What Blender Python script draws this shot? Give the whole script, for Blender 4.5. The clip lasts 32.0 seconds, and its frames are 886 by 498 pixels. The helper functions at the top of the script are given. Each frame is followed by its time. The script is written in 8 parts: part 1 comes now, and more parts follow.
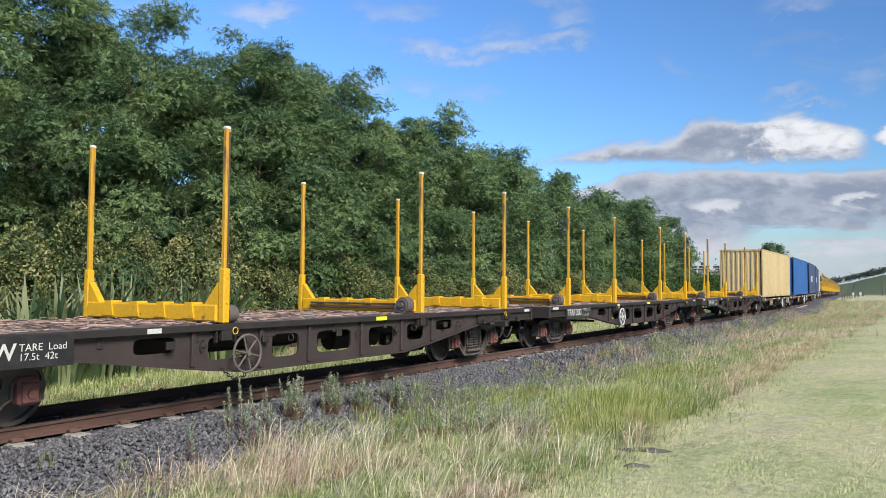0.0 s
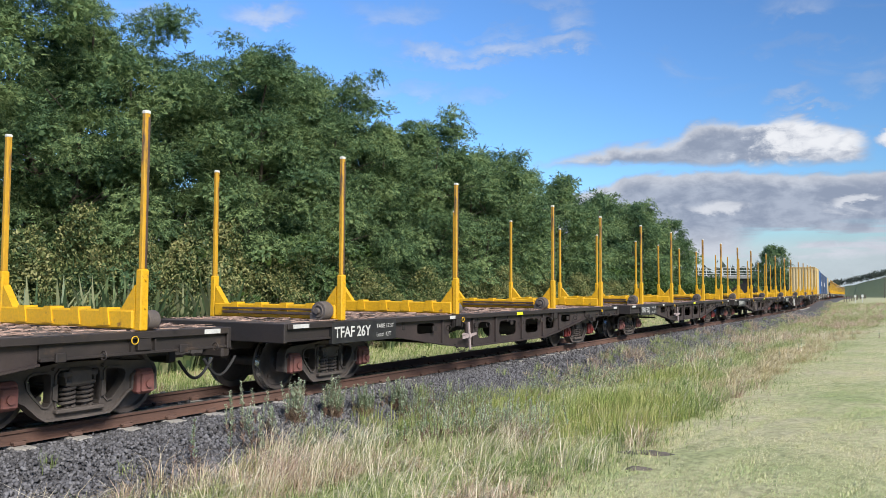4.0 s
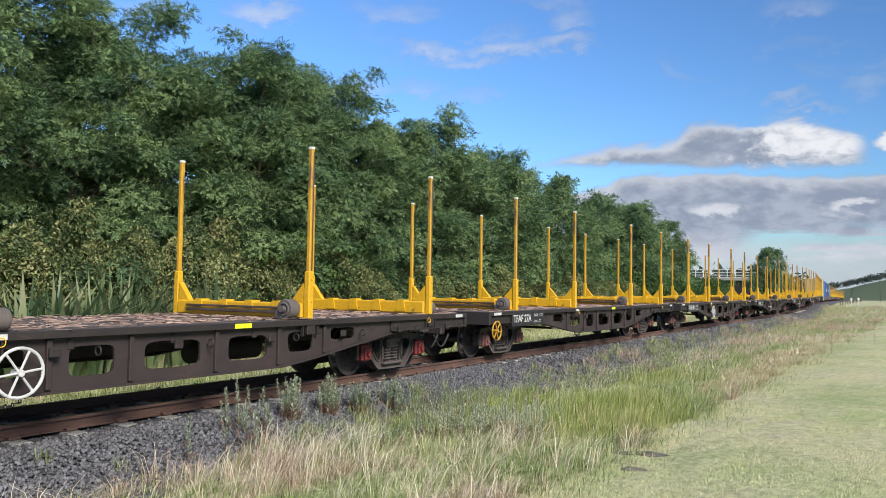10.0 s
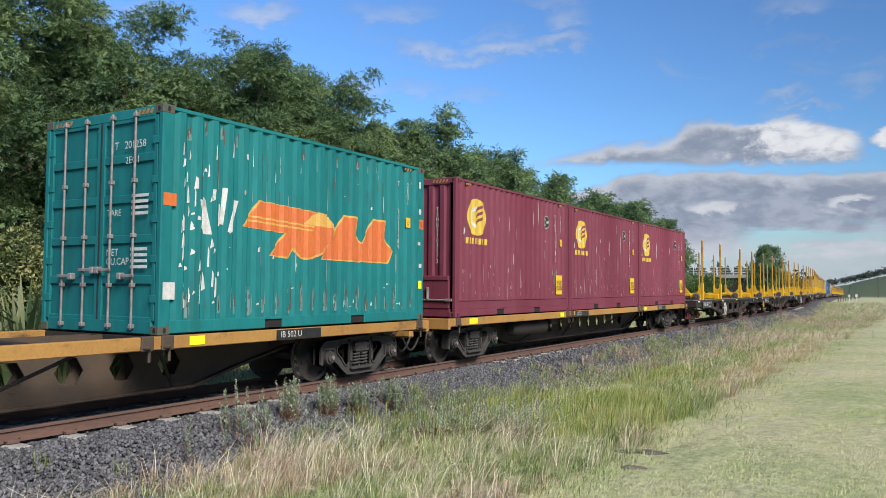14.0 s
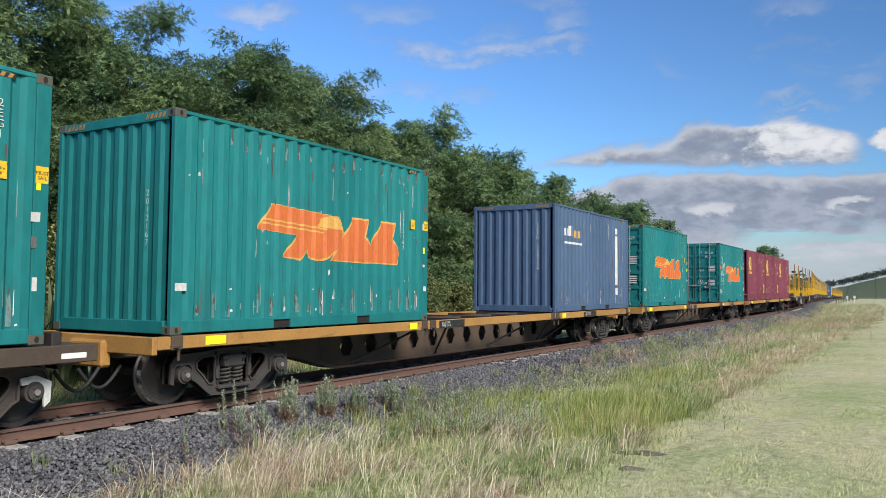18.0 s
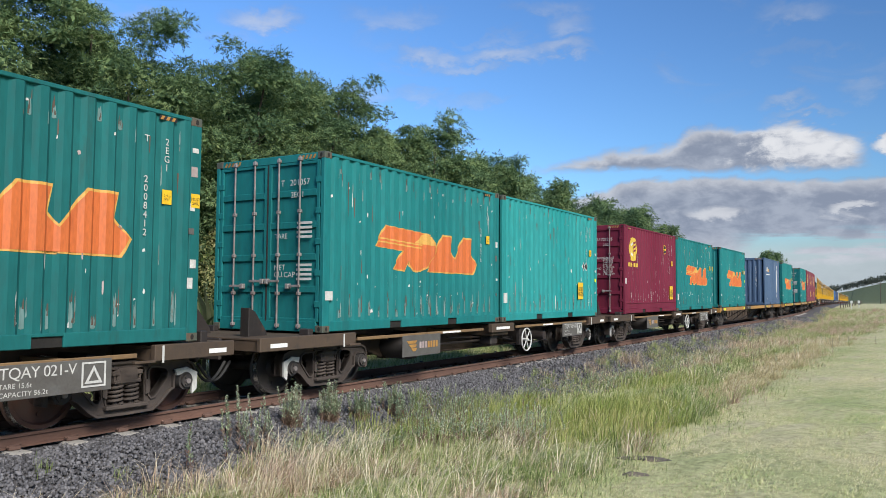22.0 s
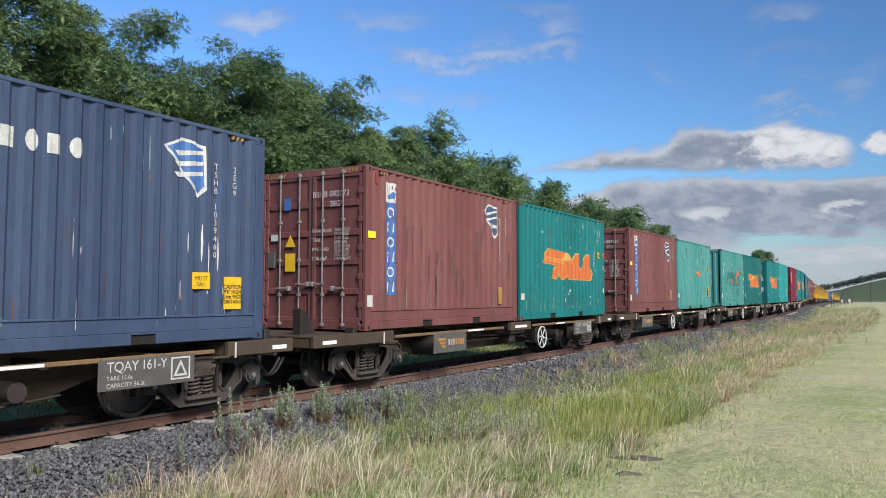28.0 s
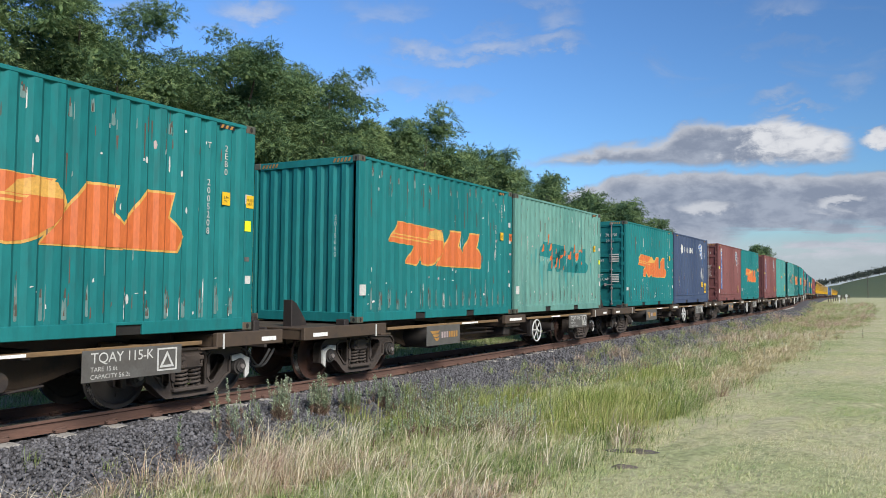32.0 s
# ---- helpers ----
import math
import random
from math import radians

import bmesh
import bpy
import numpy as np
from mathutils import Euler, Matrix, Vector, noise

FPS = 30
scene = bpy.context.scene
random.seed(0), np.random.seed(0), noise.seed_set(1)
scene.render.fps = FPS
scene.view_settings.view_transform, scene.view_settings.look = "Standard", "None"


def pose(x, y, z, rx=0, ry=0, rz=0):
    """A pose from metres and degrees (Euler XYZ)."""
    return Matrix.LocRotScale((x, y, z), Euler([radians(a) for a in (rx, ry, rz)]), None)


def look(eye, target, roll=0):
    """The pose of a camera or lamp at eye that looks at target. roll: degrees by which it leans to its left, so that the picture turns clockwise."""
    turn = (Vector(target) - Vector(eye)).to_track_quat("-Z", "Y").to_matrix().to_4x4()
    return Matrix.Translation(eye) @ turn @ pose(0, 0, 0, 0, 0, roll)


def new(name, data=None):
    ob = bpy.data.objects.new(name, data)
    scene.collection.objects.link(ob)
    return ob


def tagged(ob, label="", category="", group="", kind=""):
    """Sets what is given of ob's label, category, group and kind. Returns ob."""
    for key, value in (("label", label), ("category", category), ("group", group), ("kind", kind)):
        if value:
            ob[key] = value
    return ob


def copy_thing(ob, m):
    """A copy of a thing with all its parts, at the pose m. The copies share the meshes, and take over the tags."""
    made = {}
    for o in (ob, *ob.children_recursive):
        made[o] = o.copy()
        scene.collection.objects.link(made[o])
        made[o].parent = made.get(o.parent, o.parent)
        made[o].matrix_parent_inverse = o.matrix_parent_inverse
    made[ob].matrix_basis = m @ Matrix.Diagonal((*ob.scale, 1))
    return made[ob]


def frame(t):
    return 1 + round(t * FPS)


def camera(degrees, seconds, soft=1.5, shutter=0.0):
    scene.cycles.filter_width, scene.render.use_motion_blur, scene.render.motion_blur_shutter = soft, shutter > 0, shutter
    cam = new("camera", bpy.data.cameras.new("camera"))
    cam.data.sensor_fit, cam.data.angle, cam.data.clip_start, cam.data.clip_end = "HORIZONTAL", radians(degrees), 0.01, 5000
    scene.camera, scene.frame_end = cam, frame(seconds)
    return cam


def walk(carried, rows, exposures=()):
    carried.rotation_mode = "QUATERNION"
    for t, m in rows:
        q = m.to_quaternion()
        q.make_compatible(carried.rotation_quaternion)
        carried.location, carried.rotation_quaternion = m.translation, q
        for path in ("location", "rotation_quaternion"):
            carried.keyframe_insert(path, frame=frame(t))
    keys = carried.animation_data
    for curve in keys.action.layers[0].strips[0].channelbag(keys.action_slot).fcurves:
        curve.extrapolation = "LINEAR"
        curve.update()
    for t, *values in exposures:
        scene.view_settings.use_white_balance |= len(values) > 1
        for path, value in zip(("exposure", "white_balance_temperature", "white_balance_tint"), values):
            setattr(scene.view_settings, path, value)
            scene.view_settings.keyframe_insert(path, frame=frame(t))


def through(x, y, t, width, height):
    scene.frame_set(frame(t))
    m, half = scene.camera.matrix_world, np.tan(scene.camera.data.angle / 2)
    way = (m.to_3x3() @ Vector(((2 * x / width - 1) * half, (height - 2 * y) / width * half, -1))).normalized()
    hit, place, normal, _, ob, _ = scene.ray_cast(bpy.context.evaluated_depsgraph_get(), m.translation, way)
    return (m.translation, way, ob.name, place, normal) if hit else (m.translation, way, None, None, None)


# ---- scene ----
# The camera stands by the line and turns a little in the hand.
from functools import lru_cache

from mathutils.geometry import tessellate_polygon

EYE = (0.0, 0.0, 1.583)


def aim(yaw, up, roll):
    a, b = radians(yaw), radians(up)
    way = Vector((-math.sin(a) * math.cos(b), math.cos(a) * math.cos(b), math.sin(b)))
    return look(EYE, Vector(EYE) + way, roll)


cam = camera(59.7, 32.0, soft=0.8, shutter=0.0)
walk(cam, [(t, aim(a, b, c)) for t, a, b, c in (
    (0.0, 30.749, 1.039, -0.689), (0.5, 30.740, 1.035, -0.719), (1.0, 30.758, 1.044, -0.644), (1.5, 30.796, 1.066, -0.633),
    (2.0, 30.858, 1.087, -0.707), (2.5, 30.894, 1.096, -0.747), (3.0, 30.901, 1.151, -0.733), (3.5, 30.877, 1.206, -0.776),
    (5.5, 30.751, 1.330, -0.660), (6.0, 30.746, 1.290, -0.579), (6.5, 30.726, 1.237, -0.521), (7.0, 30.729, 1.226, -0.407),
    (7.5, 30.753, 1.236, -0.303), (8.0, 30.729, 1.260, -0.262), (8.5, 30.675, 1.261, -0.149), (9.0, 30.633, 1.225, -0.117),
    (9.5, 30.634, 1.225, -0.118), (10.0, 30.656, 1.161, -0.160), (10.5, 30.700, 1.086, -0.229), (11.0, 30.734, 1.071, -0.367),
    (11.5, 30.730, 1.068, -0.458), (12.0, 30.672, 1.063, -0.520), (12.5, 30.624, 1.079, -0.568), (13.0, 30.551, 1.103, -0.620),
    (13.5, 30.512, 1.153, -0.670), (14.0, 30.517, 1.158, -0.628), (14.5, 30.517, 1.208, -0.564), (16.5, 30.459, 1.232, -0.415),
    (17.0, 30.397, 1.232, -0.418), (17.5, 30.368, 1.217, -0.465), (18.0, 30.401, 1.228, -0.555), (18.5, 30.442, 1.280, -0.732),
    (19.0, 30.561, 1.338, -0.921), (19.5, 30.681, 1.408, -1.052), (20.0, 30.744, 1.420, -1.007), (20.5, 30.764, 1.442, -0.929),
    (21.0, 30.782, 1.501, -0.812), (21.5, 30.744, 1.556, -0.696), (22.0, 30.643, 1.613, -0.618), (22.5, 30.552, 1.654, -0.618),
    (23.0, 30.488, 1.693, -0.684), (23.5, 30.430, 1.694, -0.709), (24.0, 30.417, 1.652, -0.679), (24.5, 30.368, 1.618, -0.787),
    (25.0, 30.292, 1.572, -0.816), (25.5, 30.220, 1.532, -0.900), (27.5, 30.102, 1.648, -0.896), (28.0, 30.072, 1.666, -0.904),
    (28.5, 30.064, 1.646, -0.879), (29.0, 30.057, 1.551, -0.857), (29.5, 30.069, 1.465, -0.818), (30.0, 30.067, 1.377, -0.796),
    (30.5, 30.048, 1.306, -0.747), (31.0, 30.030, 1.242, -0.668), (31.5, 29.987, 1.177, -0.577), (32.0, 29.948, 1.092, -0.455),
)], exposures=[(0.0, -0.06), (9.5, -0.06), (11.5, -0.18), (20.0, -0.22), (32.0, -0.29)])

# World: evening sky with cloud banks, and a soft sun from behind the camera.
SUN_UP, SUN_TURN = radians(37), radians(117)


def make_world():
    w = bpy.data.worlds.new("sky")
    scene.world = w
    w.use_nodes = True
    nt = w.node_tree
    nt.nodes.clear()
    N, L = nt.nodes.new, nt.links.new
    out, bg = N("ShaderNodeOutputWorld"), N("ShaderNodeBackground")
    sky = N("ShaderNodeTexSky")
    sky.sky_type, sky.sun_disc = "NISHITA", False
    sky.sun_elevation, sky.sun_rotation = SUN_UP, SUN_TURN
    sky.air_density, sky.dust_density, sky.ozone_density = 1.0, 0.4, 2.0
    geo = N("ShaderNodeTexCoord")
    sep = N("ShaderNodeSeparateXYZ")
    L(geo.outputs["Generated"], sep.inputs[0])

    def math_node(op, a, b=None, c=None):
        n = N("ShaderNodeMath")
        n.operation = op
        for i, v in enumerate((a, b, c)):
            if v is None:
                continue
            if isinstance(v, (int, float)):
                n.inputs[i].default_value = v
            else:
                L(v, n.inputs[i])
        return n.outputs[0]

    def ramp(v, lo, hi, a=0.0, b=1.0):
        n = N("ShaderNodeMapRange")
        n.interpolation_type = "SMOOTHSTEP"
        L(v, n.inputs[0])
        for i, k in enumerate((lo, hi, a, b)):
            n.inputs[i + 1].default_value = k
        return n.outputs[0]

    # Everything in the sky is laid out by bearing and height.
    az = math_node("ARCTAN2", sep.outputs[0], sep.outputs[1])
    el = sep.outputs[2]
    comb = N("ShaderNodeCombineXYZ")
    L(az, comb.inputs[0]), L(el, comb.inputs[1])

    def cloud_noise(scale, detail, rough, off, sx=1.0, sy=1.0, warp=0.0):
        m = N("ShaderNodeMapping")
        L(comb.outputs[0], m.inputs[0])
        m.inputs["Location"].default_value = off
        m.inputs["Scale"].default_value = (sx, sy, 1)
        n = N("ShaderNodeTexNoise")
        n.inputs["Scale"].default_value, n.inputs["Detail"].default_value, n.inputs["Roughness"].default_value = scale, detail, rough
        n.inputs["Distortion"].default_value = warp
        L(m.outputs[0], n.inputs["Vector"])
        return n.outputs["Fac"]

    def plus(*v):
        out = v[0]
        for k in v[1:]:
            out = math_node("ADD", out, k)
        return out

    def times(*v):
        out = v[0]
        for k in v[1:]:
            out = math_node("MULTIPLY", out, k)
        return out

    puff = cloud_noise(1.0, 8, 0.58, (3.1, 1.7, 0), 15, 24, 0.5)
    fine = cloud_noise(1.0, 6, 0.62, (1, 5, 0), 40, 75, 0.4)
    ragged = plus(times(plus(puff, -0.5), 0.060), times(plus(fine, -0.5), 0.022))
    lift = plus(el, ragged)
    # the upper bank: a thin tail that heaps up to a white head, on a flat foot
    top = plus(times(ramp(az, -0.44, -0.27), 0.022), times(ramp(az, -0.27, -0.19), 0.018), times(ramp(az, -0.11, -0.035), -0.020), 0.127)
    heaped = plus(el, times(ragged, 0.62))
    foot = plus(times(ramp(az, -0.40, -0.06), -0.012), 0.126)
    lump = ramp(plus(times(plus(az, 0.004), plus(az, 0.004), 1 / 0.024 ** 2), times(plus(heaped, -0.137), plus(heaped, -0.137), 1 / 0.010 ** 2)), 1.3, 0.2)
    up = times(ramp(math_node("SUBTRACT", top, heaped), -0.007, 0.008), ramp(math_node("SUBTRACT", plus(el, times(ragged, 0.45)), foot), -0.006, 0.006), ramp(az, -0.47, -0.37), ramp(plus(az, times(ragged, 0.8)), -0.020, -0.046))
    up = math_node("MAXIMUM", up, lump)
    # the long grey bank under it
    low_top = plus(times(ramp(az, -0.38, -0.28), 0.022), times(ramp(az, -0.22, -0.04), -0.012), 0.089)
    low_lift = plus(el, times(ragged, 0.42))
    gaps = ramp(cloud_noise(1.0, 6, 0.55, (6.4, 2.1, 0), 7, 60, 0.3), 0.36, 0.56)
    low = times(ramp(math_node("SUBTRACT", low_top, low_lift), -0.003, 0.005), ramp(plus(el, times(ragged, 0.3)), -0.012, 0.012), plus(times(ramp(el, 0.050, 0.036, 0.0, 1.0), ramp(az, -0.19, -0.13), plus(gaps, -1.0)), 1.0))
    haze = times(ramp(el, 0.045, 0.004), 0.60)
    # wisps: thin streaks that drift across the blue
    streak = cloud_noise(1.0, 8, 0.62, (7.3, 2.2, 0), 7, 20, 0.8)
    loose = times(ramp(streak, 0.54, 0.76), ramp(el, 0.17, 0.24), 0.22)

    def patch(x, y, rx, ry, k):
        dx, dy = times(plus(az, -x), 1 / rx), times(plus(lift, -y), 1 / ry)
        return times(ramp(plus(times(dx, dx), times(dy, dy), times(plus(streak, -0.5), -2.2), times(plus(fine, -0.5), -1.2)), 1.5, -0.7), 0.8 * k)
    thin = loose
    for q in ((-0.545, 0.266, 0.05, 0.013, 0.75), (-0.450, 0.270, 0.07, 0.013, 0.75), (-0.384, 0.273, 0.05, 0.012, 0.7), (-0.500, 0.252, 0.06, 0.007, 0.6), (-0.369, 0.300, 0.030, 0.015, 0.55), (-0.40, 0.318, 0.06, 0.012, 0.45), (-0.471, 0.288, 0.06, 0.008, 0.4),
              (-0.567, 0.222, 0.05, 0.010, 0.5), (-0.633, 0.225, 0.05, 0.014, 0.5), (-0.501, 0.216, 0.06, 0.009, 0.4), (-0.762, 0.304, 0.055, 0.014, 0.85), (-0.80, 0.285, 0.05, 0.008, 0.4), (-0.596, 0.315, 0.07, 0.015, 0.45), (-0.90, 0.296, 0.04, 0.012, 0.5),
              (-0.102, 0.291, 0.04, 0.016, 0.45), (-0.110, 0.191, 0.034, 0.011, 0.7), (-0.092, 0.175, 0.055, 0.006, 0.65), (-0.033, 0.199, 0.025, 0.014, 0.45), (-0.10, 0.245, 0.07, 0.009, 0.25)):
        thin = math_node("MAXIMUM", thin, patch(*q))
    cover = math_node("MAXIMUM", math_node("MAXIMUM", math_node("MAXIMUM", low, haze), up), thin)
    # cloud tone: white sunlit heads to the right, grey undersides
    tone = N("ShaderNodeMix")
    tone.data_type = "RGBA"
    heads = times(up, ramp(plus(az, times(plus(puff, -0.5), 0.20), times(plus(fine, -0.5), 0.10)), -0.175, -0.125), ramp(plus(el, times(plus(fine, -0.5), 0.03)), 0.110, 0.132), ramp(plus(times(fine, 0.6), times(puff, 0.4)), 0.34, 0.58, 0.55, 1.0))
    rims = times(up, ramp(math_node("SUBTRACT", top, heaped), 0.020, 0.0), 0.60)
    crest = times(low, ramp(math_node("SUBTRACT", low_top, low_lift), 0.022, 0.0), 0.45)
    puffs = times(low, ramp(cloud_noise(1.0, 6, 0.6, (4.4, 9.1, 0), 9, 30, 0.4), 0.60, 0.70), 0.30)
    for cy, cz, ry, rz in ((-0.196, 0.066, 0.036, 0.0085), (-0.045, 0.065, 0.026, 0.004)):
        dy, dz = times(plus(az, -cy), 1 / ry), times(plus(heaped, -cz), 1 / rz)
        puffs = math_node("MAXIMUM", puffs, times(ramp(plus(times(dy, dy), times(dz, dz), times(plus(fine, -0.5), -1.5)), 1.3, 0.0), 0.65))
    pale = times(ramp(el, 0.05, 0.006), 0.55)
    lit = math_node("MAXIMUM", math_node("MAXIMUM", math_node("MAXIMUM", heads, puffs), math_node("MAXIMUM", crest, rims)), math_node("MAXIMUM", times(thin, math_node("SUBTRACT", 1.0, up)), pale))
    L(lit, tone.inputs["Factor"])
    under = N("ShaderNodeMix")
    under.data_type = "RGBA"
    L(ramp(plus(times(puff, 0.6), times(fine, 0.4)), 0.40, 0.62), under.inputs["Factor"])
    under.inputs["A"].default_value, under.inputs["B"].default_value = (0.30, 0.355, 0.475, 1), (0.45, 0.51, 0.63, 1)
    L(under.outputs["Result"], tone.inputs["A"])
    tone.inputs["B"].default_value = (0.90, 0.92, 0.97, 1)
    gain = N("ShaderNodeMix")
    gain.data_type, gain.blend_type = "RGBA", "MULTIPLY"
    gain.inputs["Factor"].default_value = 1.0
    tint = N("ShaderNodeMix")
    tint.data_type, tint.blend_type = "RGBA", "MULTIPLY"
    tint.inputs["Factor"].default_value = 1.0
    L(sky.outputs[0], tint.inputs["A"])
    tint.inputs["B"].default_value = (0.080, 0.122, 0.172, 1)
    # paler away from the sun, deeper at right angles to it
    fade = plus(times(math_node("COSINE", plus(az, 1.7)), 0.58), 0.95)
    grey = N("ShaderNodeCombineColor")
    for i in range(3):
        L(fade, grey.inputs[i])
    L(tint.outputs["Result"], gain.inputs["A"]), L(grey.outputs[0], gain.inputs["B"])
    mix = N("ShaderNodeMix")
    mix.data_type = "RGBA"
    L(cover, mix.inputs["Factor"])
    L(gain.outputs["Result"], mix.inputs["A"]), L(tone.outputs["Result"], mix.inputs["B"])
    L(mix.outputs["Result"], bg.inputs[0])
    bg.inputs[1].default_value = 1.0
    L(bg.outputs[0], out.inputs[0])


make_world()
sun = new("sun", bpy.data.lights.new("sun", "SUN"))
sun.data.energy, sun.data.angle, sun.data.color = 6.2, radians(24), (1.0, 0.95, 0.885)
# NISHITA's rotation is counted clockwise from +Y seen from above
sun_way = Vector((math.sin(SUN_TURN) * math.cos(SUN_UP), math.cos(SUN_TURN) * math.cos(SUN_UP), math.sin(SUN_UP)))
sun.rotation_euler = sun_way.to_track_quat("Z", "Y").to_euler()
scene.view_settings.exposure = 0.0

# ---- materials ----


def material(name, base, second=None, rough=0.7, metal=0.0, scale=3.0, bump=0.2, grain=40.0, stretch=(1, 1, 1), mix=(0.4, 0.7), per_object=0.0, per_island=0.0, dirt=None, dirt_mix=(0.55, 0.7), dirt_scale=1.2, dirt_stretch=(1, 1, 1), spec=0.5):
    """A surface with two tones at a broad and a fine scale, an optional layer of dirt or wear, and fine relief."""
    m = bpy.data.materials.new(name)
    m.use_nodes = True
    nt = m.node_tree
    N, L = nt.nodes.new, nt.links.new
    b = nt.nodes["Principled BSDF"]
    b.inputs["Metallic"].default_value = metal
    b.inputs["Specular IOR Level"].default_value = spec
    co = N("ShaderNodeTexCoord")

    def noise_of(sc, st, det=5.0, ro=0.6):
        mp = N("ShaderNodeMapping")
        mp.inputs["Scale"].default_value = st
        L(co.outputs["Object"], mp.inputs[0])
        n = N("ShaderNodeTexNoise")
        n.inputs["Scale"].default_value, n.inputs["Detail"].default_value, n.inputs["Roughness"].default_value = sc, det, ro
        L(mp.outputs[0], n.inputs["Vector"])
        return n.outputs["Fac"]

    def span(v, lo, hi, a=0.0, c=1.0):
        n = N("ShaderNodeMapRange")
        L(v, n.inputs[0])
        for i, k in enumerate((lo, hi, a, c)):
            n.inputs[i + 1].default_value = k
        return n.outputs[0]

    def blend(f, a, c, mode="MIX"):
        n = N("ShaderNodeMix")
        n.data_type, n.blend_type = "RGBA", mode
        for sock, val in (("Factor", f), ("A", a), ("B", c)):
            if isinstance(val, (tuple, list)):
                n.inputs[sock].default_value = (*val[:3], 1)
            elif isinstance(val, (int, float)):
                n.inputs[sock].default_value = val
            else:
                L(val, n.inputs[sock])
        return n.outputs["Result"]

    second = second or tuple(c * 0.7 for c in base)
    broad = noise_of(scale, stretch)
    fine_n = noise_of(grain, stretch, 3.0)
    col = blend(span(broad, *mix), base, second)
    tone = span(fine_n, 0.3, 0.7, 0.86, 1.12)
    g = N("ShaderNodeCombineColor")
    for i in range(3):
        L(tone, g.inputs[i])
    col = blend(1.0, col, g.outputs[0], "MULTIPLY")
    if per_object or per_island:
        if per_object:
            r = N("ShaderNodeObjectInfo").outputs["Random"]
            amt = per_object
        else:
            r = N("ShaderNodeNewGeometry").outputs["Random Per Island"]
            amt = per_island
        k = span(r, 0, 1, 1 - amt, 1 + amt)
        g2 = N("ShaderNodeCombineColor")
        for i in range(3):
            L(k, g2.inputs[i])
        col = blend(1.0, col, g2.outputs[0], "MULTIPLY")
    rg = span(fine_n, 0.3, 0.7, max(0.05, rough - 0.1), min(1, rough + 0.1))
    if dirt:
        dn = noise_of(dirt_scale, dirt_stretch, 8.0, 0.7)
        f = span(dn, *dirt_mix)
        col = blend(f, col, dirt)
    L(col, b.inputs["Base Color"])
    L(rg, b.inputs["Roughness"])
    if bump:
        bn = N("ShaderNodeBump")
        bn.inputs["Strength"].default_value = bump
        bn.inputs["Distance"].default_value = 0.01
        L(fine_n, bn.inputs["Height"])
        L(bn.outputs[0], b.inputs["Normal"])
    return m


def paint(name, base, faded, dirt, wear=(0.60, 0.70), rough=0.72):
    """Weathered container paint: broad fading, streaks that run down, rust specks."""
    return material(name, base, faded, rough, 0.0, 0.5, 0.08, 14.0, (1, 1, 0.25), (0.35, 0.7), 0.06, 0, dirt, wear, 2.6, (1, 1, 0.16), 0.25)


RUST = (0.11, 0.045, 0.022)
MAT = {}


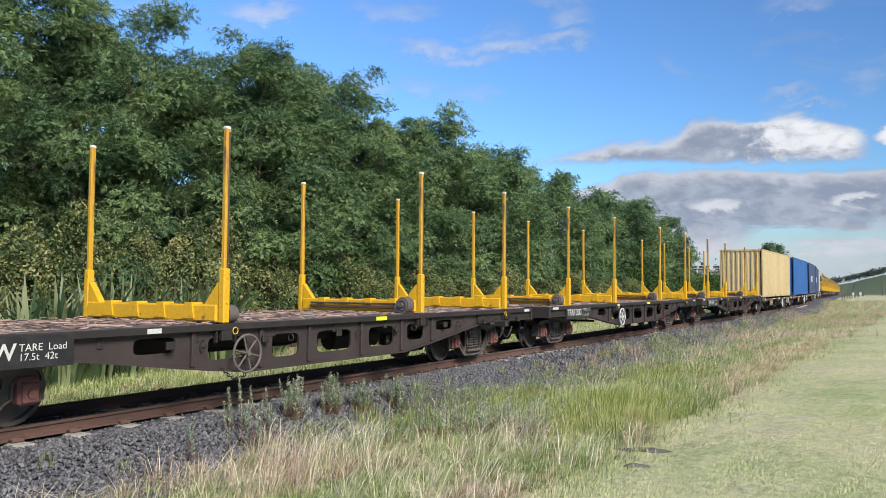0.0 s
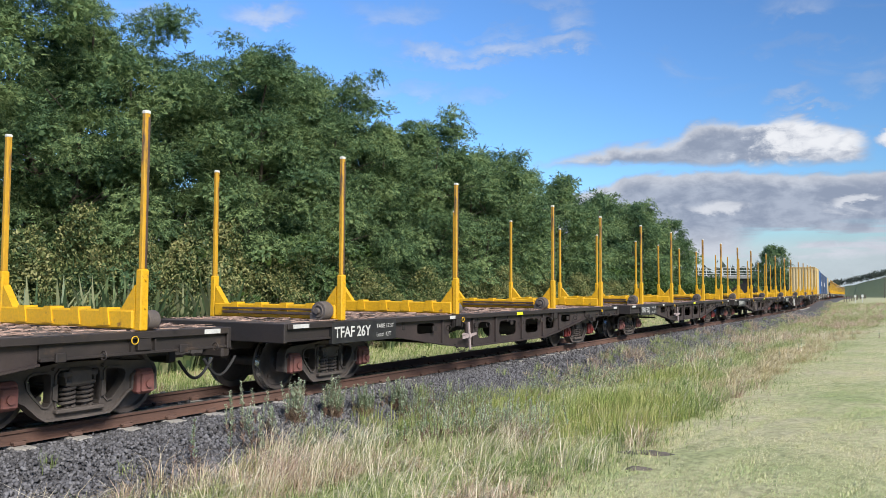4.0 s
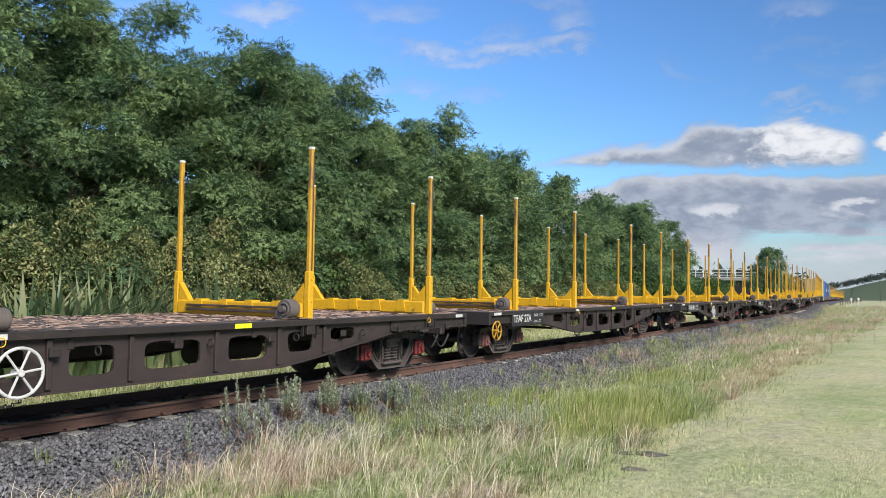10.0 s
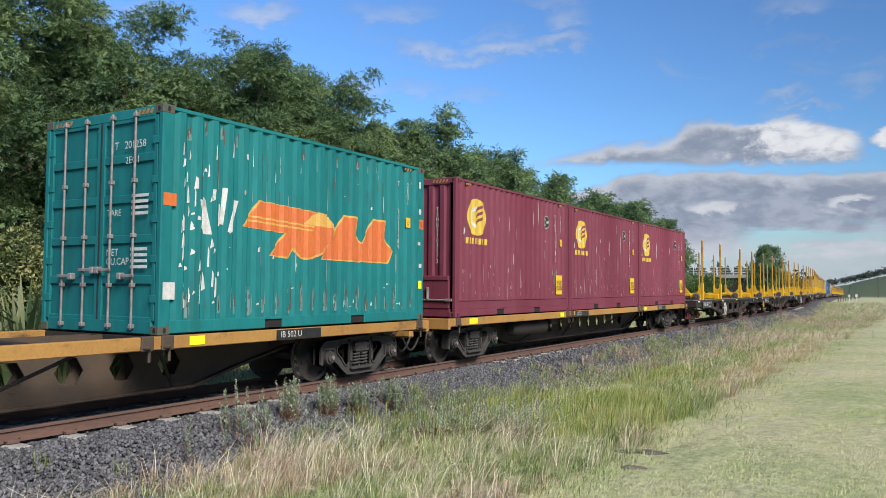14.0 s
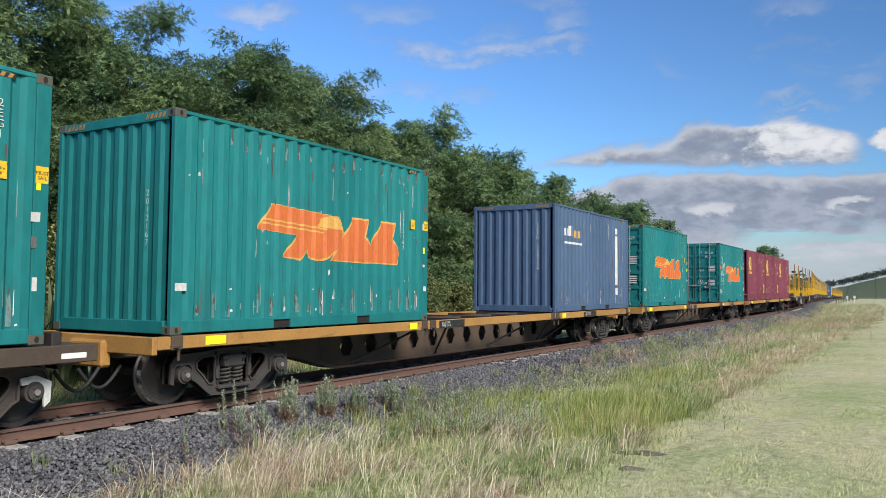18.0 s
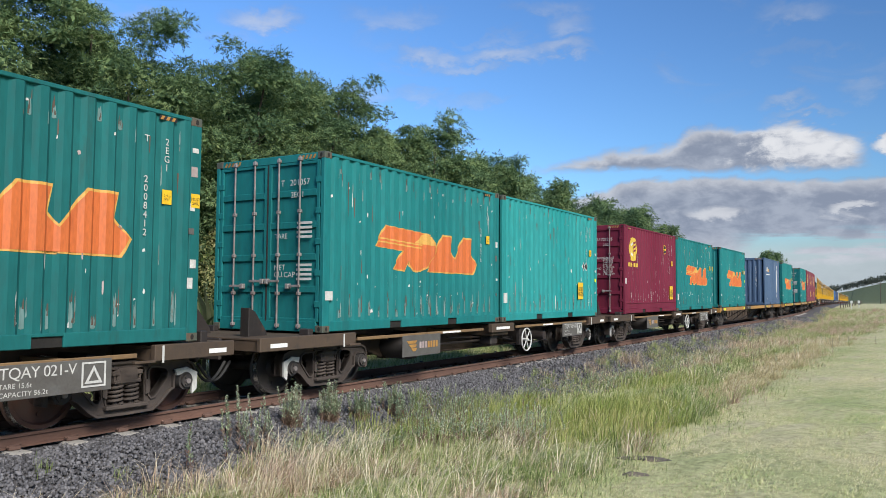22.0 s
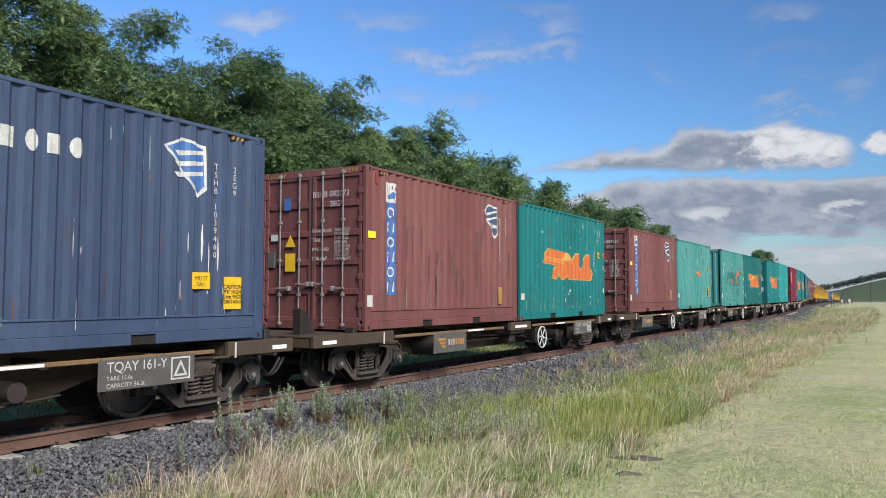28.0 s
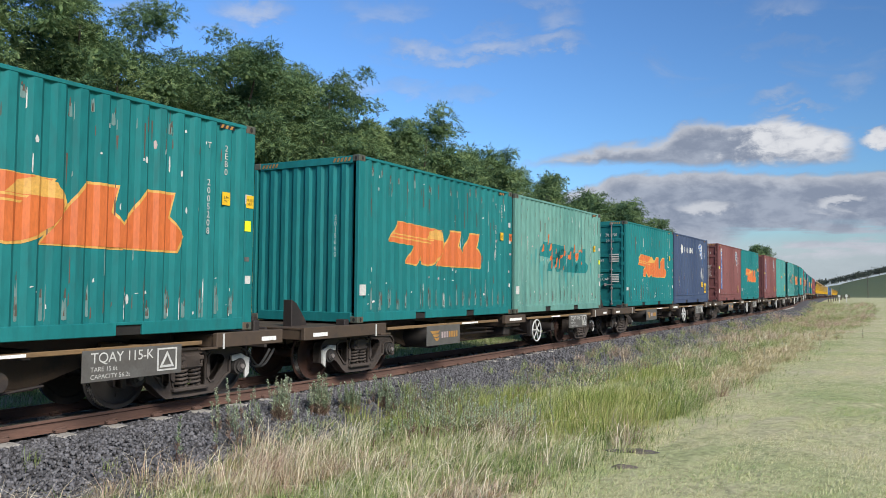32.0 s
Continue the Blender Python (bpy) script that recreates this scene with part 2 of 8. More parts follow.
def make_materials():
    M = MAT
    M["teal"] = paint("teal_paint", (0.006, 0.142, 0.146), (0.016, 0.188, 0.188), (0.018, 0.095, 0.095), (0.56, 0.78))
    M["teal_light"] = paint("faded_teal_paint", (0.045, 0.225, 0.212), (0.085, 0.275, 0.258), (0.032, 0.155, 0.148), (0.58, 0.75))
    M["teal_pale"] = paint("chalky_teal_paint", (0.100, 0.255, 0.220), (0.150, 0.310, 0.268), (0.060, 0.175, 0.158), (0.52, 0.74))
    M["teal_dark"] = paint("dull_teal_paint", (0.007, 0.112, 0.112), (0.014, 0.145, 0.143), (0.025, 0.068, 0.062), (0.58, 0.75))
    M["teal_bright"] = paint("bright_turquoise_paint", (0.013, 0.235, 0.235), (0.030, 0.275, 0.272), (0.03, 0.172, 0.168), (0.58, 0.80))
    M["maroon"] = paint("maroon_paint", (0.150, 0.0280, 0.0480), (0.200, 0.0540, 0.0780), (0.10, 0.03, 0.04), (0.60, 0.8))
    M["crimson"] = paint("crimson_paint", (0.134, 0.0115, 0.0330), (0.170, 0.0230, 0.0480), (0.10, 0.02, 0.025), (0.60, 0.8))
    M["brown"] = paint("red_brown_paint", (0.152, 0.0540, 0.0520), (0.205, 0.0880, 0.0850), (0.085, 0.050, 0.045), (0.56, 0.75))
    M["slate"] = paint("slate_blue_paint", (0.0546, 0.0966, 0.1722), (0.0798, 0.1302, 0.2142), (0.08, 0.09, 0.12), (0.60, 0.78))
    M["navy"] = paint("navy_paint", (0.040, 0.062, 0.122), (0.064, 0.092, 0.162), (0.05, 0.055, 0.075), (0.60, 0.78))
    M["cream"] = paint("cream_paint", (0.4368, 0.3360, 0.1680), (0.5040, 0.4032, 0.2268), (0.35, 0.26, 0.14), (0.60, 0.8))
    M["blue"] = paint("blue_paint", (0.0210, 0.0924, 0.2772), (0.0420, 0.1260, 0.3192), (0.04, 0.08, 0.18), (0.60, 0.8))
    M["yellow"] = material("yellow_paint", (0.72, 0.40, 0.010), (0.62, 0.33, 0.012), 0.45, 0, 1.5, 0.1, 25, (1, 1, 1), (0.35, 0.7), 0, 0, (0.20, 0.10, 0.03), (0.62, 0.72), 5.0)
    M["stake"] = material("worn_yellow_paint", (0.58, 0.32, 0.015), (0.48, 0.25, 0.02), 0.5, 0, 2.0, 0.15, 30, (1, 1, 0.3), (0.3, 0.7), 0, 0, (0.12, 0.07, 0.04), (0.50, 0.60), 6.0, (1, 1, 0.12))
    M["rubbed"] = material("rubbed_steel", (0.10, 0.065, 0.05), (0.16, 0.12, 0.10), 0.5, 0.4, 4, 0.2, 40, (1, 1, 0.2))
    M["white_cap"] = material("white_paint", (0.72, 0.72, 0.68), (0.6, 0.6, 0.56), 0.5, 0, 4, 0.1, 40)
    M["ochre"] = material("ochre_paint", (0.42, 0.225, 0.060), (0.34, 0.175, 0.05), 0.55, 0, 1.2, 0.1, 25, (1, 1, 1), (0.35, 0.65), 0.05, 0, (0.07, 0.045, 0.03), (0.58, 0.72), 2.5, (1, 0.5, 1))
    M["steel"] = material("black_grimy_steel", (0.024, 0.020, 0.019), (0.040, 0.031, 0.027), 0.65, 0.1, 1.5, 0.25, 30, (1, 1, 1), (0.35, 0.7), 0.1, 0, (0.085, 0.055, 0.035), (0.58, 0.75), 2.2)
    M["sill_steel"] = material("reddish_black_steel", (0.036, 0.027, 0.026), (0.055, 0.040, 0.036), 0.6, 0.05, 1.5, 0.2, 30, (1, 1, 1), (0.35, 0.7), 0.1, 0, (0.085, 0.045, 0.035), (0.60, 0.75), 2.2)
    M["steel_brown"] = material("brown_grimy_steel", (0.062, 0.045, 0.034), (0.098, 0.066, 0.042), 0.7, 0.05, 1.5, 0.25, 30, (1, 1, 1), (0.35, 0.7), 0.08, 0, (0.035, 0.03, 0.028), (0.55, 0.72), 2.4)
    M["tan_steel"] = material("rubbed_ochre_steel", (0.22, 0.135, 0.060), (0.13, 0.085, 0.050), 0.65, 0, 2.0, 0.2, 30, (1, 0.4, 1), (0.35, 0.7), 0.08, 0, (0.05, 0.038, 0.03), (0.56, 0.72), 2.4)
    M["logo_yellow"] = material("faded_yellow_device_paint", (0.62, 0.43, 0.050), (0.52, 0.36, 0.055), 0.6, 0, 4, 0.04, 40, (1, 1, 0.4), (0.35, 0.7), 0, 0, (0.30, 0.20, 0.06), (0.66, 0.76), 7.0)
    M["bogie"] = material("dusty_cast_steel", (0.140, 0.117, 0.103), (0.088, 0.074, 0.066), 0.8, 0.0, 2.5, 0.35, 45, (1, 1, 1), (0.35, 0.7), 0.12)
    M["bogie_dark"] = material("dark_cast_steel", (0.042, 0.038, 0.037), (0.062, 0.055, 0.050), 0.75, 0.0, 2.5, 0.35, 45, (1, 1, 1), (0.35, 0.7), 0.12)
    M["bogie_brown"] = material("brown_dusty_casting", (0.085, 0.066, 0.055), (0.055, 0.045, 0.040), 0.8, 0.0, 2.5, 0.35, 45, (1, 1, 1), (0.35, 0.7), 0.12)
    M["red"] = material("red_axle_paint", (0.26, 0.035, 0.030), (0.17, 0.035, 0.03), 0.5, 0, 5, 0.15, 40)
    M["red_dull"] = material("dusty_red_paint", (0.27, 0.105, 0.090), (0.19, 0.095, 0.082), 0.75, 0, 5, 0.15, 40)
    M["wheel"] = material("wheel_steel", (0.135, 0.112, 0.100), (0.085, 0.072, 0.065), 0.6, 0.2, 3, 0.2, 40)
    M["wheel_dark"] = material("dark_wheel_steel", (0.060, 0.052, 0.048), (0.040, 0.036, 0.034), 0.55, 0.2, 3, 0.2, 40)
    M["wheel_rim"] = material("polished_tread", (0.55, 0.54, 0.52), (0.45, 0.44, 0.42), 0.25, 1.0, 5, 0.05, 60)
    M["wheel_red"] = material("rusty_wheel", (0.105, 0.050, 0.035), (0.07, 0.045, 0.038), 0.6, 0.2, 3, 0.2, 40)
    M["wood"] = material("grey_deck_timber", (0.16, 0.125, 0.10), (0.10, 0.08, 0.068), 0.85, 0, 2.5, 0.4, 50, (4, 0.6, 1), (0.3, 0.7), 0.25)
    M["litter"] = material("bark_litter", (0.42, 0.29, 0.215), (0.24, 0.15, 0.115), 0.95, 0, 6, 0.3, 50, (1, 1, 1), (0.3, 0.7), 0, 0.5)
    M["white"] = material("white_marking", (0.60, 0.60, 0.57), (0.46, 0.46, 0.44), 0.55, 0, 6, 0.03, 40)
    M["reflect"] = material("white_reflector", (0.85, 0.85, 0.82), (0.75, 0.75, 0.72), 0.3, 0, 6, 0.03, 40)
    M["label_yellow"] = material("yellow_label", (0.80, 0.50, 0.02), (0.70, 0.42, 0.02), 0.5, 0, 8, 0.03, 50)
    M["lime"] = material("lime_reflector", (0.80, 0.85, 0.02), (0.72, 0.78, 0.02), 0.4, 0, 8, 0.03, 50)
    M["orange"] = material("orange_lettering_paint", (0.62, 0.155, 0.035), (0.52, 0.125, 0.035), 0.5, 0, 3, 0.05, 30, (1, 1, 0.3), (0.3, 0.7))
    M["pale_orange"] = material("pale_orange_edge_paint", (0.64, 0.36, 0.08), (0.55, 0.30, 0.07), 0.5, 0, 3, 0.05, 30)
    M["black"] = material("black_marking", (0.015, 0.015, 0.016), (0.03, 0.03, 0.03), 0.5, 0, 6, 0.05, 40)
    M["grey_plate"] = material("grey_plate_paint", (0.115, 0.112, 0.105), (0.085, 0.078, 0.07), 0.55, 0, 4, 0.05, 40, (1, 1, 1), (0.35, 0.7), 0, 0, (0.08, 0.06, 0.05), (0.6, 0.75), 4.0)
    M["band_blue"] = material("blue_band_paint", (0.05, 0.13, 0.36), (0.07, 0.17, 0.42), 0.5, 0, 3, 0.05, 30)
    M["pale_scuff"] = material("pale_scuffed_paint", (0.42, 0.34, 0.33), (0.30, 0.24, 0.23), 0.7, 0, 6, 0.03, 40)
    M["rust_run"] = material("rust_streak", (0.10, 0.062, 0.045), (0.07, 0.085, 0.070), 0.8, 0, 8, 0.05, 40)
    M["stain"] = material("dark_brown_stain", (0.105, 0.043, 0.038), (0.13, 0.052, 0.046), 0.85, 0, 5, 0.05, 40, (1, 1, 0.3), (0.35, 0.65))
    M["rusty_casting"] = material("rusty_teal_casting", (0.05, 0.085, 0.07), (0.11, 0.075, 0.05), 0.75, 0, 6, 0.3, 40, (1, 1, 1), (0.35, 0.65))
    M["pale_teal"] = material("scraped_pale_teal", (0.16, 0.26, 0.25), (0.10, 0.19, 0.18), 0.7, 0, 7, 0.05, 40, (1, 1, 0.3), (0.35, 0.65), 0, 0, (0.12, 0.07, 0.045), (0.56, 0.66), 9.0, (1, 1, 0.4))
    # near-black paint for the shade inside fork pockets and casting holes
    M["hole_shade"] = material("painted_hole_shade", (0.012, 0.011, 0.010), (0.02, 0.018, 0.016), 0.9, 0, 6, 0.1, 40)
    M["gasket"] = material("black_rubber", (0.02, 0.02, 0.02), (0.03, 0.03, 0.03), 0.7, 0, 6, 0.1, 40)
    M["zinc"] = material("zinc_rod", (0.30, 0.28, 0.27), (0.17, 0.13, 0.12), 0.55, 0.3, 6, 0.1, 60)
    M["rail"] = material("rusty_rail", (0.165, 0.092, 0.068), (0.115, 0.070, 0.055), 0.8, 0.1, 2.0, 0.3, 40, (1, 0.3, 1), (0.35, 0.7))
    M["rail_top"] = material("polished_rail_head", (0.30, 0.28, 0.27), (0.22, 0.19, 0.17), 0.3, 0.9, 2.0, 0.05, 60, (1, 0.1, 1))
    M["concrete"] = material("weathered_concrete", (0.42, 0.40, 0.37), (0.30, 0.285, 0.26), 0.9, 0, 5, 0.3, 60, (1, 1, 1), (0.35, 0.7), 0.12)
    M["stone"] = material("blue_metal_ballast", (0.140, 0.138, 0.146), (0.080, 0.078, 0.084), 0.85, 0, 9, 0.4, 70, (1, 1, 1), (0.35, 0.7), 0, 0.62)
    M["bed"] = material("ballast_bed", (0.095, 0.092, 0.098), (0.06, 0.057, 0.06), 0.95, 0, 10, 0.9, 60)
    M["bark"] = material("grey_bark", (0.11, 0.085, 0.065), (0.07, 0.055, 0.045), 0.9, 0, 6, 0.6, 40, (1, 1, 0.2))


make_materials()


def ground_material():
    """Soil and turf: green verge patches, straw-coloured mown field, dark bed under the track."""
    m = bpy.data.materials.new("turf")
    m.use_nodes = True
    nt = m.node_tree
    N, L = nt.nodes.new, nt.links.new
    b = nt.nodes["Principled BSDF"]
    b.inputs["Roughness"].default_value = 0.95
    b.inputs["Specular IOR Level"].default_value = 0.15
    co = N("ShaderNodeTexCoord")

    def nz(sc, det=6.0, ro=0.65):
        n = N("ShaderNodeTexNoise")
        n.inputs["Scale"].default_value, n.inputs["Detail"].default_value, n.inputs["Roughness"].default_value = sc, det, ro
        L(co.outputs["Object"], n.inputs["Vector"])
        return n.outputs["Fac"]

    def cr(v, stops):
        r = N("ShaderNodeValToRGB")
        L(v, r.inputs[0])
        while len(r.color_ramp.elements) < len(stops):
            r.color_ramp.elements.new(0.5)
        for e, (p, c) in zip(r.color_ramp.elements, stops):
            e.position, e.color = p, (*c, 1)
        return r.outputs[0]

    a = cr(nz(0.35), [(0.34, (0.37, 0.41, 0.20)), (0.48, (0.50, 0.49, 0.28)), (0.66, (0.58, 0.52, 0.36))])
    c = cr(nz(9.0, 8), [(0.3, (0.55, 0.55, 0.5)), (0.7, (1.2, 1.2, 1.15))])
    # pasture on the far hill
    sep = N("ShaderNodeSeparateXYZ")
    L(co.outputs["Object"], sep.inputs[0])
    far = N("ShaderNodeMapRange")
    L(sep.outputs[1], far.inputs[0])
    far.inputs[1].default_value, far.inputs[2].default_value = 380, 470
    hill_mix = N("ShaderNodeMix")
    hill_mix.data_type = "RGBA"
    L(far.outputs[0], hill_mix.inputs["Factor"]), L(a, hill_mix.inputs["A"])
    hill_mix.inputs["B"].default_value = (0.105, 0.130, 0.072, 1)
    mx = N("ShaderNodeMix")
    mx.data_type, mx.blend_type = "RGBA", "MULTIPLY"
    mx.inputs["Factor"].default_value = 1.0
    L(hill_mix.outputs["Result"], mx.inputs["A"]), L(c, mx.inputs["B"])
    L(mx.outputs["Result"], b.inputs["Base Color"])
    bn = N("ShaderNodeBump")
    bn.inputs["Strength"].default_value, bn.inputs["Distance"].default_value = 0.8, 0.05
    L(nz(14, 8), bn.inputs["Height"])
    L(bn.outputs[0], b.inputs["Normal"])
    return m


def leaf_material(name, tones, rough=0.6, broad=0.6, spread=0.35, through=0.25):
    """Foliage whose leaves differ one by one and in larger drifts, and let some light through."""
    m = bpy.data.materials.new(name)
    m.use_nodes = True
    nt = m.node_tree
    N, L = nt.nodes.new, nt.links.new
    b = nt.nodes["Principled BSDF"]
    b.inputs["Roughness"].default_value = rough
    b.inputs["Specular IOR Level"].default_value = 0.3
    geo = N("ShaderNodeNewGeometry")
    n = N("ShaderNodeTexNoise")
    n.inputs["Scale"].default_value, n.inputs["Detail"].default_value = broad, 4.0
    L(geo.outputs["Position"], n.inputs["Vector"])
    a = N("ShaderNodeMath")
    a.operation = "MULTIPLY_ADD"
    L(geo.outputs["Random Per Island"], a.inputs[0])
    a.inputs[1].default_value, a.inputs[2].default_value = spread, -spread / 2
    s = N("ShaderNodeMath")
    L(n.outputs["Fac"], s.inputs[0]), L(a.outputs[0], s.inputs[1])
    r = N("ShaderNodeValToRGB")
    L(s.outputs[0], r.inputs[0])
    while len(r.color_ramp.elements) < len(tones):
        r.color_ramp.elements.new(0.5)
    for i, (e, c) in enumerate(zip(r.color_ramp.elements, tones)):
        e.position, e.color = 0.28 + 0.44 * i / (len(tones) - 1), (*c, 1)
    L(r.outputs[0], b.inputs["Base Color"])
    tr = N("ShaderNodeBsdfTranslucent")
    L(r.outputs[0], tr.inputs[0])
    mix = N("ShaderNodeMixShader")
    mix.inputs[0].default_value = through
    out = nt.nodes["Material Output"]
    L(b.outputs[0], mix.inputs[1]), L(tr.outputs[0], mix.inputs[2])
    L(mix.outputs[0], out.inputs[0])
    return m


MAT["turf"] = ground_material()
MAT["tree_leaf"] = leaf_material("ash_leaves", [(0.045, 0.098, 0.050), (0.098, 0.172, 0.078), (0.172, 0.258, 0.105), (0.275, 0.360, 0.150)], 0.7, 0.8, 0.35, 0.32)
MAT["shrub_leaf"] = leaf_material("olive_leaves", [(0.050, 0.090, 0.036), (0.115, 0.155, 0.056), (0.22, 0.24, 0.090), (0.35, 0.34, 0.145)], 0.55, 1.2, 0.5)
MAT["bush_leaf"] = leaf_material("bush_leaves", [(0.03, 0.07, 0.015), (0.055, 0.105, 0.025), (0.085, 0.135, 0.03)], 0.6, 0.9, 0.4)
MAT["flax_leaf"] = leaf_material("flax_blades", [(0.06, 0.105, 0.05), (0.12, 0.175, 0.08), (0.21, 0.27, 0.13), (0.34, 0.36, 0.20)], 0.4, 0.9, 0.6)
MAT["bright_grass"] = leaf_material("bright_green_grass", [(0.19, 0.25, 0.06), (0.29, 0.36, 0.095), (0.39, 0.42, 0.13), (0.50, 0.47, 0.20)], 0.6, 1.0, 0.55)
MAT["pale_grass"] = leaf_material("pale_seed_stalks", [(0.60, 0.50, 0.34), (0.75, 0.66, 0.48), (0.88, 0.81, 0.62)], 0.65, 1.5, 0.6)
MAT["tan_grass"] = leaf_material("tan_dead_grass", [(0.40, 0.33, 0.17), (0.56, 0.46, 0.27), (0.70, 0.61, 0.41)], 0.7, 0.8, 0.5)
MAT["green_grass"] = leaf_material("green_grass", [(0.15, 0.22, 0.06), (0.29, 0.375, 0.125), (0.42, 0.475, 0.19), (0.55, 0.54, 0.30)], 0.6, 0.8, 0.65)
MAT["dry_grass"] = leaf_material("dry_grass", [(0.30, 0.22, 0.13), (0.56, 0.45, 0.29), (0.82, 0.72, 0.53), (0.58, 0.42, 0.33)], 0.7, 0.8, 0.75)
MAT["mown_grass"] = leaf_material("mown_grass", [(0.43, 0.52, 0.24), (0.62, 0.64, 0.345), (0.74, 0.69, 0.43), (0.80, 0.73, 0.50)], 0.7, 0.40, 0.30)
MAT["weed"] = leaf_material("grey_weed_leaves", [(0.22, 0.30, 0.17), (0.37, 0.45, 0.29), (0.54, 0.59, 0.44)], 0.7, 0.9, 0.5)
MAT["weed_dead"] = leaf_material("reddish_dead_weed", [(0.22, 0.13, 0.10), (0.32, 0.21, 0.16), (0.36, 0.29, 0.20)], 0.8, 0.9, 0.5)
MAT["soil"] = material("dark_soil", (0.16, 0.135, 0.11), (0.085, 0.07, 0.06), 0.95, 0, 6, 1.0, 40)
MAT["far_leaf"] = leaf_material("far_wood_leaves", [(0.055, 0.070, 0.055), (0.075, 0.092, 0.070), (0.10, 0.118, 0.088)], 0.8, 0.05, 0.3)

# ---- building blocks ----


class Shape:
    """Collects solid pieces of one part."""

    def __init__(self):
        self.v, self.f = [], []

    def add(self, verts, faces):
        n = len(self.v)
        self.v += [tuple(p) for p in verts]
        self.f += [tuple(n + i for i in q) for q in faces]
        return self

    def box(self, x0, x1, y0, y1, z0, z1):
        return self.add([(x0, y0, z0), (x1, y0, z0), (x1, y1, z0), (x0, y1, z0), (x0, y0, z1), (x1, y0, z1), (x1, y1, z1), (x0, y1, z1)],
                        [(3, 2, 1, 0), (4, 5, 6, 7), (0, 1, 5, 4), (1, 2, 6, 5), (2, 3, 7, 6), (3, 0, 4, 7)])

    def soft(self, x0, x1, y0, y1, z0, z1, b=0.01):
        """A box with chamfered edges."""
        c, h = ((x0 + x1) / 2, (y0 + y1) / 2, (z0 + z1) / 2), ((x1 - x0) / 2, (y1 - y0) / 2, (z1 - z0) / 2)
        b = min(b, *(0.45 * k for k in h))
        at, vs = {}, []
        for s in [(i, j, k) for i in (-1, 1) for j in (-1, 1) for k in (-1, 1)]:
            for ax in range(3):
                at[s, ax] = len(vs)
                vs.append(tuple(c[q] + s[q] * (h[q] if q == ax else h[q] - b) for q in range(3)))
        fs = []
        for ax in range(3):
            p, q = (ax + 1) % 3, (ax + 2) % 3
            for sg in (-1, 1):
                ring = []
                for a, d in ((-1, -1), (1, -1), (1, 1), (-1, 1)):
                    s = [0, 0, 0]
                    s[ax], s[p], s[q] = sg, a, d
                    ring.append(at[tuple(s), ax])
                fs.append(ring if sg > 0 else ring[::-1])
            for a in (-1, 1):
                for d in (-1, 1):
                    s, t = [0, 0, 0], [0, 0, 0]
                    s[ax], s[p], s[q] = -1, a, d
                    t[ax], t[p], t[q] = 1, a, d
                    s, t = tuple(s), tuple(t)
                    r = [at[s, p], at[t, p], at[t, q], at[s, q]]
                    fs.append(r if a * d < 0 else r[::-1])
        for s in [(i, j, k) for i in (-1, 1) for j in (-1, 1) for k in (-1, 1)]:
            r = [at[s, 0], at[s, 1], at[s, 2]]
            fs.append(r if s[0] * s[1] * s[2] > 0 else r[::-1])
        return self.add(vs, fs)

    def plate(self, pts, axis, a, b):
        """A flat outline of (p, q) pairs, thick from a to b along the axis: x takes (y, z), y takes (x, z), z takes (x, y)."""
        def put(p, q, k):
            return {"x": (k, p, q), "y": (p, k, q), "z": (p, q, k)}[axis]
        n = len(pts)
        area = sum(pts[i][0] * pts[(i + 1) % n][1] - pts[(i + 1) % n][0] * pts[i][1] for i in range(n))
        if (area < 0) != (axis == "y"):
            pts = pts[::-1]
        vs = [put(p, q, a) for p, q in pts] + [put(p, q, b) for p, q in pts]
        fs = [tuple(range(n))[::-1], tuple(range(n, 2 * n))] + [(i, (i + 1) % n, n + (i + 1) % n, n + i) for i in range(n)]
        return self.add(vs, fs)

    def rod(self, p, q, r, n=10, r2=None, caps=True):
        """A round bar from p to q."""
        p, q = Vector(p), Vector(q)
        r2 = r if r2 is None else r2
        d = (q - p).normalized()
        u = d.orthogonal().normalized()
        w = d.cross(u)
        vs = []
        for c, k in ((p, r), (q, r2)):
            for i in range(n):
                a = 2 * math.pi * i / n
                vs.append(c + k * (math.cos(a) * u + math.sin(a) * w))
        fs = [(i, (i + 1) % n, n + (i + 1) % n, n + i) for i in range(n)]
        if caps:
            fs += [tuple(range(n))[::-1], tuple(range(n, 2 * n))]
        return self.add(vs, fs)

    def pipe(self, pts, r, n=8):
        """A bent round bar through the points."""
        pts = [Vector(p) for p in pts]
        vs, fs, u = [], [], None
        for i, p in enumerate(pts):
            d = (pts[min(i + 1, len(pts) - 1)] - pts[max(i - 1, 0)]).normalized()
            u = d.orthogonal().normalized() if u is None else (u - d * u.dot(d)).normalized()
            w = d.cross(u)
            vs += [p + r * (math.cos(2 * math.pi * k / n) * u + math.sin(2 * math.pi * k / n) * w) for k in range(n)]
        for i in range(len(pts) - 1):
            fs += [(i * n + k, i * n + (k + 1) % n, (i + 1) * n + (k + 1) % n, (i + 1) * n + k) for k in range(n)]
        fs += [tuple(range(n))[::-1], tuple((len(pts) - 1) * n + k for k in range(n))]
        return self.add(vs, fs)

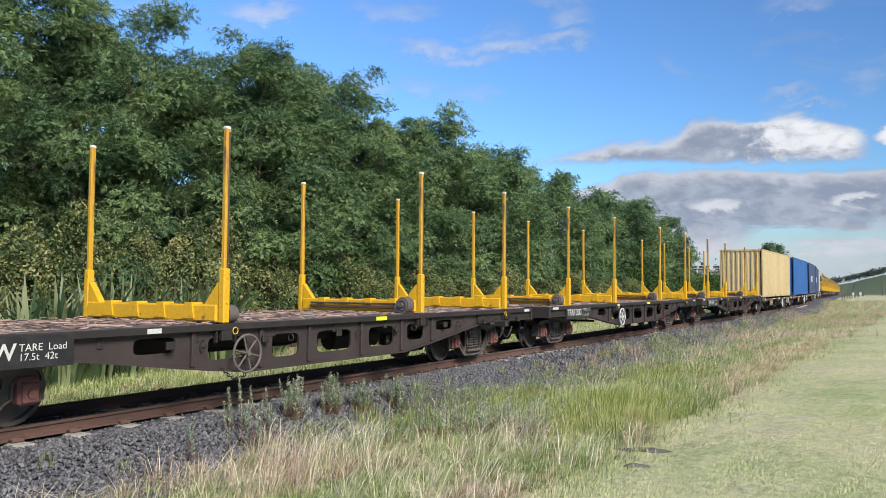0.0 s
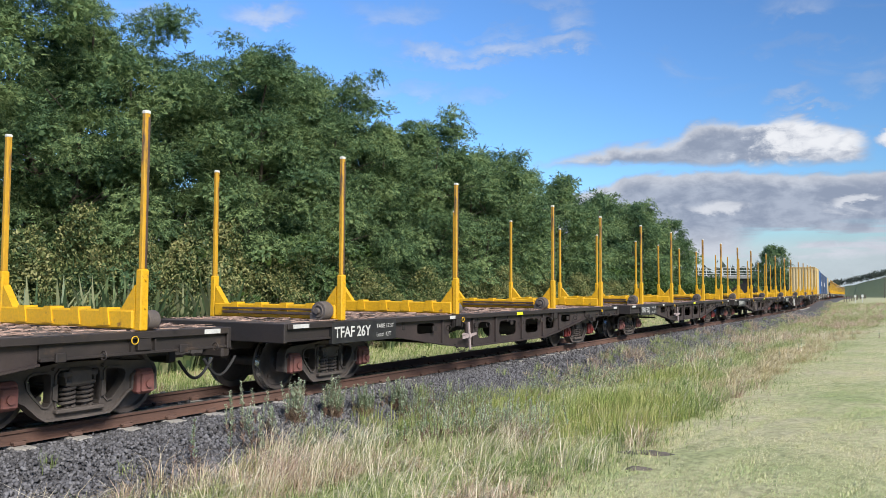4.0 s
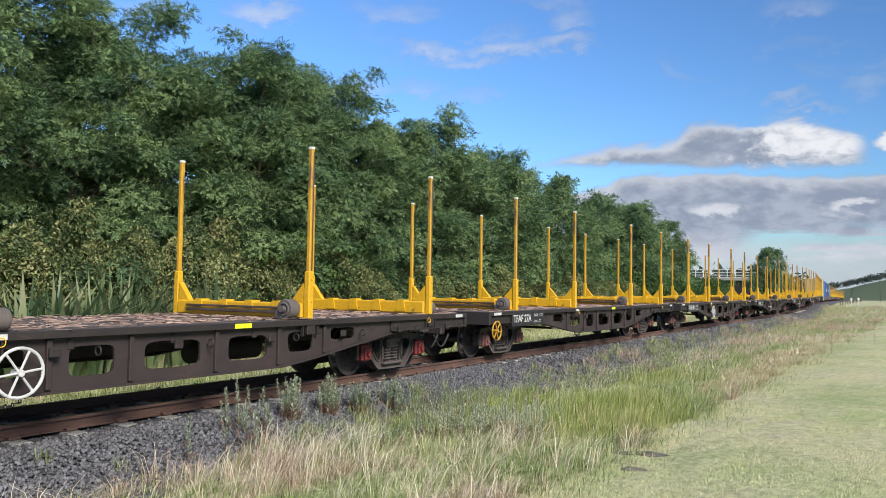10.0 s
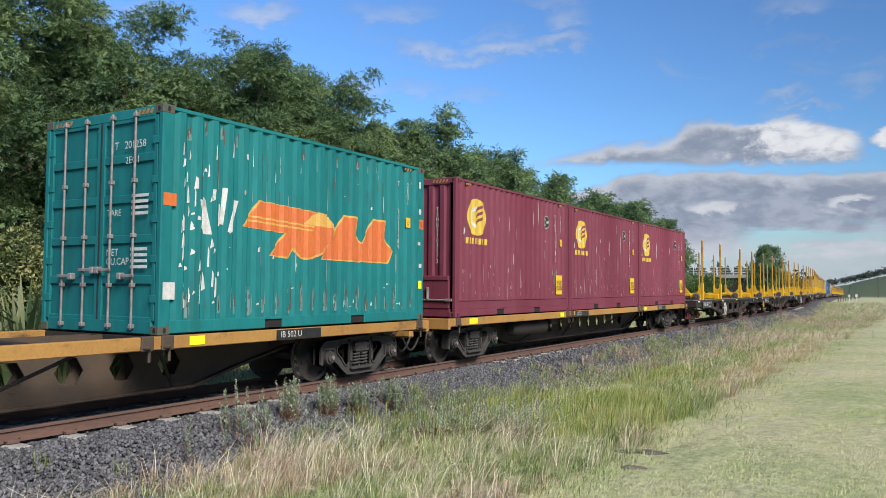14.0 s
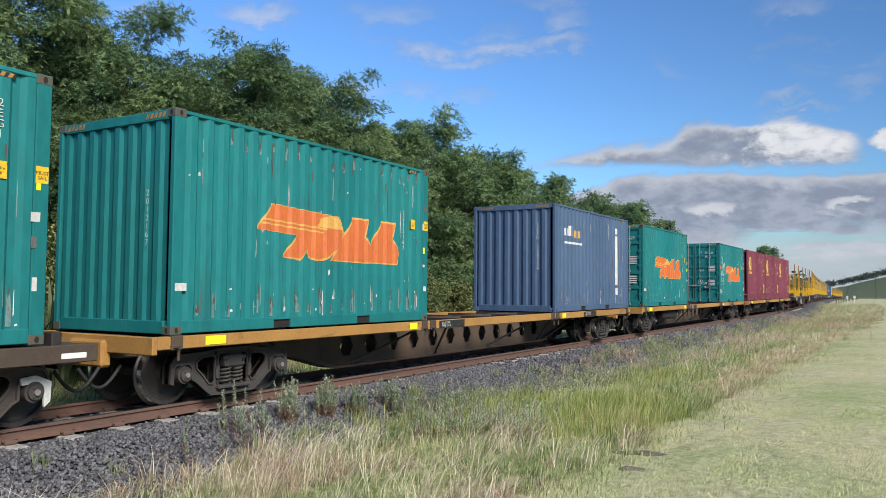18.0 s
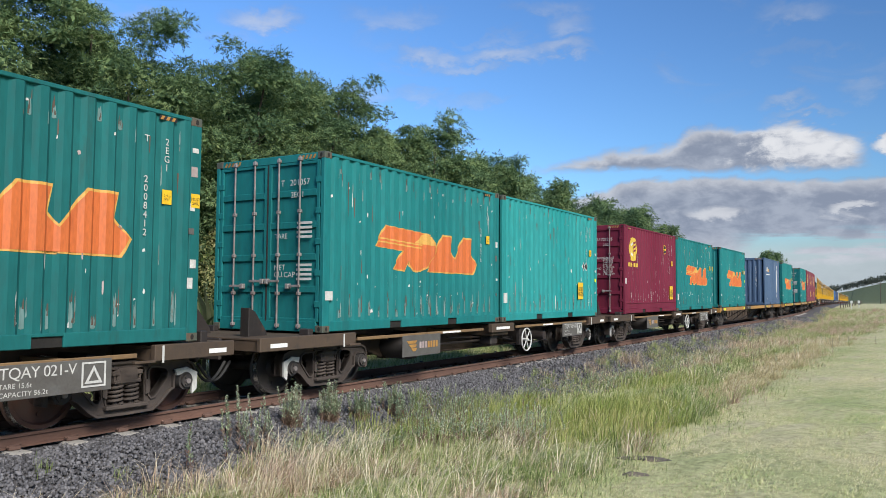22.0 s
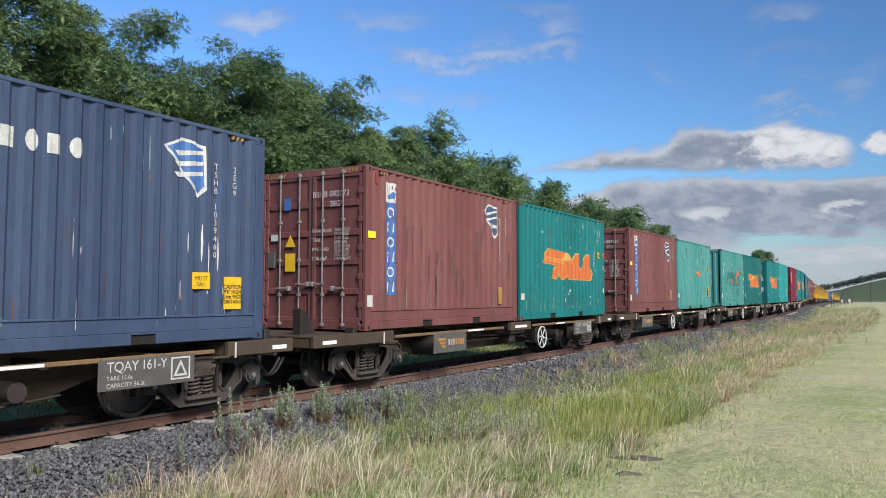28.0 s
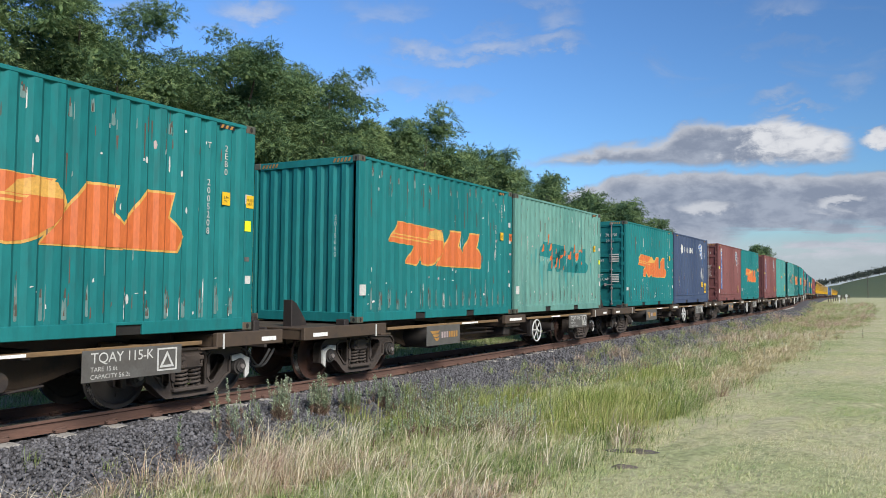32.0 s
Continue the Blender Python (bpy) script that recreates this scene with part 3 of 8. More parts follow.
    def lathe(self, outline, n=24, axis="x", centre=(0, 0, 0)):
        """Turn an outline of (along, radius) round an axis."""
        vs, fs = [], []
        for h, r in outline:
            for i in range(n):
                a = 2 * math.pi * i / n
                c, s = r * math.cos(a), r * math.sin(a)
                p = {"x": (h, c, s), "y": (s, h, c), "z": (c, s, h)}[axis]
                vs.append(tuple(p[k] + centre[k] for k in range(3)))
        for j in range(len(outline) - 1):
            for i in range(n):
                k = (i + 1) % n
                fs.append((j * n + i, j * n + k, (j + 1) * n + k, (j + 1) * n + i))
        fs.append(tuple(range(n))[::-1])
        fs.append(tuple((len(outline) - 1) * n + i for i in range(n)))
        return self.add(vs, fs)

    def hoop(self, centre, big, small, axis="x", n=28, m=8):
        vs, fs = [], []
        for i in range(n):
            a = 2 * math.pi * i / n
            for j in range(m):
                c = 2 * math.pi * j / m
                r, h = big + small * math.cos(c), small * math.sin(c)
                p = {"x": (h, r * math.cos(a), r * math.sin(a)), "y": (r * math.sin(a), h, r * math.cos(a)), "z": (r * math.cos(a), r * math.sin(a), h)}[axis]
                vs.append(tuple(p[k] + centre[k] for k in range(3)))
        for i in range(n):
            for j in range(m):
                fs.append((i * m + j, ((i + 1) % n) * m + j, ((i + 1) % n) * m + (j + 1) % m, i * m + (j + 1) % m))
        return self.add(vs, fs)

    def mesh(self, name, mat, smooth=True):
        me = bpy.data.meshes.new(name)
        me.from_pydata(self.v, [], self.f)
        me.materials.append(mat)
        if smooth:
            me.shade_smooth()
            me.set_sharp_from_angle(angle=radians(32))
        return me


def part(name, shape, mat, parent, label="", at=None):
    """One mesh object under a thing or a part; shape is a Shape or a ready mesh."""
    me = shape if isinstance(shape, bpy.types.Mesh) else shape.mesh(name, MAT[mat])
    ob = new(name, me)
    ob.parent = parent
    if at is not None:
        ob.matrix_basis = at
    if label:
        ob["label"] = label
    return ob


def thing(name, label, category, group="", kind=""):
    ob = new(name)
    ob.empty_display_size = 0.3
    return tagged(ob, label, category, group, kind)


def stuff_mesh(name, verts, faces_flat, per, mat):
    """A mesh from arrays: per is the corners of every face."""
    me = bpy.data.meshes.new(name)
    verts = np.asarray(verts, dtype=np.float32).reshape(-1, 3)
    idx = np.asarray(faces_flat, dtype=np.int32).ravel()
    nf = len(idx) // per
    me.vertices.add(len(verts))
    me.vertices.foreach_set("co", verts.ravel())
    me.loops.add(len(idx))
    me.loops.foreach_set("vertex_index", idx)
    me.polygons.add(nf)
    me.polygons.foreach_set("loop_start", np.arange(0, nf * per, per, dtype=np.int32))
    me.polygons.foreach_set("loop_total", np.full(nf, per, dtype=np.int32))
    me.materials.append(mat)
    me.update(calc_edges=True)
    return me


# ---- the line ----
KNOTS = (-420, -140, -60, 0, 25, 50, 75, 100, 140, 200, 300, 700)
TURN = (0.0, 0.0, 0.0, 0.0, -0.0198, -0.0150, 0.0286, 0.0749, 0.0510, 0.0540, 0.0367, 0.0367)
FALL = (-0.004, -0.012, -0.0357, -0.0357, -0.0324, -0.0334, -0.0328, -0.0316, -0.0417, -0.0388, -0.0413, -0.0413)
SS = np.arange(-420, 700.1, 1.0)


def run_line():
    h, g = np.interp(SS, KNOTS, TURN), np.interp(SS, KNOTS, FALL)

    def total(d):
        c = np.concatenate([[0], np.cumsum((d[1:] + d[:-1]) / 2)])
        return c - c[420]
    return total(-np.sin(h)) - 9.085, total(np.cos(h)), total(g), h, g


LX, LY, LZ, LH, LG = run_line()


def on_line(s, n=0.0, z=0.0):
    """The place beside the line: s metres along it, n metres to its right, z over the rails."""
    x, y, zz, h = (float(np.interp(s, SS, a)) for a in (LX, LY, LZ, LH))
    return Vector((x + math.cos(h) * n, y + math.sin(h) * n, zz + z))


def line_pose(s, n=0.0, z=0.0):
    p = on_line(s, n, z)
    h, g = float(np.interp(s, SS, LH)), float(np.interp(s, SS, LG))
    return Matrix.Translation(p) @ Matrix.Rotation(h, 4, "Z") @ Matrix.Rotation(math.atan(g), 4, "X")


SPEED_T = (0, 3, 6, 9, 12, 15, 18, 21, 24, 27, 30, 32)
SPEED = (9.312, 9.119, 8.846, 8.566, 8.360, 8.190, 8.040, 7.835, 7.690, 7.500, 7.346, 7.287)


def advance(t):
    """How far the train has gone since the start."""
    tt = np.linspace(0, t, 200)
    v = np.interp(tt, SPEED_T, SPEED)
    return float(np.sum((v[1:] + v[:-1]) / 2) * (t / 199)) if t > 0 else 0.0


def cross(n):
    """The ground's height over the rails, n metres to the right of the line."""
    return np.interp(n, (-400, -60, -14, -6, -3.2, -2.4, -2.0, 2.0, 2.4, 3.2, 5.5, 8, 14, 400),
                     (1.0, 0.2, -0.25, -0.45, -0.55, -0.60, -0.85, -0.85, -0.56, -0.50, -0.36, -0.22, -0.15, 0.0))


def surface(n):
    """The ground or the ballast over it, whichever is higher."""
    return np.maximum(cross(n), np.interp(n, (-2.6, -1.6, 1.5, 2.75), (-0.72, -0.2, -0.2, -0.72)))


def hill(x, y):
    k = np.clip((y - 430) / 300, 0, 1)
    k = k * k * (3 - 2 * k)
    return k * (4 + 18 * np.clip((x + 62) / 72, 0, 1)) + np.clip(y - 730, 0, 400) * 0.02


def ground_at(s, n):
    p = on_line(s, n)
    return p.x, p.y, p.z + float(surface(n)) + float(hill(p.x, p.y))


def make_ground():
    s = np.concatenate([np.arange(-420, -60, 12), np.arange(-60, 0, 4), np.arange(0, 60, 0.5), np.arange(60, 160, 2.5), np.arange(160, 700, 14)])
    n = np.concatenate([-np.geomspace(400, 14, 14), np.arange(-13, -3, 1.0), np.arange(-3, 9, 0.2), np.arange(9, 16, 1.0), np.geomspace(16, 400, 16)])
    x, y, z, h = (np.interp(s, SS, a)[:, None] for a in (LX, LY, LZ, LH))
    X, Y = x + np.cos(h) * n[None], y + np.sin(h) * n[None]
    rough = np.random.default_rng(4).normal(0, 1, X.shape)
    Z = z + cross(n)[None] + hill(X, Y) + rough * 0.012 * (np.abs(n)[None] < 12)
    ns, nn = X.shape
    i = (np.arange(ns - 1)[:, None] * nn + np.arange(nn - 1)[None]).ravel()
    ob = new("ground", stuff_mesh("ground", np.stack([X, Y, Z], -1), np.stack([i, i + 1, i + nn + 1, i + nn], -1), 4, MAT["turf"]))
    ob.data.shade_smooth()
    tagged(ob, "grassy verge and mown field sloping away beside the railway", "ground", kind="structure")


make_ground()


def sweep_line(name, outline, s0, s1, step, mat, parent=None, n0=0.0):
    """A profile of (n, z) pairs drawn along the line."""
    vs, fs, k = [], [], len(outline)
    ss = np.arange(s0, s1 + 0.01, step)
    for s in ss:
        vs += [on_line(float(s), n0 + n, z) for n, z in outline]
    for a in range(len(ss) - 1):
        for i in range(k):
            j = (i + 1) % k
            fs.append((a * k + i, a * k + j, (a + 1) * k + j, (a + 1) * k + i))
    fs += [tuple(range(k)), tuple(len(vs) - k + i for i in range(k))[::-1]]
    return part(name, Shape().add(vs, fs), mat, parent)


def make_track():
    bed = new("ballast_bed")
    tagged(bed, "dark grey crushed stone ballast shoulder under the rails", "ballast", kind="structure")
    prof = [(-2.6, -0.72), (-1.6, -0.225), (-0.5, -0.19), (0.5, -0.19), (1.5, -0.215), (2.75, -0.72)]
    sweep_line("bed", prof, -418, 640, 2, "bed", bed)
    rng = np.random.default_rng(7)
    # stones: eight shapes, scattered along the shoulders
    base = []
    ico = [(0, 0, 1), (0.894, 0, 0.447), (0.276, 0.851, 0.447), (-0.724, 0.526, 0.447), (-0.724, -0.526, 0.447), (0.276, -0.851, 0.447), (0.5, 0.5, -0.5), (-0.5, 0.5, -0.5), (-0.5, -0.5, -0.5), (0.5, -0.5, -0.5)]
    tri = [(0, 1, 2), (0, 2, 3), (0, 3, 4), (0, 4, 5), (0, 5, 1), (1, 6, 2), (2, 6, 7), (2, 7, 3), (3, 7, 8), (3, 8, 4), (4, 8, 9), (4, 9, 5), (5, 9, 1), (1, 9, 6)]
    for _ in range(8):
        base.append(np.array(ico) * rng.uniform(0.6, 1.15, (10, 1)) * rng.uniform(0.75, 1.2, 3))
    base = np.array(base)

    def stones(name, count, s0, s1, n0, n1, size, power=1.0):
        s = s0 + (s1 - s0) * rng.uniform(0, 1, count) ** power
        n = rng.uniform(n0, n1, count)
        keep = np.abs(np.abs(n) - 0.5685) > 0.085
        s, n = s[keep], n[keep]
        c = len(s)
        x, y, z, h = (np.interp(s, SS, a) for a in (LX, LY, LZ, LH))
        top = np.maximum(surface(n) + 0.012, np.interp(n, (-2.6, -1.6, 1.5, 2.75), (-0.70, -0.20, -0.19, -0.70))) - 0.016 * ((s < 9) & (n < 0.95))
        sh = base[rng.integers(0, 8, c)] * (size * rng.uniform(0.6, 1.35, c))[:, None, None]
        a = rng.uniform(0, 6.28, c)
        ca, sa = np.cos(a)[:, None], np.sin(a)[:, None]
        tilt = rng.normal(0, 0.5, c)[:, None]
        px, py, pz = sh[:, :, 0], sh[:, :, 1], sh[:, :, 2]
        py, pz = py * np.cos(tilt) - pz * np.sin(tilt), py * np.sin(tilt) + pz * np.cos(tilt)
        vx = px * ca - py * sa + (x + np.cos(h) * n)[:, None]
        vy = px * sa + py * ca + (y + np.sin(h) * n)[:, None]
        vz = pz + (z + top + rng.uniform(-0.02, 0.025, c))[:, None]
        f = (np.arange(c)[:, None, None] * 10 + np.array(tri)[None]).reshape(-1, 3)
        ob = new(name, stuff_mesh(name, np.stack([vx, vy, vz], -1), f, 3, MAT["stone"]))
        ob.parent = bed
        tagged(ob, kind="stuff")
    stones("stones", 50000, 2.5, 16, 0.40, 2.75, 0.0235)
    stones("stones", 13000, 15.5, 32, 0.40, 3.5, 0.034)
    stones("stones", 8000, 30, 70, 0.45, 2.6, 0.05, 1.3)
    stones("stones", 5000, 3, 40, -2.3, 0.45, 0.045, 1.2)
    track = new("railway_track")
    tagged(track, "narrow gauge track with rusty rails on concrete sleepers", "railway track", kind="structure")
    foot, web, head, tall = 0.062, 0.009, 0.035, 0.15
    rail = [(-foot, -tall), (foot, -tall), (foot, -tall + 0.012), (web, -tall + 0.028), (web, -0.042), (head, -0.032), (head, -0.006), (head - 0.008, 0), (-head + 0.008, 0), (-head, -0.006), (-head, -0.032), (-web, -0.042), (-web, -tall + 0.028), (-foot, -tall + 0.012)]
    for n in (-0.5685, 0.5685):
        sweep_line("rail", rail, -418, 640, 2, "rail", track, n)
        sweep_line("rail_head", [(-0.024, 0.0), (0.024, 0.0), (0.022, 0.003), (-0.022, 0.003)], -418, 640, 2, "rail_top", track, n)
    sl = Shape().soft(-0.88, 0.88, -0.10, 0.10, -0.32, -0.163, 0.02).mesh("sleeper", MAT["concrete"])
    clip = Shape()
    for sgn in (-1, 1):
        for side in (-1, 1):
            c = sgn * 0.5685 + side * 0.085
            clip.soft(c - 0.035, c + 0.035, -0.07, 0.07, -0.16, -0.115, 0.012)
            clip.rod((c, -0.09, -0.12), (c - side * 0.02, 0.09, -0.105), 0.014, 6)
    cm = clip.mesh("rail_clip", MAT["rail"])
    for i in range(165):
        s = -30 + i * 0.685
        m = line_pose(s)
        part("sleeper", sl, "", track, "", m)
        part("rail_clip", cm, "", track, "", m)


make_track()

# ---- rolling stock ----
RIDERS = []  # things that run on the line: (thing, place along the train, height)


def ride(ob, u, z=0.0):
    RIDERS.append((ob, u, z))
    ob.matrix_basis = line_pose(u, 0, z)
    return ob


WHEELS = []  # turning wheelsets: (wheelset, its place in the bogie)


def text_mesh(words, size, mat, spread=1.0, bold=0.0, align="LEFT"):
    cu = bpy.data.curves.new("words", "FONT")
    cu.body, cu.size, cu.align_x, cu.align_y = words, size, align, "CENTER"
    cu.space_character, cu.offset = spread, bold
    cu.space_line = 0.9
    cu.resolution_u = 3
    ob = bpy.data.objects.new("words", cu)
    scene.collection.objects.link(ob)
    bpy.context.view_layer.update()
    me = bpy.data.meshes.new_from_object(ob.evaluated_get(bpy.context.evaluated_depsgraph_get()))
    bpy.data.objects.remove(ob)
    bpy.data.curves.remove(cu)
    me.materials.clear()
    me.materials.append(MAT[mat])
    return me


# a face whose words read along the train's flank (facing right) and one on its rear end
FLANK = Matrix(((0, 0, 1, 0), (1, 0, 0, 0), (0, 1, 0, 0), (0, 0, 0, 1)))
REAR = Matrix(((1, 0, 0, 0), (0, 0, -1, 0), (0, 1, 0, 0), (0, 0, 0, 1)))


def words_on(parent, words, size, mat, x, y, z, face="flank", spread=1.0, bold=0.0, align="LEFT", name="lettering", label=""):
    me = text_mesh(words, size, mat, spread, bold, align)
    return part(name, me, "", parent, label, Matrix.Translation((x, y, z)) @ (FLANK if face == "flank" else REAR))


@lru_cache(None)
def wheelset_mesh(kind):
    s = Shape()
    r = 0.42
    for sg in (-1, 1):
        o = [(sg * (0.5 + h), q) for h, q in [(-0.045, 0.10), (-0.03, 0.12), (-0.035, 0.34), (-0.065, 0.36), (-0.066, r + 0.022), (-0.045, r + 0.026), (-0.03, r), (0.063, r - 0.008), (0.063, 0.365), (0.02, 0.345), (-0.005, 0.24), (0.012, 0.16), (0.075, 0.125), (0.075, 0.06)]]
        s.lathe(o, 40, "x")
    s.rod((-0.5, 0, 0), (0.5, 0, 0), 0.075, 14)
    for sg in (-1, 1):
        s.rod((sg * 0.5, 0, 0), (sg * 0.86, 0, 0), 0.062, 12)
    for sg in (-1, 1):
        for a in range(2):
            c, d = math.cos(a * math.pi + 0.4), math.sin(a * math.pi + 0.4)
            s.rod((sg * 0.52, 0.25 * c, 0.25 * d), (sg * 0.507, 0.25 * c, 0.25 * d), 0.03, 8)
    return s.mesh("wheelset", MAT[kind])


@lru_cache(None)
def tread_mesh():
    s = Shape()
    for sg in (1,):
        s.lathe([(sg * (0.5 - 0.028), 0.4215), (sg * (0.5 + 0.060), 0.4145), (sg * (0.5 + 0.060), 0.40), (sg * (0.5 - 0.028), 0.40)], 40, "x")
    return s.mesh("tread", MAT["wheel_rim"])


def pierced(s, outer, holes, x0, x1):
    """A thick plate across x with an outline and openings of (y, z) pairs."""
    rings = [outer] + holes
    tris = tessellate_polygon([[Vector((p[0], p[1], 0)) for p in r] for r in rings])
    pts = [p for r in rings for p in r]
    n = len(pts)
    vs = [(x0, y, z) for y, z in pts] + [(x1, y, z) for y, z in pts]
    fs = []
    for t in tris:
        (ya, za), (yb, zb), (yc, zc) = (pts[i] for i in t)
        t = tuple(t) if (yb - ya) * (zc - za) - (zb - za) * (yc - ya) > 0 else tuple(t)[::-1]
        fs += [tuple(n + i for i in t), t[::-1]]
    k = 0
    for ring in rings:
        m = len(ring)
        turn = sum(ring[i][0] * ring[(i + 1) % m][1] - ring[(i + 1) % m][0] * ring[i][1] for i in range(m)) > 0
        for i in range(m):
            q = (k + i, k + (i + 1) % m, n + k + (i + 1) % m, n + k + i)
            fs.append(q if turn == (ring is outer) else q[::-1])
        k += m
    return s.add(vs, fs)


def round_hole(y, z, ry, rz, n=16, power=2.6):
    out = []
    for i in range(n):
        a = 2 * math.pi * i / n
        c, d = math.cos(a), math.sin(a)
        out.append((y + ry * math.copysign(abs(c) ** (2 / power), c), z + rz * math.copysign(abs(d) ** (2 / power), d)))
    return out


def rim(s, ring, wide, x0, x1):
    """A raised edge that follows an outline of (y, z) pairs on its inner side."""
    n = len(ring)
    area = sum(ring[i][0] * ring[(i + 1) % n][1] - ring[(i + 1) % n][0] * ring[i][1] for i in range(n))
    sg = 1 if area > 0 else -1
    inner = []
    for i in range(n):
        (ya, za), (yb, zb) = ring[i - 1], ring[(i + 1) % n]
        dy, dz = yb - ya, zb - za
        ln = math.hypot(dy, dz) or 1.0
        inner.append((ring[i][0] - sg * wide * dz / ln, ring[i][1] + sg * wide * dy / ln))
    for i in range(n):
        j = (i + 1) % n
        s.plate([ring[i], ring[j], inner[j], inner[i]], "x", x0, x1)


@lru_cache(None)
def side_frame_mesh(kind, base):
    """A cast side frame: top chord, sloping tension arms, three-cornered windows, open spring nest and axle jaws."""
    s, h = Shape(), base / 2
    half = [(0, 0.735), (0.28, 0.732), (0.50, 0.705), (h - 0.15, 0.695), (h + 0.05, 0.69), (h + 0.15, 0.65), (h + 0.195, 0.57), (h + 0.205, 0.31), (h + 0.145, 0.29), (h + 0.14, 0.50), (h + 0.10, 0.54), (h - 0.10, 0.54),
            (h - 0.14, 0.50), (h - 0.145, 0.34), (h - 0.22, 0.30), (0.50, 0.155), (0.40, 0.09), (0, 0.082)]
    outer = half + [(-y, z) for y, z in half[-2:0:-1]]
    win = [(0.345, 0.60), (0.37, 0.625), (0.55, 0.615), (0.60, 0.59), (h - 0.25, 0.55), (h - 0.26, 0.48), (0.55, 0.40), (0.43, 0.265), (0.375, 0.255), (0.345, 0.29)]
    nest = [(-0.262, 0.205), (0.262, 0.205), (0.27, 0.26), (0.27, 0.60), (0.24, 0.645), (-0.24, 0.645), (-0.27, 0.60), (-0.27, 0.26)]
    holes = [win, [(-y, z) for y, z in win], nest]
    pierced(s, outer, holes, -0.045, 0.045)
    rim(s, outer, 0.030, -0.085, 0.085)
    for q in holes:
        rim(s, q, -0.022, -0.070, 0.070)
    s.soft(-0.125, 0.125, -0.30, 0.30, 0.165, 0.215, 0.015)
    for sg in (-1, 1):
        s.rod((0.04, sg * 0.31, 0.665), (0.10, sg * 0.31, 0.665), 0.022, 10)
        s.plate([(sg * 0.335, 0.47), (sg * 0.275, 0.50), (sg * 0.275, 0.30), (sg * 0.335, 0.33)], "x", -0.08, 0.095)
    # the bolster's end in the nest, with a pocketed face
    s.soft(-0.02, 0.115, -0.215, 0.215, 0.565, 0.625, 0.012).soft(-0.02, 0.115, -0.19, 0.19, 0.468, 0.515, 0.012)
    for y in (-0.19, -0.01, 0.17):
        s.soft(-0.02, 0.10, y, y + 0.025, 0.50, 0.58, 0.006)
    return s.mesh("side_frame", MAT[kind])


@lru_cache(None)
def spring_mesh(kind):
    s = Shape()
    for y in (-0.115, 0.105):
        pts = [Vector((0.025 + 0.078 * math.cos(a), y + 0.078 * math.sin(a), 0.225 + 0.235 * a / (9 * math.pi))) for a in np.linspace(0, 9 * math.pi, 64)]
        s.pipe(pts, 0.0185, 6)
        s.rod((0.025, y, 0.21), (0.025, y, 0.46), 0.04, 8)
    return s.mesh("coil_spring", MAT[kind])


@lru_cache(None)
def axle_box_mesh(kind, big):
    s = Shape()
    if big:
        s.soft(-0.02, 0.13, -0.12, 0.12, -0.15, 0.16, 0.045)
        s.soft(0.11, 0.17, -0.09, 0.09, -0.12, 0.10, 0.03)
        s.rod((0.15, 0, -0.02), (0.20, 0, -0.02), 0.05, 14)
    else:
        s.rod((-0.08, 0, 0), (0.10, 0, 0), 0.115, 20)
        s.rod((0.10, 0, 0), (0.135, 0, 0), 0.085, 16)
        for a in range(3):
            s.rod((0.13, 0.05 * math.cos(2.1 * a), 0.05 * math.sin(2.1 * a)), (0.15, 0.05 * math.cos(2.1 * a), 0.05 * math.sin(2.1 * a)), 0.016, 6)
    return s.mesh("axle_box", MAT[kind])


@lru_cache(None)
def bogie_mesh(kind):
    s = Shape()
    s.soft(-0.92, 0.92, -0.15, 0.15, 0.45, 0.66, 0.03)
    s.rod((0, 0, 0.6), (0, 0, 0.78), 0.2, 20)
    for sg in (-1, 1):
        s.rod((-0.7, sg * 0.38, 0.33), (0.7, sg * 0.38, 0.33), 0.035, 8)
        for x in (-0.5, 0.5):
            s.soft(x - 0.06, x + 0.06, sg * 0.42 - 0.03, sg * 0.42 + 0.03, 0.25, 0.5, 0.02)
    return s.mesh("bogie", MAT[kind])


def bogie(wagon, y, base=1.73, body="bogie", box="red_dull", wheel="wheel", big=True, end_cap=False):
    b = part("bogie", bogie_mesh(body), "", wagon, "", Matrix.Translation((0, y, 0)))
    fx = 0.80
    for sg in (-1, 1):
        part("side_frame", side_frame_mesh(body, base), "", b, "", Matrix.Translation((sg * fx, 0, 0)))
        part("coil_spring", spring_mesh(body), "", b, "", Matrix.Translation((sg * fx, 0, 0)))
        for e in (-1, 1):
            m = Matrix.Translation((sg * (fx + 0.02), e * base / 2, 0.42))
            part("axle_box", axle_box_mesh(box, big), "", b, "", m if sg > 0 else m @ Matrix.Rotation(math.pi, 4, "Z"))
            if end_cap and sg > 0:
                part("axle_cap", Shape().rod((0.135, 0, 0), (0.165, 0, 0), 0.035, 10), "zinc", b, "", m)
    for e in (-1, 1):
        w = part("wheelset", wheelset_mesh(wheel), "", b, "", Matrix.Translation((0, e * base / 2, 0.42)))
        for turn in (0, math.pi):
            part("tread", tread_mesh(), "", b, "bright steel tread", Matrix.Translation((0, e * base / 2, 0.42)) @ Matrix.Rotation(turn, 4, "Z"))
        WHEELS.append((w, e * base / 2))
    return b


@lru_cache(None)
def coupler_mesh():
    s = Shape()
    s.rod((0, -0.45, 0), (0, 0.18, 0), 0.06, 12)
    s.soft(-0.13, 0.13, 0.12, 0.34, -0.13, 0.13, 0.04)
    s.soft(0.02, 0.12, 0.30, 0.42, -0.10, 0.10, 0.03)
    return s.mesh("coupler", MAT["bogie_dark"])


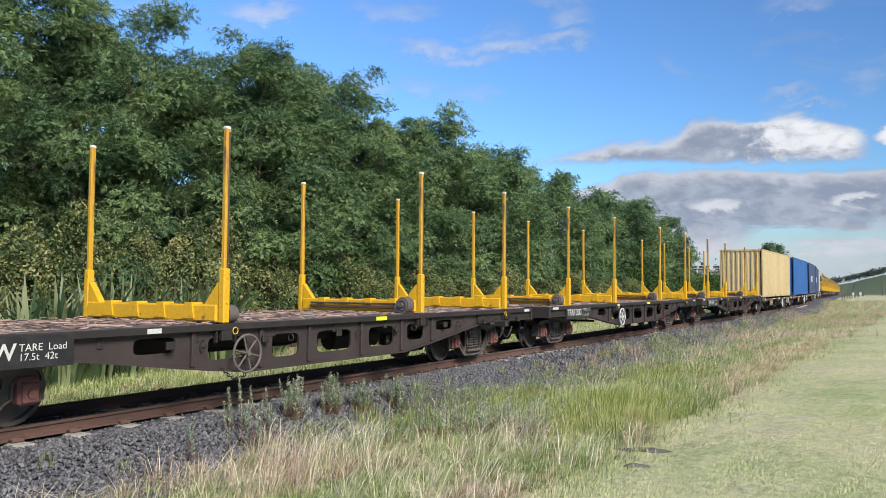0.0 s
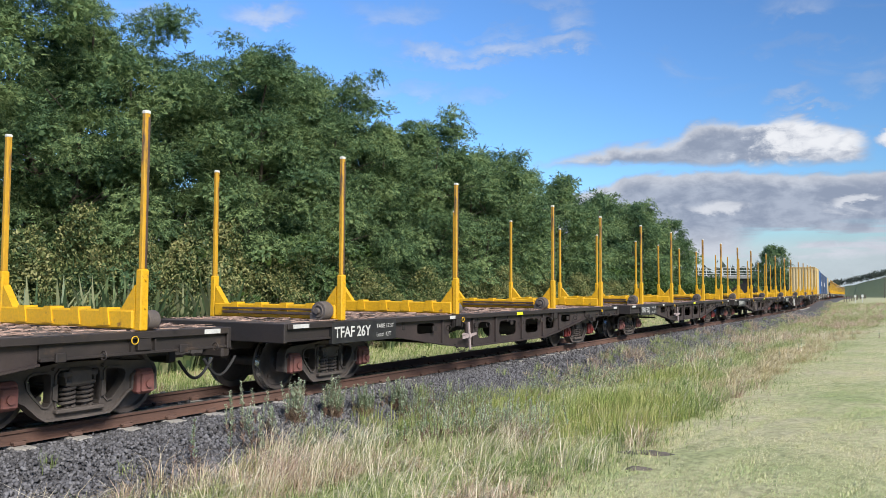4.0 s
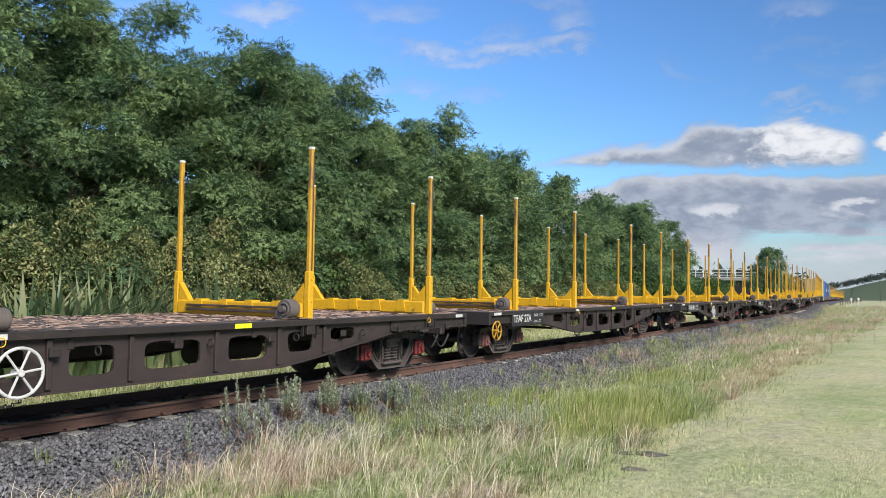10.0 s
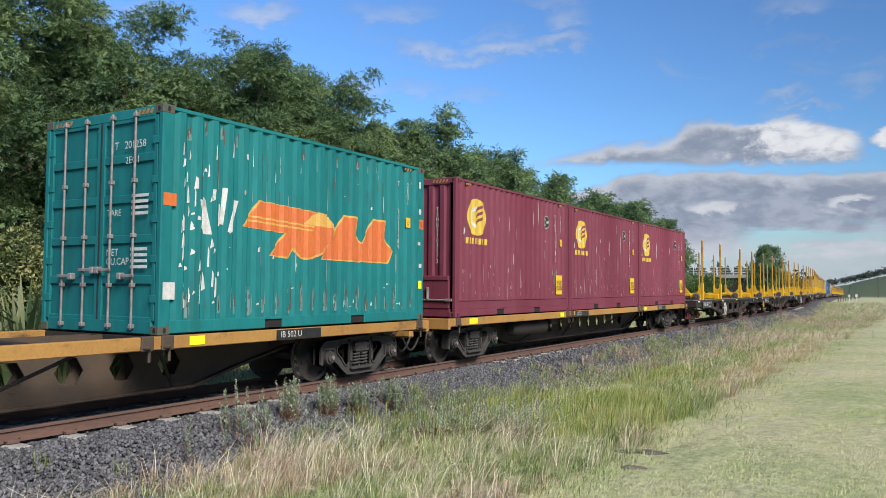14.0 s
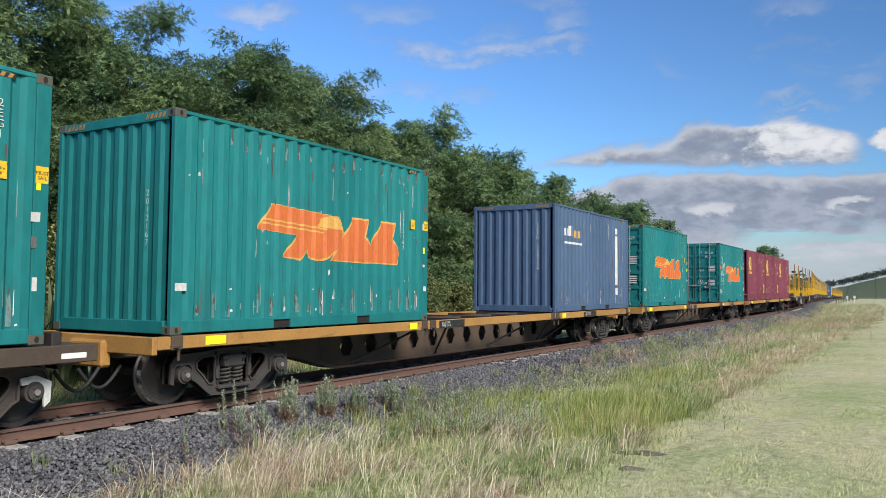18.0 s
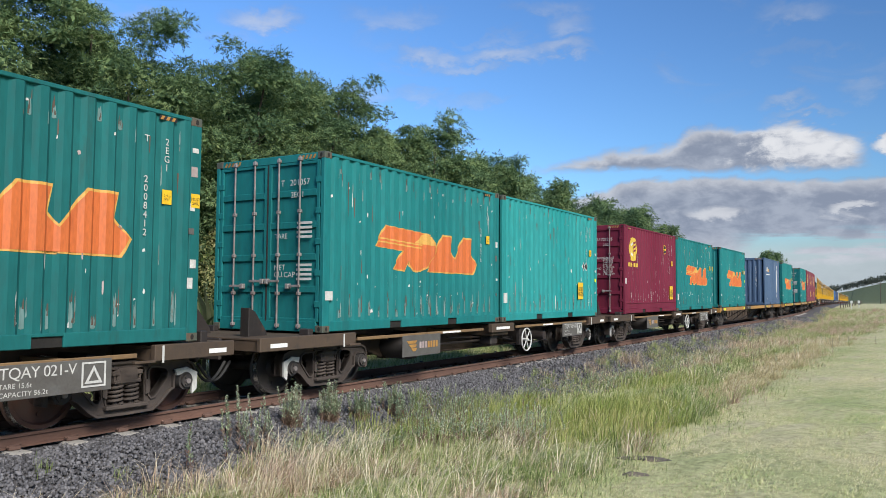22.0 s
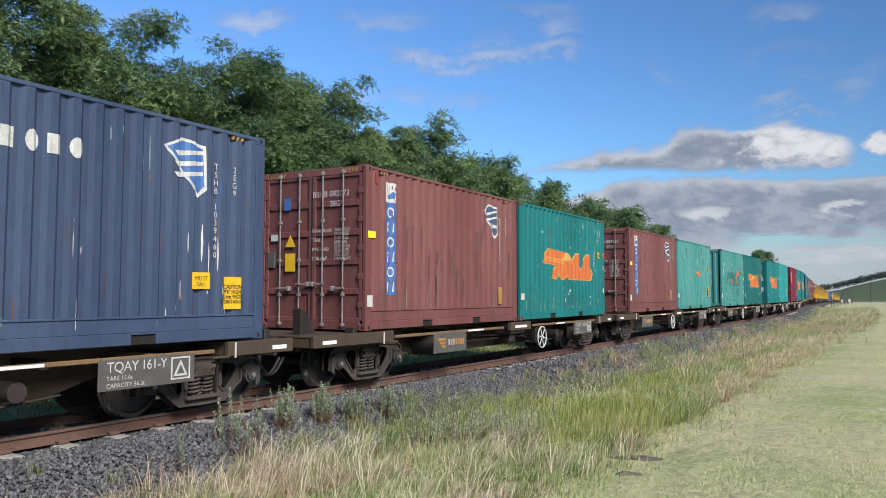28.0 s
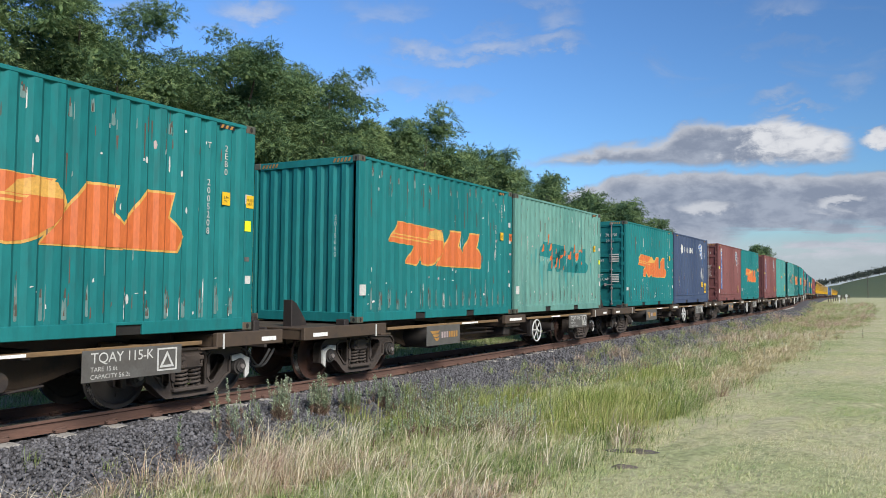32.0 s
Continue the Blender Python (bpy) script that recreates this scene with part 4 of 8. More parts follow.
@lru_cache(None)
def hose_mesh():
    s = Shape()
    pts = [Vector((0.25, -0.2 + 0.05 * i, -0.05 - 0.26 * math.sin(math.pi * i / 12))) for i in range(13)]
    s.pipe(pts, 0.022, 8)
    return s.mesh("brake_hose", MAT["gasket"])


@lru_cache(None)
def hand_wheel_mesh(mat, r):
    s = Shape().hoop((0, 0, 0), r, 0.017, "x", 36, 8)
    s.rod((-0.10, 0, 0), (0.04, 0, 0), 0.035, 12)
    return s.mesh("hand_wheel", MAT[mat])


@lru_cache(None)
def spoke_mesh(mat, r):
    return Shape().rod((0, 0, 0.02), (0, 0, r), 0.013, 6).mesh("spoke", MAT[mat])


def hand_wheel(w, mat, r, label, at):
    """A brake wheel with six spokes."""
    h = part("hand_wheel", hand_wheel_mesh(mat, r), "", w, label, at)
    for i in range(6):
        part("spoke", spoke_mesh(mat, r), "", h, "", Matrix.Rotation(2 * math.pi * i / 6 + 0.2, 4, "X"))
    return h


STAKE_Y = (-5.841, -2.295, 2.445, 5.841)


def bolster_meshes():
    """A yellow log bolster with a gusset and a socket at both ends; x runs across the wagon."""
    s = Shape()
    s.soft(-1.36, 1.36, -0.075, 0.075, 1.10, 1.325, 0.02)
    for x in (-0.85, -0.28, 0.28, 0.85):
        s.plate([(x - 0.11, 1.14), (x - 0.07, 1.35), (x + 0.07, 1.35), (x + 0.11, 1.14)], "y", -0.092, 0.092)
    for sg in (-1, 1):
        s.plate([(sg * 1.10, 1.31), (sg * 1.36, 1.62), (sg * 1.38, 1.10), (sg * 1.10, 1.10)], "y", -0.05, 0.05)
    beam = s.mesh("bolster", MAT["yellow"])
    socket = Shape().soft(-0.050, 0.055, -0.055, 0.055, 1.085, 1.80, 0.014)
    for z in (1.35, 1.68):
        socket.rod((0.05, 0, z), (0.068, 0, z), 0.016, 8)
    pole = Shape().soft(-0.032, 0.032, -0.036, 0.036, 1.74, 3.65, 0.009)
    strip = Shape().soft(0.026, 0.036, 0.004, 0.034, 1.81, 3.60, 0.003)
    cap = Shape().soft(-0.036, 0.036, -0.040, 0.040, 3.635, 3.68, 0.012)
    return beam, socket.mesh("socket", MAT["yellow"]), pole.mesh("stake", MAT["stake"]), strip.mesh("wear_strip", MAT["rubbed"]), cap.mesh("stake_cap", MAT["white_cap"])


def winch_mesh():
    s = Shape()
    s.lathe([(-0.10, 0.03), (-0.10, 0.14), (-0.075, 0.15), (0.075, 0.15), (0.10, 0.14), (0.10, 0.03)], 20, "y", (0, 0, 0.15))
    s.rod((0, -0.16, 0.15), (0, 0.16, 0.15), 0.045, 10)
    s.soft(-0.18, -0.02, -0.11, 0.11, 0.0, 0.12, 0.02)
    s.hoop((0, -0.105, 0.15), 0.09, 0.014, "y", 18, 6)
    return s.mesh("winch", MAT["bogie"])


def stake_wagon():
    """A black flat wagon with four yellow bolsters that carry tall stakes."""
    w = thing("stake_wagon", "black flat rail wagon with four yellow stake bolsters, empty", "rail wagon", "log wagons in the train")
    half = 7.12
    d = Shape()
    d.soft(-1.47, 1.47, -half, half, 1.015, 1.075, 0.01)
    part("deck", d, "wood", w, "worn deck strewn with bark")
    rng = random.Random(3)
    lit = Shape()
    for _ in range(2400):
        x, y, a, ln = rng.uniform(-1.4, 1.42), rng.uniform(-7.0, 7.0), rng.uniform(0, 3.14), rng.uniform(0.05, 0.28)
        dx, dy = ln * math.cos(a), ln * math.sin(a)
        k = rng.uniform(0.006, 0.02)
        z = 1.078 + rng.uniform(0, 0.025)
        lit.add([(x, y, z), (x + dx, y + dy, z + rng.uniform(0, 0.02)), (x + dx - k * math.sin(a), y + dy + k * math.cos(a), z + 0.012), (x - k * math.sin(a), y + k * math.cos(a), z + 0.008)], [(0, 1, 2, 3)])
    tagged(part("bark_litter", lit, "litter", w, "strips of bark"), kind="stuff")
    for sg in (-1, 1):
        s = Shape()
        s.soft(sg * 1.47 - 0.04, sg * 1.47 + 0.04, -half, half, 0.995, 1.08, 0.008)
        for e in (-1, 1):
            ya, yb = sorted((e * 4.6, e * half))
            s.soft(sg * 1.43 - 0.02, sg * 1.43 + 0.02, ya, yb, 0.83, 1.0, 0.004)
            s.soft(sg * 1.455 - 0.03, sg * 1.455 + 0.03, ya, yb, 0.815, 0.85, 0.006)
        for y in STAKE_Y:
            for e in (-0.16, 0.16):
                s.plate([(y + e - 0.012, 0.84), (y + e + 0.012, 0.84), (y + e + 0.012, 1.0), (y + e - 0.012, 1.0)], "x", min(sg * 1.44, sg * 1.49), max(sg * 1.44, sg * 1.49))
            s.soft(sg * 1.475 - 0.03, sg * 1.475 + 0.03, y - 0.09, y + 0.09, 0.86, 1.0, 0.008)
        for y in np.arange(-6.4, 6.5, 1.6):
            if -6.6 < y < -4.3:
                continue
            s.soft(sg * 1.505 - 0.02, sg * 1.505 + 0.02, y - 0.06, y + 0.06, 0.80, 0.90, 0.01)
            if y + 0.5 < -6.4 or y > -4.4:
                s.hoop((sg * 1.515, float(y) + 0.5, 0.84), 0.05, 0.009, "y", 12, 5)
        part("side_sill", s, "steel", w)
        s = Shape()
        low = ((-4.6, 0.80), (-3.6, 0.66), (-2.6, 0.52), (-1.9, 0.44), (1.9, 0.44), (2.6, 0.52), (3.6, 0.66), (4.6, 0.80))
        holes = [round_hole(y, (z + 0.985) / 2 + 0.02, ry, rz, 20, 5.0) for y, z, ry, rz in ((-3.35, 0.68, 0.30, 0.095), (-2.2, 0.50, 0.34, 0.15), (-1.1, 0.44, 0.28, 0.165), (0.0, 0.44, 0.42, 0.165), (1.25, 0.44, 0.36, 0.165), (2.3, 0.50, 0.27, 0.145), (3.3, 0.66, 0.30, 0.09))]
        pierced(s, list(low) + [(4.6, 1.0), (-4.6, 1.0)], holes, sg * 1.40 - 0.016, sg * 1.40 + 0.016)
        for (ya, za), (yb, zb) in zip(low[:-1], low[1:]):
            s.plate([(ya, za), (yb, zb), (yb, zb - 0.025), (ya, za - 0.025)], "x", sg * 1.40 - 0.07, sg * 1.40 + 0.07)
        for y, z in ((-2.8, 0.56), (-1.62, 0.46), (-0.62, 0.46), (0.66, 0.46), (1.82, 0.46), (2.82, 0.57)):
            s.soft(sg * 1.43 - 0.03, sg * 1.43 + 0.03, y - 0.03, y + 0.03, z, 0.99, 0.006)
        part("side_truss", s, "sill_steel", w, "deep side web with rounded openings")
    s = Shape()
    for sg in (-1, 1):
        s.soft(sg * 0.32 - 0.04, sg * 0.32 + 0.04, -half, half, 0.66, 1.015, 0.01)
    for y in np.arange(-6.8, 6.9, 1.36):
        s.soft(-1.43, 1.43, y - 0.04, y + 0.04, 0.86, 1.01, 0.01)
    part("centre_sill", s, "steel", w)
    for e in (-1, 1):
        s = Shape().soft(-1.50, 1.50, min(e * half, e * (half + 0.07)), max(e * half, e * (half + 0.07)), 0.80, 1.08, 0.012)
        s.soft(-0.35, 0.35, min(e * half, e * (half + 0.16)), max(e * half, e * (half + 0.16)), 0.55, 0.95, 0.03)
        part("headstock", s, "steel", w)
        m = Matrix.Translation((0, e * (half + 0.18), 0.72))
        part("coupler", coupler_mesh(), "", w, "", m if e > 0 else m @ Matrix.Rotation(math.pi, 4, "Z"))
        part("brake_hose", hose_mesh(), "", w, "", Matrix.Translation((0.15, e * (half + 0.35), 0.62)))
    beam, socket, pole, strip, cap = bolster_meshes()
    win = winch_mesh()
    for i, y in enumerate(STAKE_Y):
        b = part("bolster", beam, "", w, "", Matrix.Translation((0, y, 0)))
        for sg in (-1, 1):
            m = Matrix.Translation((sg * 1.43, 0, 0))
            if sg < 0:
                m = m @ Matrix.Rotation(math.pi, 4, "Z")
            part("socket", socket, "", b, "", m)
            part("stake", pole, "", b, "scuffed tall yellow steel stake", m)
            part("wear_strip", strip, "", b, "bare brown steel strip", m)
            part("stake_cap", cap, "", b, "white cap", m)
        if i in (0, 2):
            part("winch", win, "", b, "grey strap winch", Matrix.Translation((1.22, -0.20, 1.085)))
            part("strap_bar", Shape().soft(-1.1, 0.95, -0.125, -0.095, 1.16, 1.205, 0.008).soft(-1.1, 0.95, -0.125, -0.10, 1.23, 1.265, 0.008), "rubbed", b)
        else:
            part("winch", win, "", b, "grey strap winch", Matrix.Translation((1.30, 0.21, 1.08)) @ Matrix.Scale(0.8, 4))
    for e in (-1, 1):
        bogie(w, e * 5.45)
    s = Shape()
    s.rod((0.3, 1.2, 0.62), (0.3, 2.5, 0.62), 0.17, 18)
    part("brake_cylinder", s, "steel", w)
    part("brake_shaft", Shape().rod((0.9, -2.6, 0.55), (-0.9, -2.6, 0.55), 0.03, 8), "steel", w)
    c = Shape()
    for i in range(16):
        a = i / 15
        c.hoop((1.42, -2.3 + 0.55 * a, 0.50 - 0.16 * math.sin(math.pi * a)), 0.022, 0.007, "y" if i % 2 else "z", 8, 5)
    part("chain", c, "steel", w)
    return w


@lru_cache(None)
def star_handle_mesh():
    s = Shape().rod((-0.12, 0, 0), (0.05, 0, 0), 0.05, 12)
    for i in range(4):
        a = math.pi / 2 * i + 0.12
        c, d = math.cos(a), math.sin(a)
        s.plate([(0.03 * d, -0.03 * c), (0.27 * c + 0.022 * d, 0.27 * d - 0.022 * c), (0.27 * c - 0.022 * d, 0.27 * d + 0.022 * c), (-0.03 * d, 0.03 * c)], "x", 0.01, 0.035)
    return s.mesh("hand_wheel", MAT["pale_scuff"])


def stake_details(w, number, wheel_mat, wheel_y, seed):
    """What differs from wagon to wagon: the number, the brake wheel, the reflectors."""
    r = random.Random(seed)
    for y in (STAKE_Y[1] + 0.13, STAKE_Y[3] - 0.12):
        part("strap_end", Shape().hoop((1.516, y + r.uniform(-0.03, 0.03), 0.985), 0.045, 0.006, "x", 14, 5), "label_yellow", w, "yellow strap loop")
    if seed in (37, 38, 39):
        part("hand_wheel", star_handle_mesh(), "", w, "rusty white four-armed brake handle", Matrix.Translation((1.55, wheel_y, 0.66)))
    else:
        hand_wheel(w, wheel_mat, 0.20 if wheel_mat == "stake" else 0.245, {"white": "white brake wheel", "stake": "rusty yellow brake wheel", "steel": "black brake wheel", "bogie": "grey brake wheel"}[wheel_mat],
             Matrix.Translation((1.57, wheel_y, 0.68)) @ Matrix.Rotation(r.uniform(0, 3), 4, "X"))
    x = 1.512
    pl = part("number_board", Shape().soft(1.44, 1.514, -6.15, -4.45, 0.735, 1.06, 0.004), "black", w)
    words_on(pl, number, 0.235, "white", x + 0.006, -6.10, 0.90, spread=0.95, bold=0.004)
    if seed == 40:
        words_on(pl, "TARE  Load\n17.5t  42t", 0.105, "white", x + 0.006, -5.05, 0.895)
    else:
        up, down = (0.965, 0.825) if seed != 36 else (0.825, 0.965)
        words_on(pl, "TARE 17.5T", 0.10, "white", x + 0.006, -5.02, up)
        words_on(pl, "Load  42T", 0.10, "white", x + 0.006, -5.02, down)
    for y, ln in ((-6.85, 0.34), (r.uniform(-4, -2), 0.20), (6.85, 0.26)):
        part("white_mark", Shape().box(x - 0.002, x + 0.003, y - ln / 2, y + ln / 2, 1.008, 1.066), "white", w)
    y = r.uniform(0.2, 1.0)
    part("lime_mark", Shape().box(x - 0.002, x + 0.004, y, y + 0.30, 1.006, 1.068), "lime", w)


def flat_body(w, half, mats):
    """The ochre-sided long skeletal wagon that carries three boxes."""
    for sg in (-1, 1):
        s = Shape().soft(sg * 1.19 - 0.05, sg * 1.19 + 0.05, -half, half, 0.80, 0.965, 0.01)
        part("side_beam", s, mats, w)
        for y in (-half + 0.28, -3.25, -2.95, 2.95, 3.25, half - 0.28):
            s = Shape()
            s.soft(sg * 1.24 - 0.03, sg * 1.24 + 0.03, y - 0.09, y + 0.09, 0.79, 0.975, 0.012)
            s.rod((sg * 1.26, y + 0.02, 0.82), (sg * 1.26, y + 0.02, 0.66), 0.02, 6)
            s.rod((sg * 1.20, y - 0.10, 0.84), (sg * 1.34, y - 0.02, 0.84), 0.022, 6)
            part("twistlock", s, "steel_brown", w)
    s = Shape()
    ys = [-6.6, -5.4] + list(np.linspace(-4.6, 4.6, 13)) + [5.4, 6.6]
    bt = [0.60, 0.34] + [0.14] * 13 + [0.34, 0.60]
    for sg in (-1, 1):
        x0, x1 = sg * 0.12 - 0.012, sg * 0.12 + 0.012
        for k in range(len(ys) - 1):
            ya, yb, ba, bb = float(ys[k]), float(ys[k + 1]), bt[k], bt[k + 1]
            if not (1 < k < len(ys) - 3):
                s.plate([(ya, ba), (yb, bb), (yb, 0.95), (ya, 0.95)], "x", x0, x1)
                continue
            # a six-sided opening in the web
            c, z, r = (ya + yb) / 2, 0.50, 0.20
            hx = [(c + r * math.cos(math.pi / 3 * i), z + r * math.sin(math.pi / 3 * i)) for i in range(6)]
            s.plate([(ya, ba), (yb, bb), (yb, z), hx[0], hx[5], hx[4], hx[3], (ya, z)], "x", x0, x1)
            s.plate([(yb, 0.95), (ya, 0.95), (ya, z), hx[3], hx[2], hx[1], hx[0], (yb, z)], "x", x0, x1)
        s.plate([(float(y), b - 0.02) for y, b in zip(ys, bt)] + [(float(y), b + 0.02) for y, b in zip(ys[::-1], bt[::-1])], "x", sg * 0.12 - 0.10, sg * 0.12 + 0.10)
    s.soft(-0.45, 0.45, -half, -6.2, 0.66, 0.95, 0.02).soft(-0.45, 0.45, 6.2, half, 0.66, 0.95, 0.02)
    part("centre_sill", s, "steel_brown", w)
    for y in np.arange(-half + 0.3, half - 0.2, 1.53):
        part("cross_member", Shape().soft(-1.13, 1.13, y - 0.05, y + 0.05, 0.84, 0.955, 0.01), "steel", w)
    s = Shape()
    for a, b in ((-4.2, -3.2), (-1.2, -2.2), (1.2, 2.2), (4.2, 3.2)):
        s.pipe([(1.12, b, 0.84), (0.22, a, 0.18)], 0.022, 6)
    s.pipe([(1.02, -half + 1, 0.88), (1.02, half - 1, 0.88)], 0.02, 6)
    s.pipe([(0.95, -half + 1, 0.80), (0.95, half - 1, 0.80)], 0.014, 6)
    part("pipework", s, "steel", w)
    for e in (-1, 1):
        s = Shape().soft(-1.24, 1.24, min(e * half, e * (half + 0.08)), max(e * half, e * (half + 0.08)), 0.74, 0.965, 0.012)
        s.soft(-0.35, 0.35, min(e * half, e * (half + 0.15)), max(e * half, e * (half + 0.15)), 0.55, 0.9, 0.03)
        part("headstock", s, mats, w)
        m = Matrix.Translation((0, e * (half + 0.18), 0.72))
        part("coupler", coupler_mesh(), "", w, "", m if e > 0 else m @ Matrix.Rotation(math.pi, 4, "Z"))
        part("brake_hose", hose_mesh(), "", w, "", Matrix.Translation((0.15, e * (half + 0.3), 0.62)))


def box_wagon_long():
    w = thing("container_wagon", "long skeletal container wagon with ochre side beams", "rail wagon", "ochre container wagons")
    flat_body(w, 9.35, "ochre")
    for e in (-1, 1):
        bogie(w, e * 7.75, 1.8, "bogie_dark", "bogie_dark", "wheel_dark", False, True)
    s = Shape().lathe([(-1.0, 0.02), (-1.0, 0.13), (-0.9, 0.19), (0.9, 0.19), (1.0, 0.13), (1.0, 0.02)], 20, "y", (0.82, -4.9, 0.60))
    s.soft(0.5, 1.0, -3.8, -3.3, 0.62, 0.80, 0.03)
    part("air_tank", s, "steel", w)
    return w


def long_details(w, number):
    b = part("number_board", Shape().soft(1.238, 1.247, 5.2, 6.2, 0.81, 0.955, 0.003), "black", w)
    words_on(b, number, 0.13, "white", 1.253, 5.28, 0.883)
    b = part("load_board", Shape().soft(1.238, 1.247, -2.7, -1.7, 0.81, 0.955, 0.003), "black", w)
    words_on(b, "Load 56400\nTARE 15600", 0.07, "white", 1.253, -2.62, 0.883)
    for a, b in ((-8.6, -8.25), (-3.75, -3.5), (3.6, 3.85)):
        part("lime_mark", Shape().box(1.24, 1.247, a, b, 0.83, 0.945), "lime", w)


def box_wagon_short():
    """A low brown skeletal wagon for two boxes; its origin is midway between the boxes."""
    w = thing("container_wagon", "low brown skeletal container wagon with white brake wheel", "rail wagon", "brown container wagons")
    rear, front = -7.55, 6.75
    s = Shape()
    for sg in (-1, 1):
        s.plate([(-7.0, 0.62), (-4.3, 0.62), (-3.4, 0.36), (3.4, 0.36), (4.3, 0.62), (6.4, 0.62), (6.4, 0.93), (-7.0, 0.93)], "x", sg * 0.36 - 0.03, sg * 0.36 + 0.03)
        s.soft(sg * 0.36 - 0.11, sg * 0.36 + 0.11, -3.4, 3.4, 0.34, 0.375, 0.008)
    s.soft(-0.4, 0.4, -7.0, -5.9, 0.62, 0.9, 0.02).soft(-0.4, 0.4, 5.4, 6.4, 0.62, 0.9, 0.02)
    part("centre_sill", s, "steel_brown", w)
    for y0, y1 in ((rear, -5.35), (5.45, front)):
        for sg in (-1, 1):
            s = Shape().soft(sg * 1.22 - 0.04, sg * 1.22 + 0.04, y0, y1, 0.74, 0.94, 0.01)
            yb = -5.3 if y0 < 0 else 5.4
            s.soft(sg * 1.24 - 0.015, sg * 1.24 + 0.05, yb - 0.25, yb + 0.05, 0.73, 0.76, 0.005)
            part("end_sill", s, "steel_brown", w)
        s = Shape().soft(-1.20, 1.20, y0 + 0.02, y1 - 0.02, 0.895, 0.93, 0.008)
        for y in np.linspace(y0 + 0.08, y1 - 0.08, 3):
            s.soft(-1.18, 1.18, y - 0.05, y + 0.05, 0.74, 0.90, 0.01)
        part("end_platform", s, "steel_brown", w)
        part("step_bracket", Shape().soft(1.262, 1.275, y1 - 0.34 if y0 < 0 else y0 + 0.10, y1 - 0.31 if y0 < 0 else y0 + 0.13, 0.72, 0.93, 0.004), "white", w)
    # corner stops that hold the box ends
    for sg in (-1, 1):
        for y in (-6.35, 6.32):
            part("corner_stop", Shape().soft(sg * 1.05 - 0.10, sg * 1.05 + 0.10, y - 0.06, y + 0.06, 0.92, 1.03 if y < 0 else 1.08, 0.015), "steel", w)
        part("post", Shape().plate([(-7.22, 0.92), (-6.78, 0.92), (-6.80, 1.00), (-7.04, 1.30), (-7.12, 1.34), (-7.22, 1.34)], "x", sg * 0.62 - 0.016, sg * 0.62 + 0.016).soft(sg * 0.62 - 0.09, sg * 0.62 + 0.09, -7.24, -7.21, 0.92, 1.36, 0.008), "steel", w, "upright end plate with a gusset")
    for sg in (-1, 1):
        s = Shape().soft(sg * 1.23 - 0.05, sg * 1.23 + 0.05, -0.55, 0.55, 0.74, 0.93, 0.01)
        s.soft(-1.2 if sg < 0 else 0.36, -0.36 if sg < 0 else 1.2, -0.4, 0.4, 0.66, 0.92, 0.02)
        part("mid_support", s, "steel_brown", w)
        s = Shape()
        for a, b in ((-5.3, -0.9), (0.7, 5.2)):
            s.soft(sg * 1.24 - 0.02, sg * 1.24 + 0.02, a, b, 0.80, 0.855, 0.008)
            for y in (a + 0.9, b - 0.9):
                s.soft(min(sg * 0.4, sg * 1.22), max(sg * 0.4, sg * 1.22), y - 0.03, y + 0.03, 0.78, 0.85, 0.006)
        part("side_rail", s, "tan_steel", w)
    for y in (-5.0, -3.0, -1.6, 1.6, 3.0, 4.8):
        part("cross_member", Shape().soft(-0.95, 0.95, y - 0.05, y + 0.05, 0.74, 0.86, 0.01), "steel", w)
    part("brake_pipe", Shape().pipe([(0.8, -2.0, 0.55), (0.8, 2.6, 0.55)], 0.025, 8), "steel", w)
    s = Shape()
    s.pipe([(0.7, -1.5, 0.66), (0.9, 0.4, 0.60), (0.9, 1.2, 0.50)], 0.018, 6)
    s.pipe([(0.95, 1.0, 0.40), (0.95, 1.9, 0.34), (0.95, 3.2, 0.45)], 0.016, 6)
    s.soft(0.55, 1.05, 1.35, 1.75, 0.42, 0.72, 0.03).soft(0.6, 1.1, -0.25, 0.05, 0.45, 0.75, 0.03)
    s.rod((0.6, 2.6, 0.55), (1.12, 2.6, 0.55), 0.11, 14)
    part("brake_gear", s, "steel", w)
    for e, y in ((-1, rear), (1, front)):
        s = Shape().soft(-0.5, 0.5, min(y, y + e * 0.06), max(y, y + e * 0.06), 0.60, 0.92, 0.02)
        part("headstock", s, "steel", w)
        m = Matrix.Translation((0, y + e * 0.14, 0.72))
        part("coupler", coupler_mesh(), "", w, "", m if e > 0 else m @ Matrix.Rotation(math.pi, 4, "Z"))
        part("brake_hose", hose_mesh(), "", w, "", Matrix.Translation((0.2, y + e * 0.2, 0.62)))
    for x, a, b, z0, z1 in ((1.262, -7.35, -7.0, 0.79, 0.85), (1.262, 6.3, 6.6, 0.79, 0.85), (1.262, -2.6, -1.9, 0.81, 0.845), (1.262, 2.2, 2.8, 0.81, 0.845), (1.283, -0.35, 0.3, 0.80, 0.86)):
        part("reflector", Shape().box(x, x + 0.004, a, b, z0, z1), "reflect", w)
    return w


def short_bogies(w, wheel, guard):
    for y, e in ((-5.62, -1), (5.35, 1)):
        b = bogie(w, y, 1.75, "bogie_brown", "bogie_dark", wheel, False, True)
        a = e * 0.875
        g = Shape().plate([(a + e * 0.02, 0.60), (a - e * 0.16, 0.58), (a - e * 0.14, 0.50), (a + e * 0.02, 0.52), (a + e * 0.10, 0.46), (a + e * 0.12, 0.24), (a + e * 0.19, 0.30), (a + e * 0.20, 0.52)], "x", 0.885, 0.915)
        part("axle_guard", g, guard, b, "white painted axle guard" if guard == "white" else "dark axle guard")


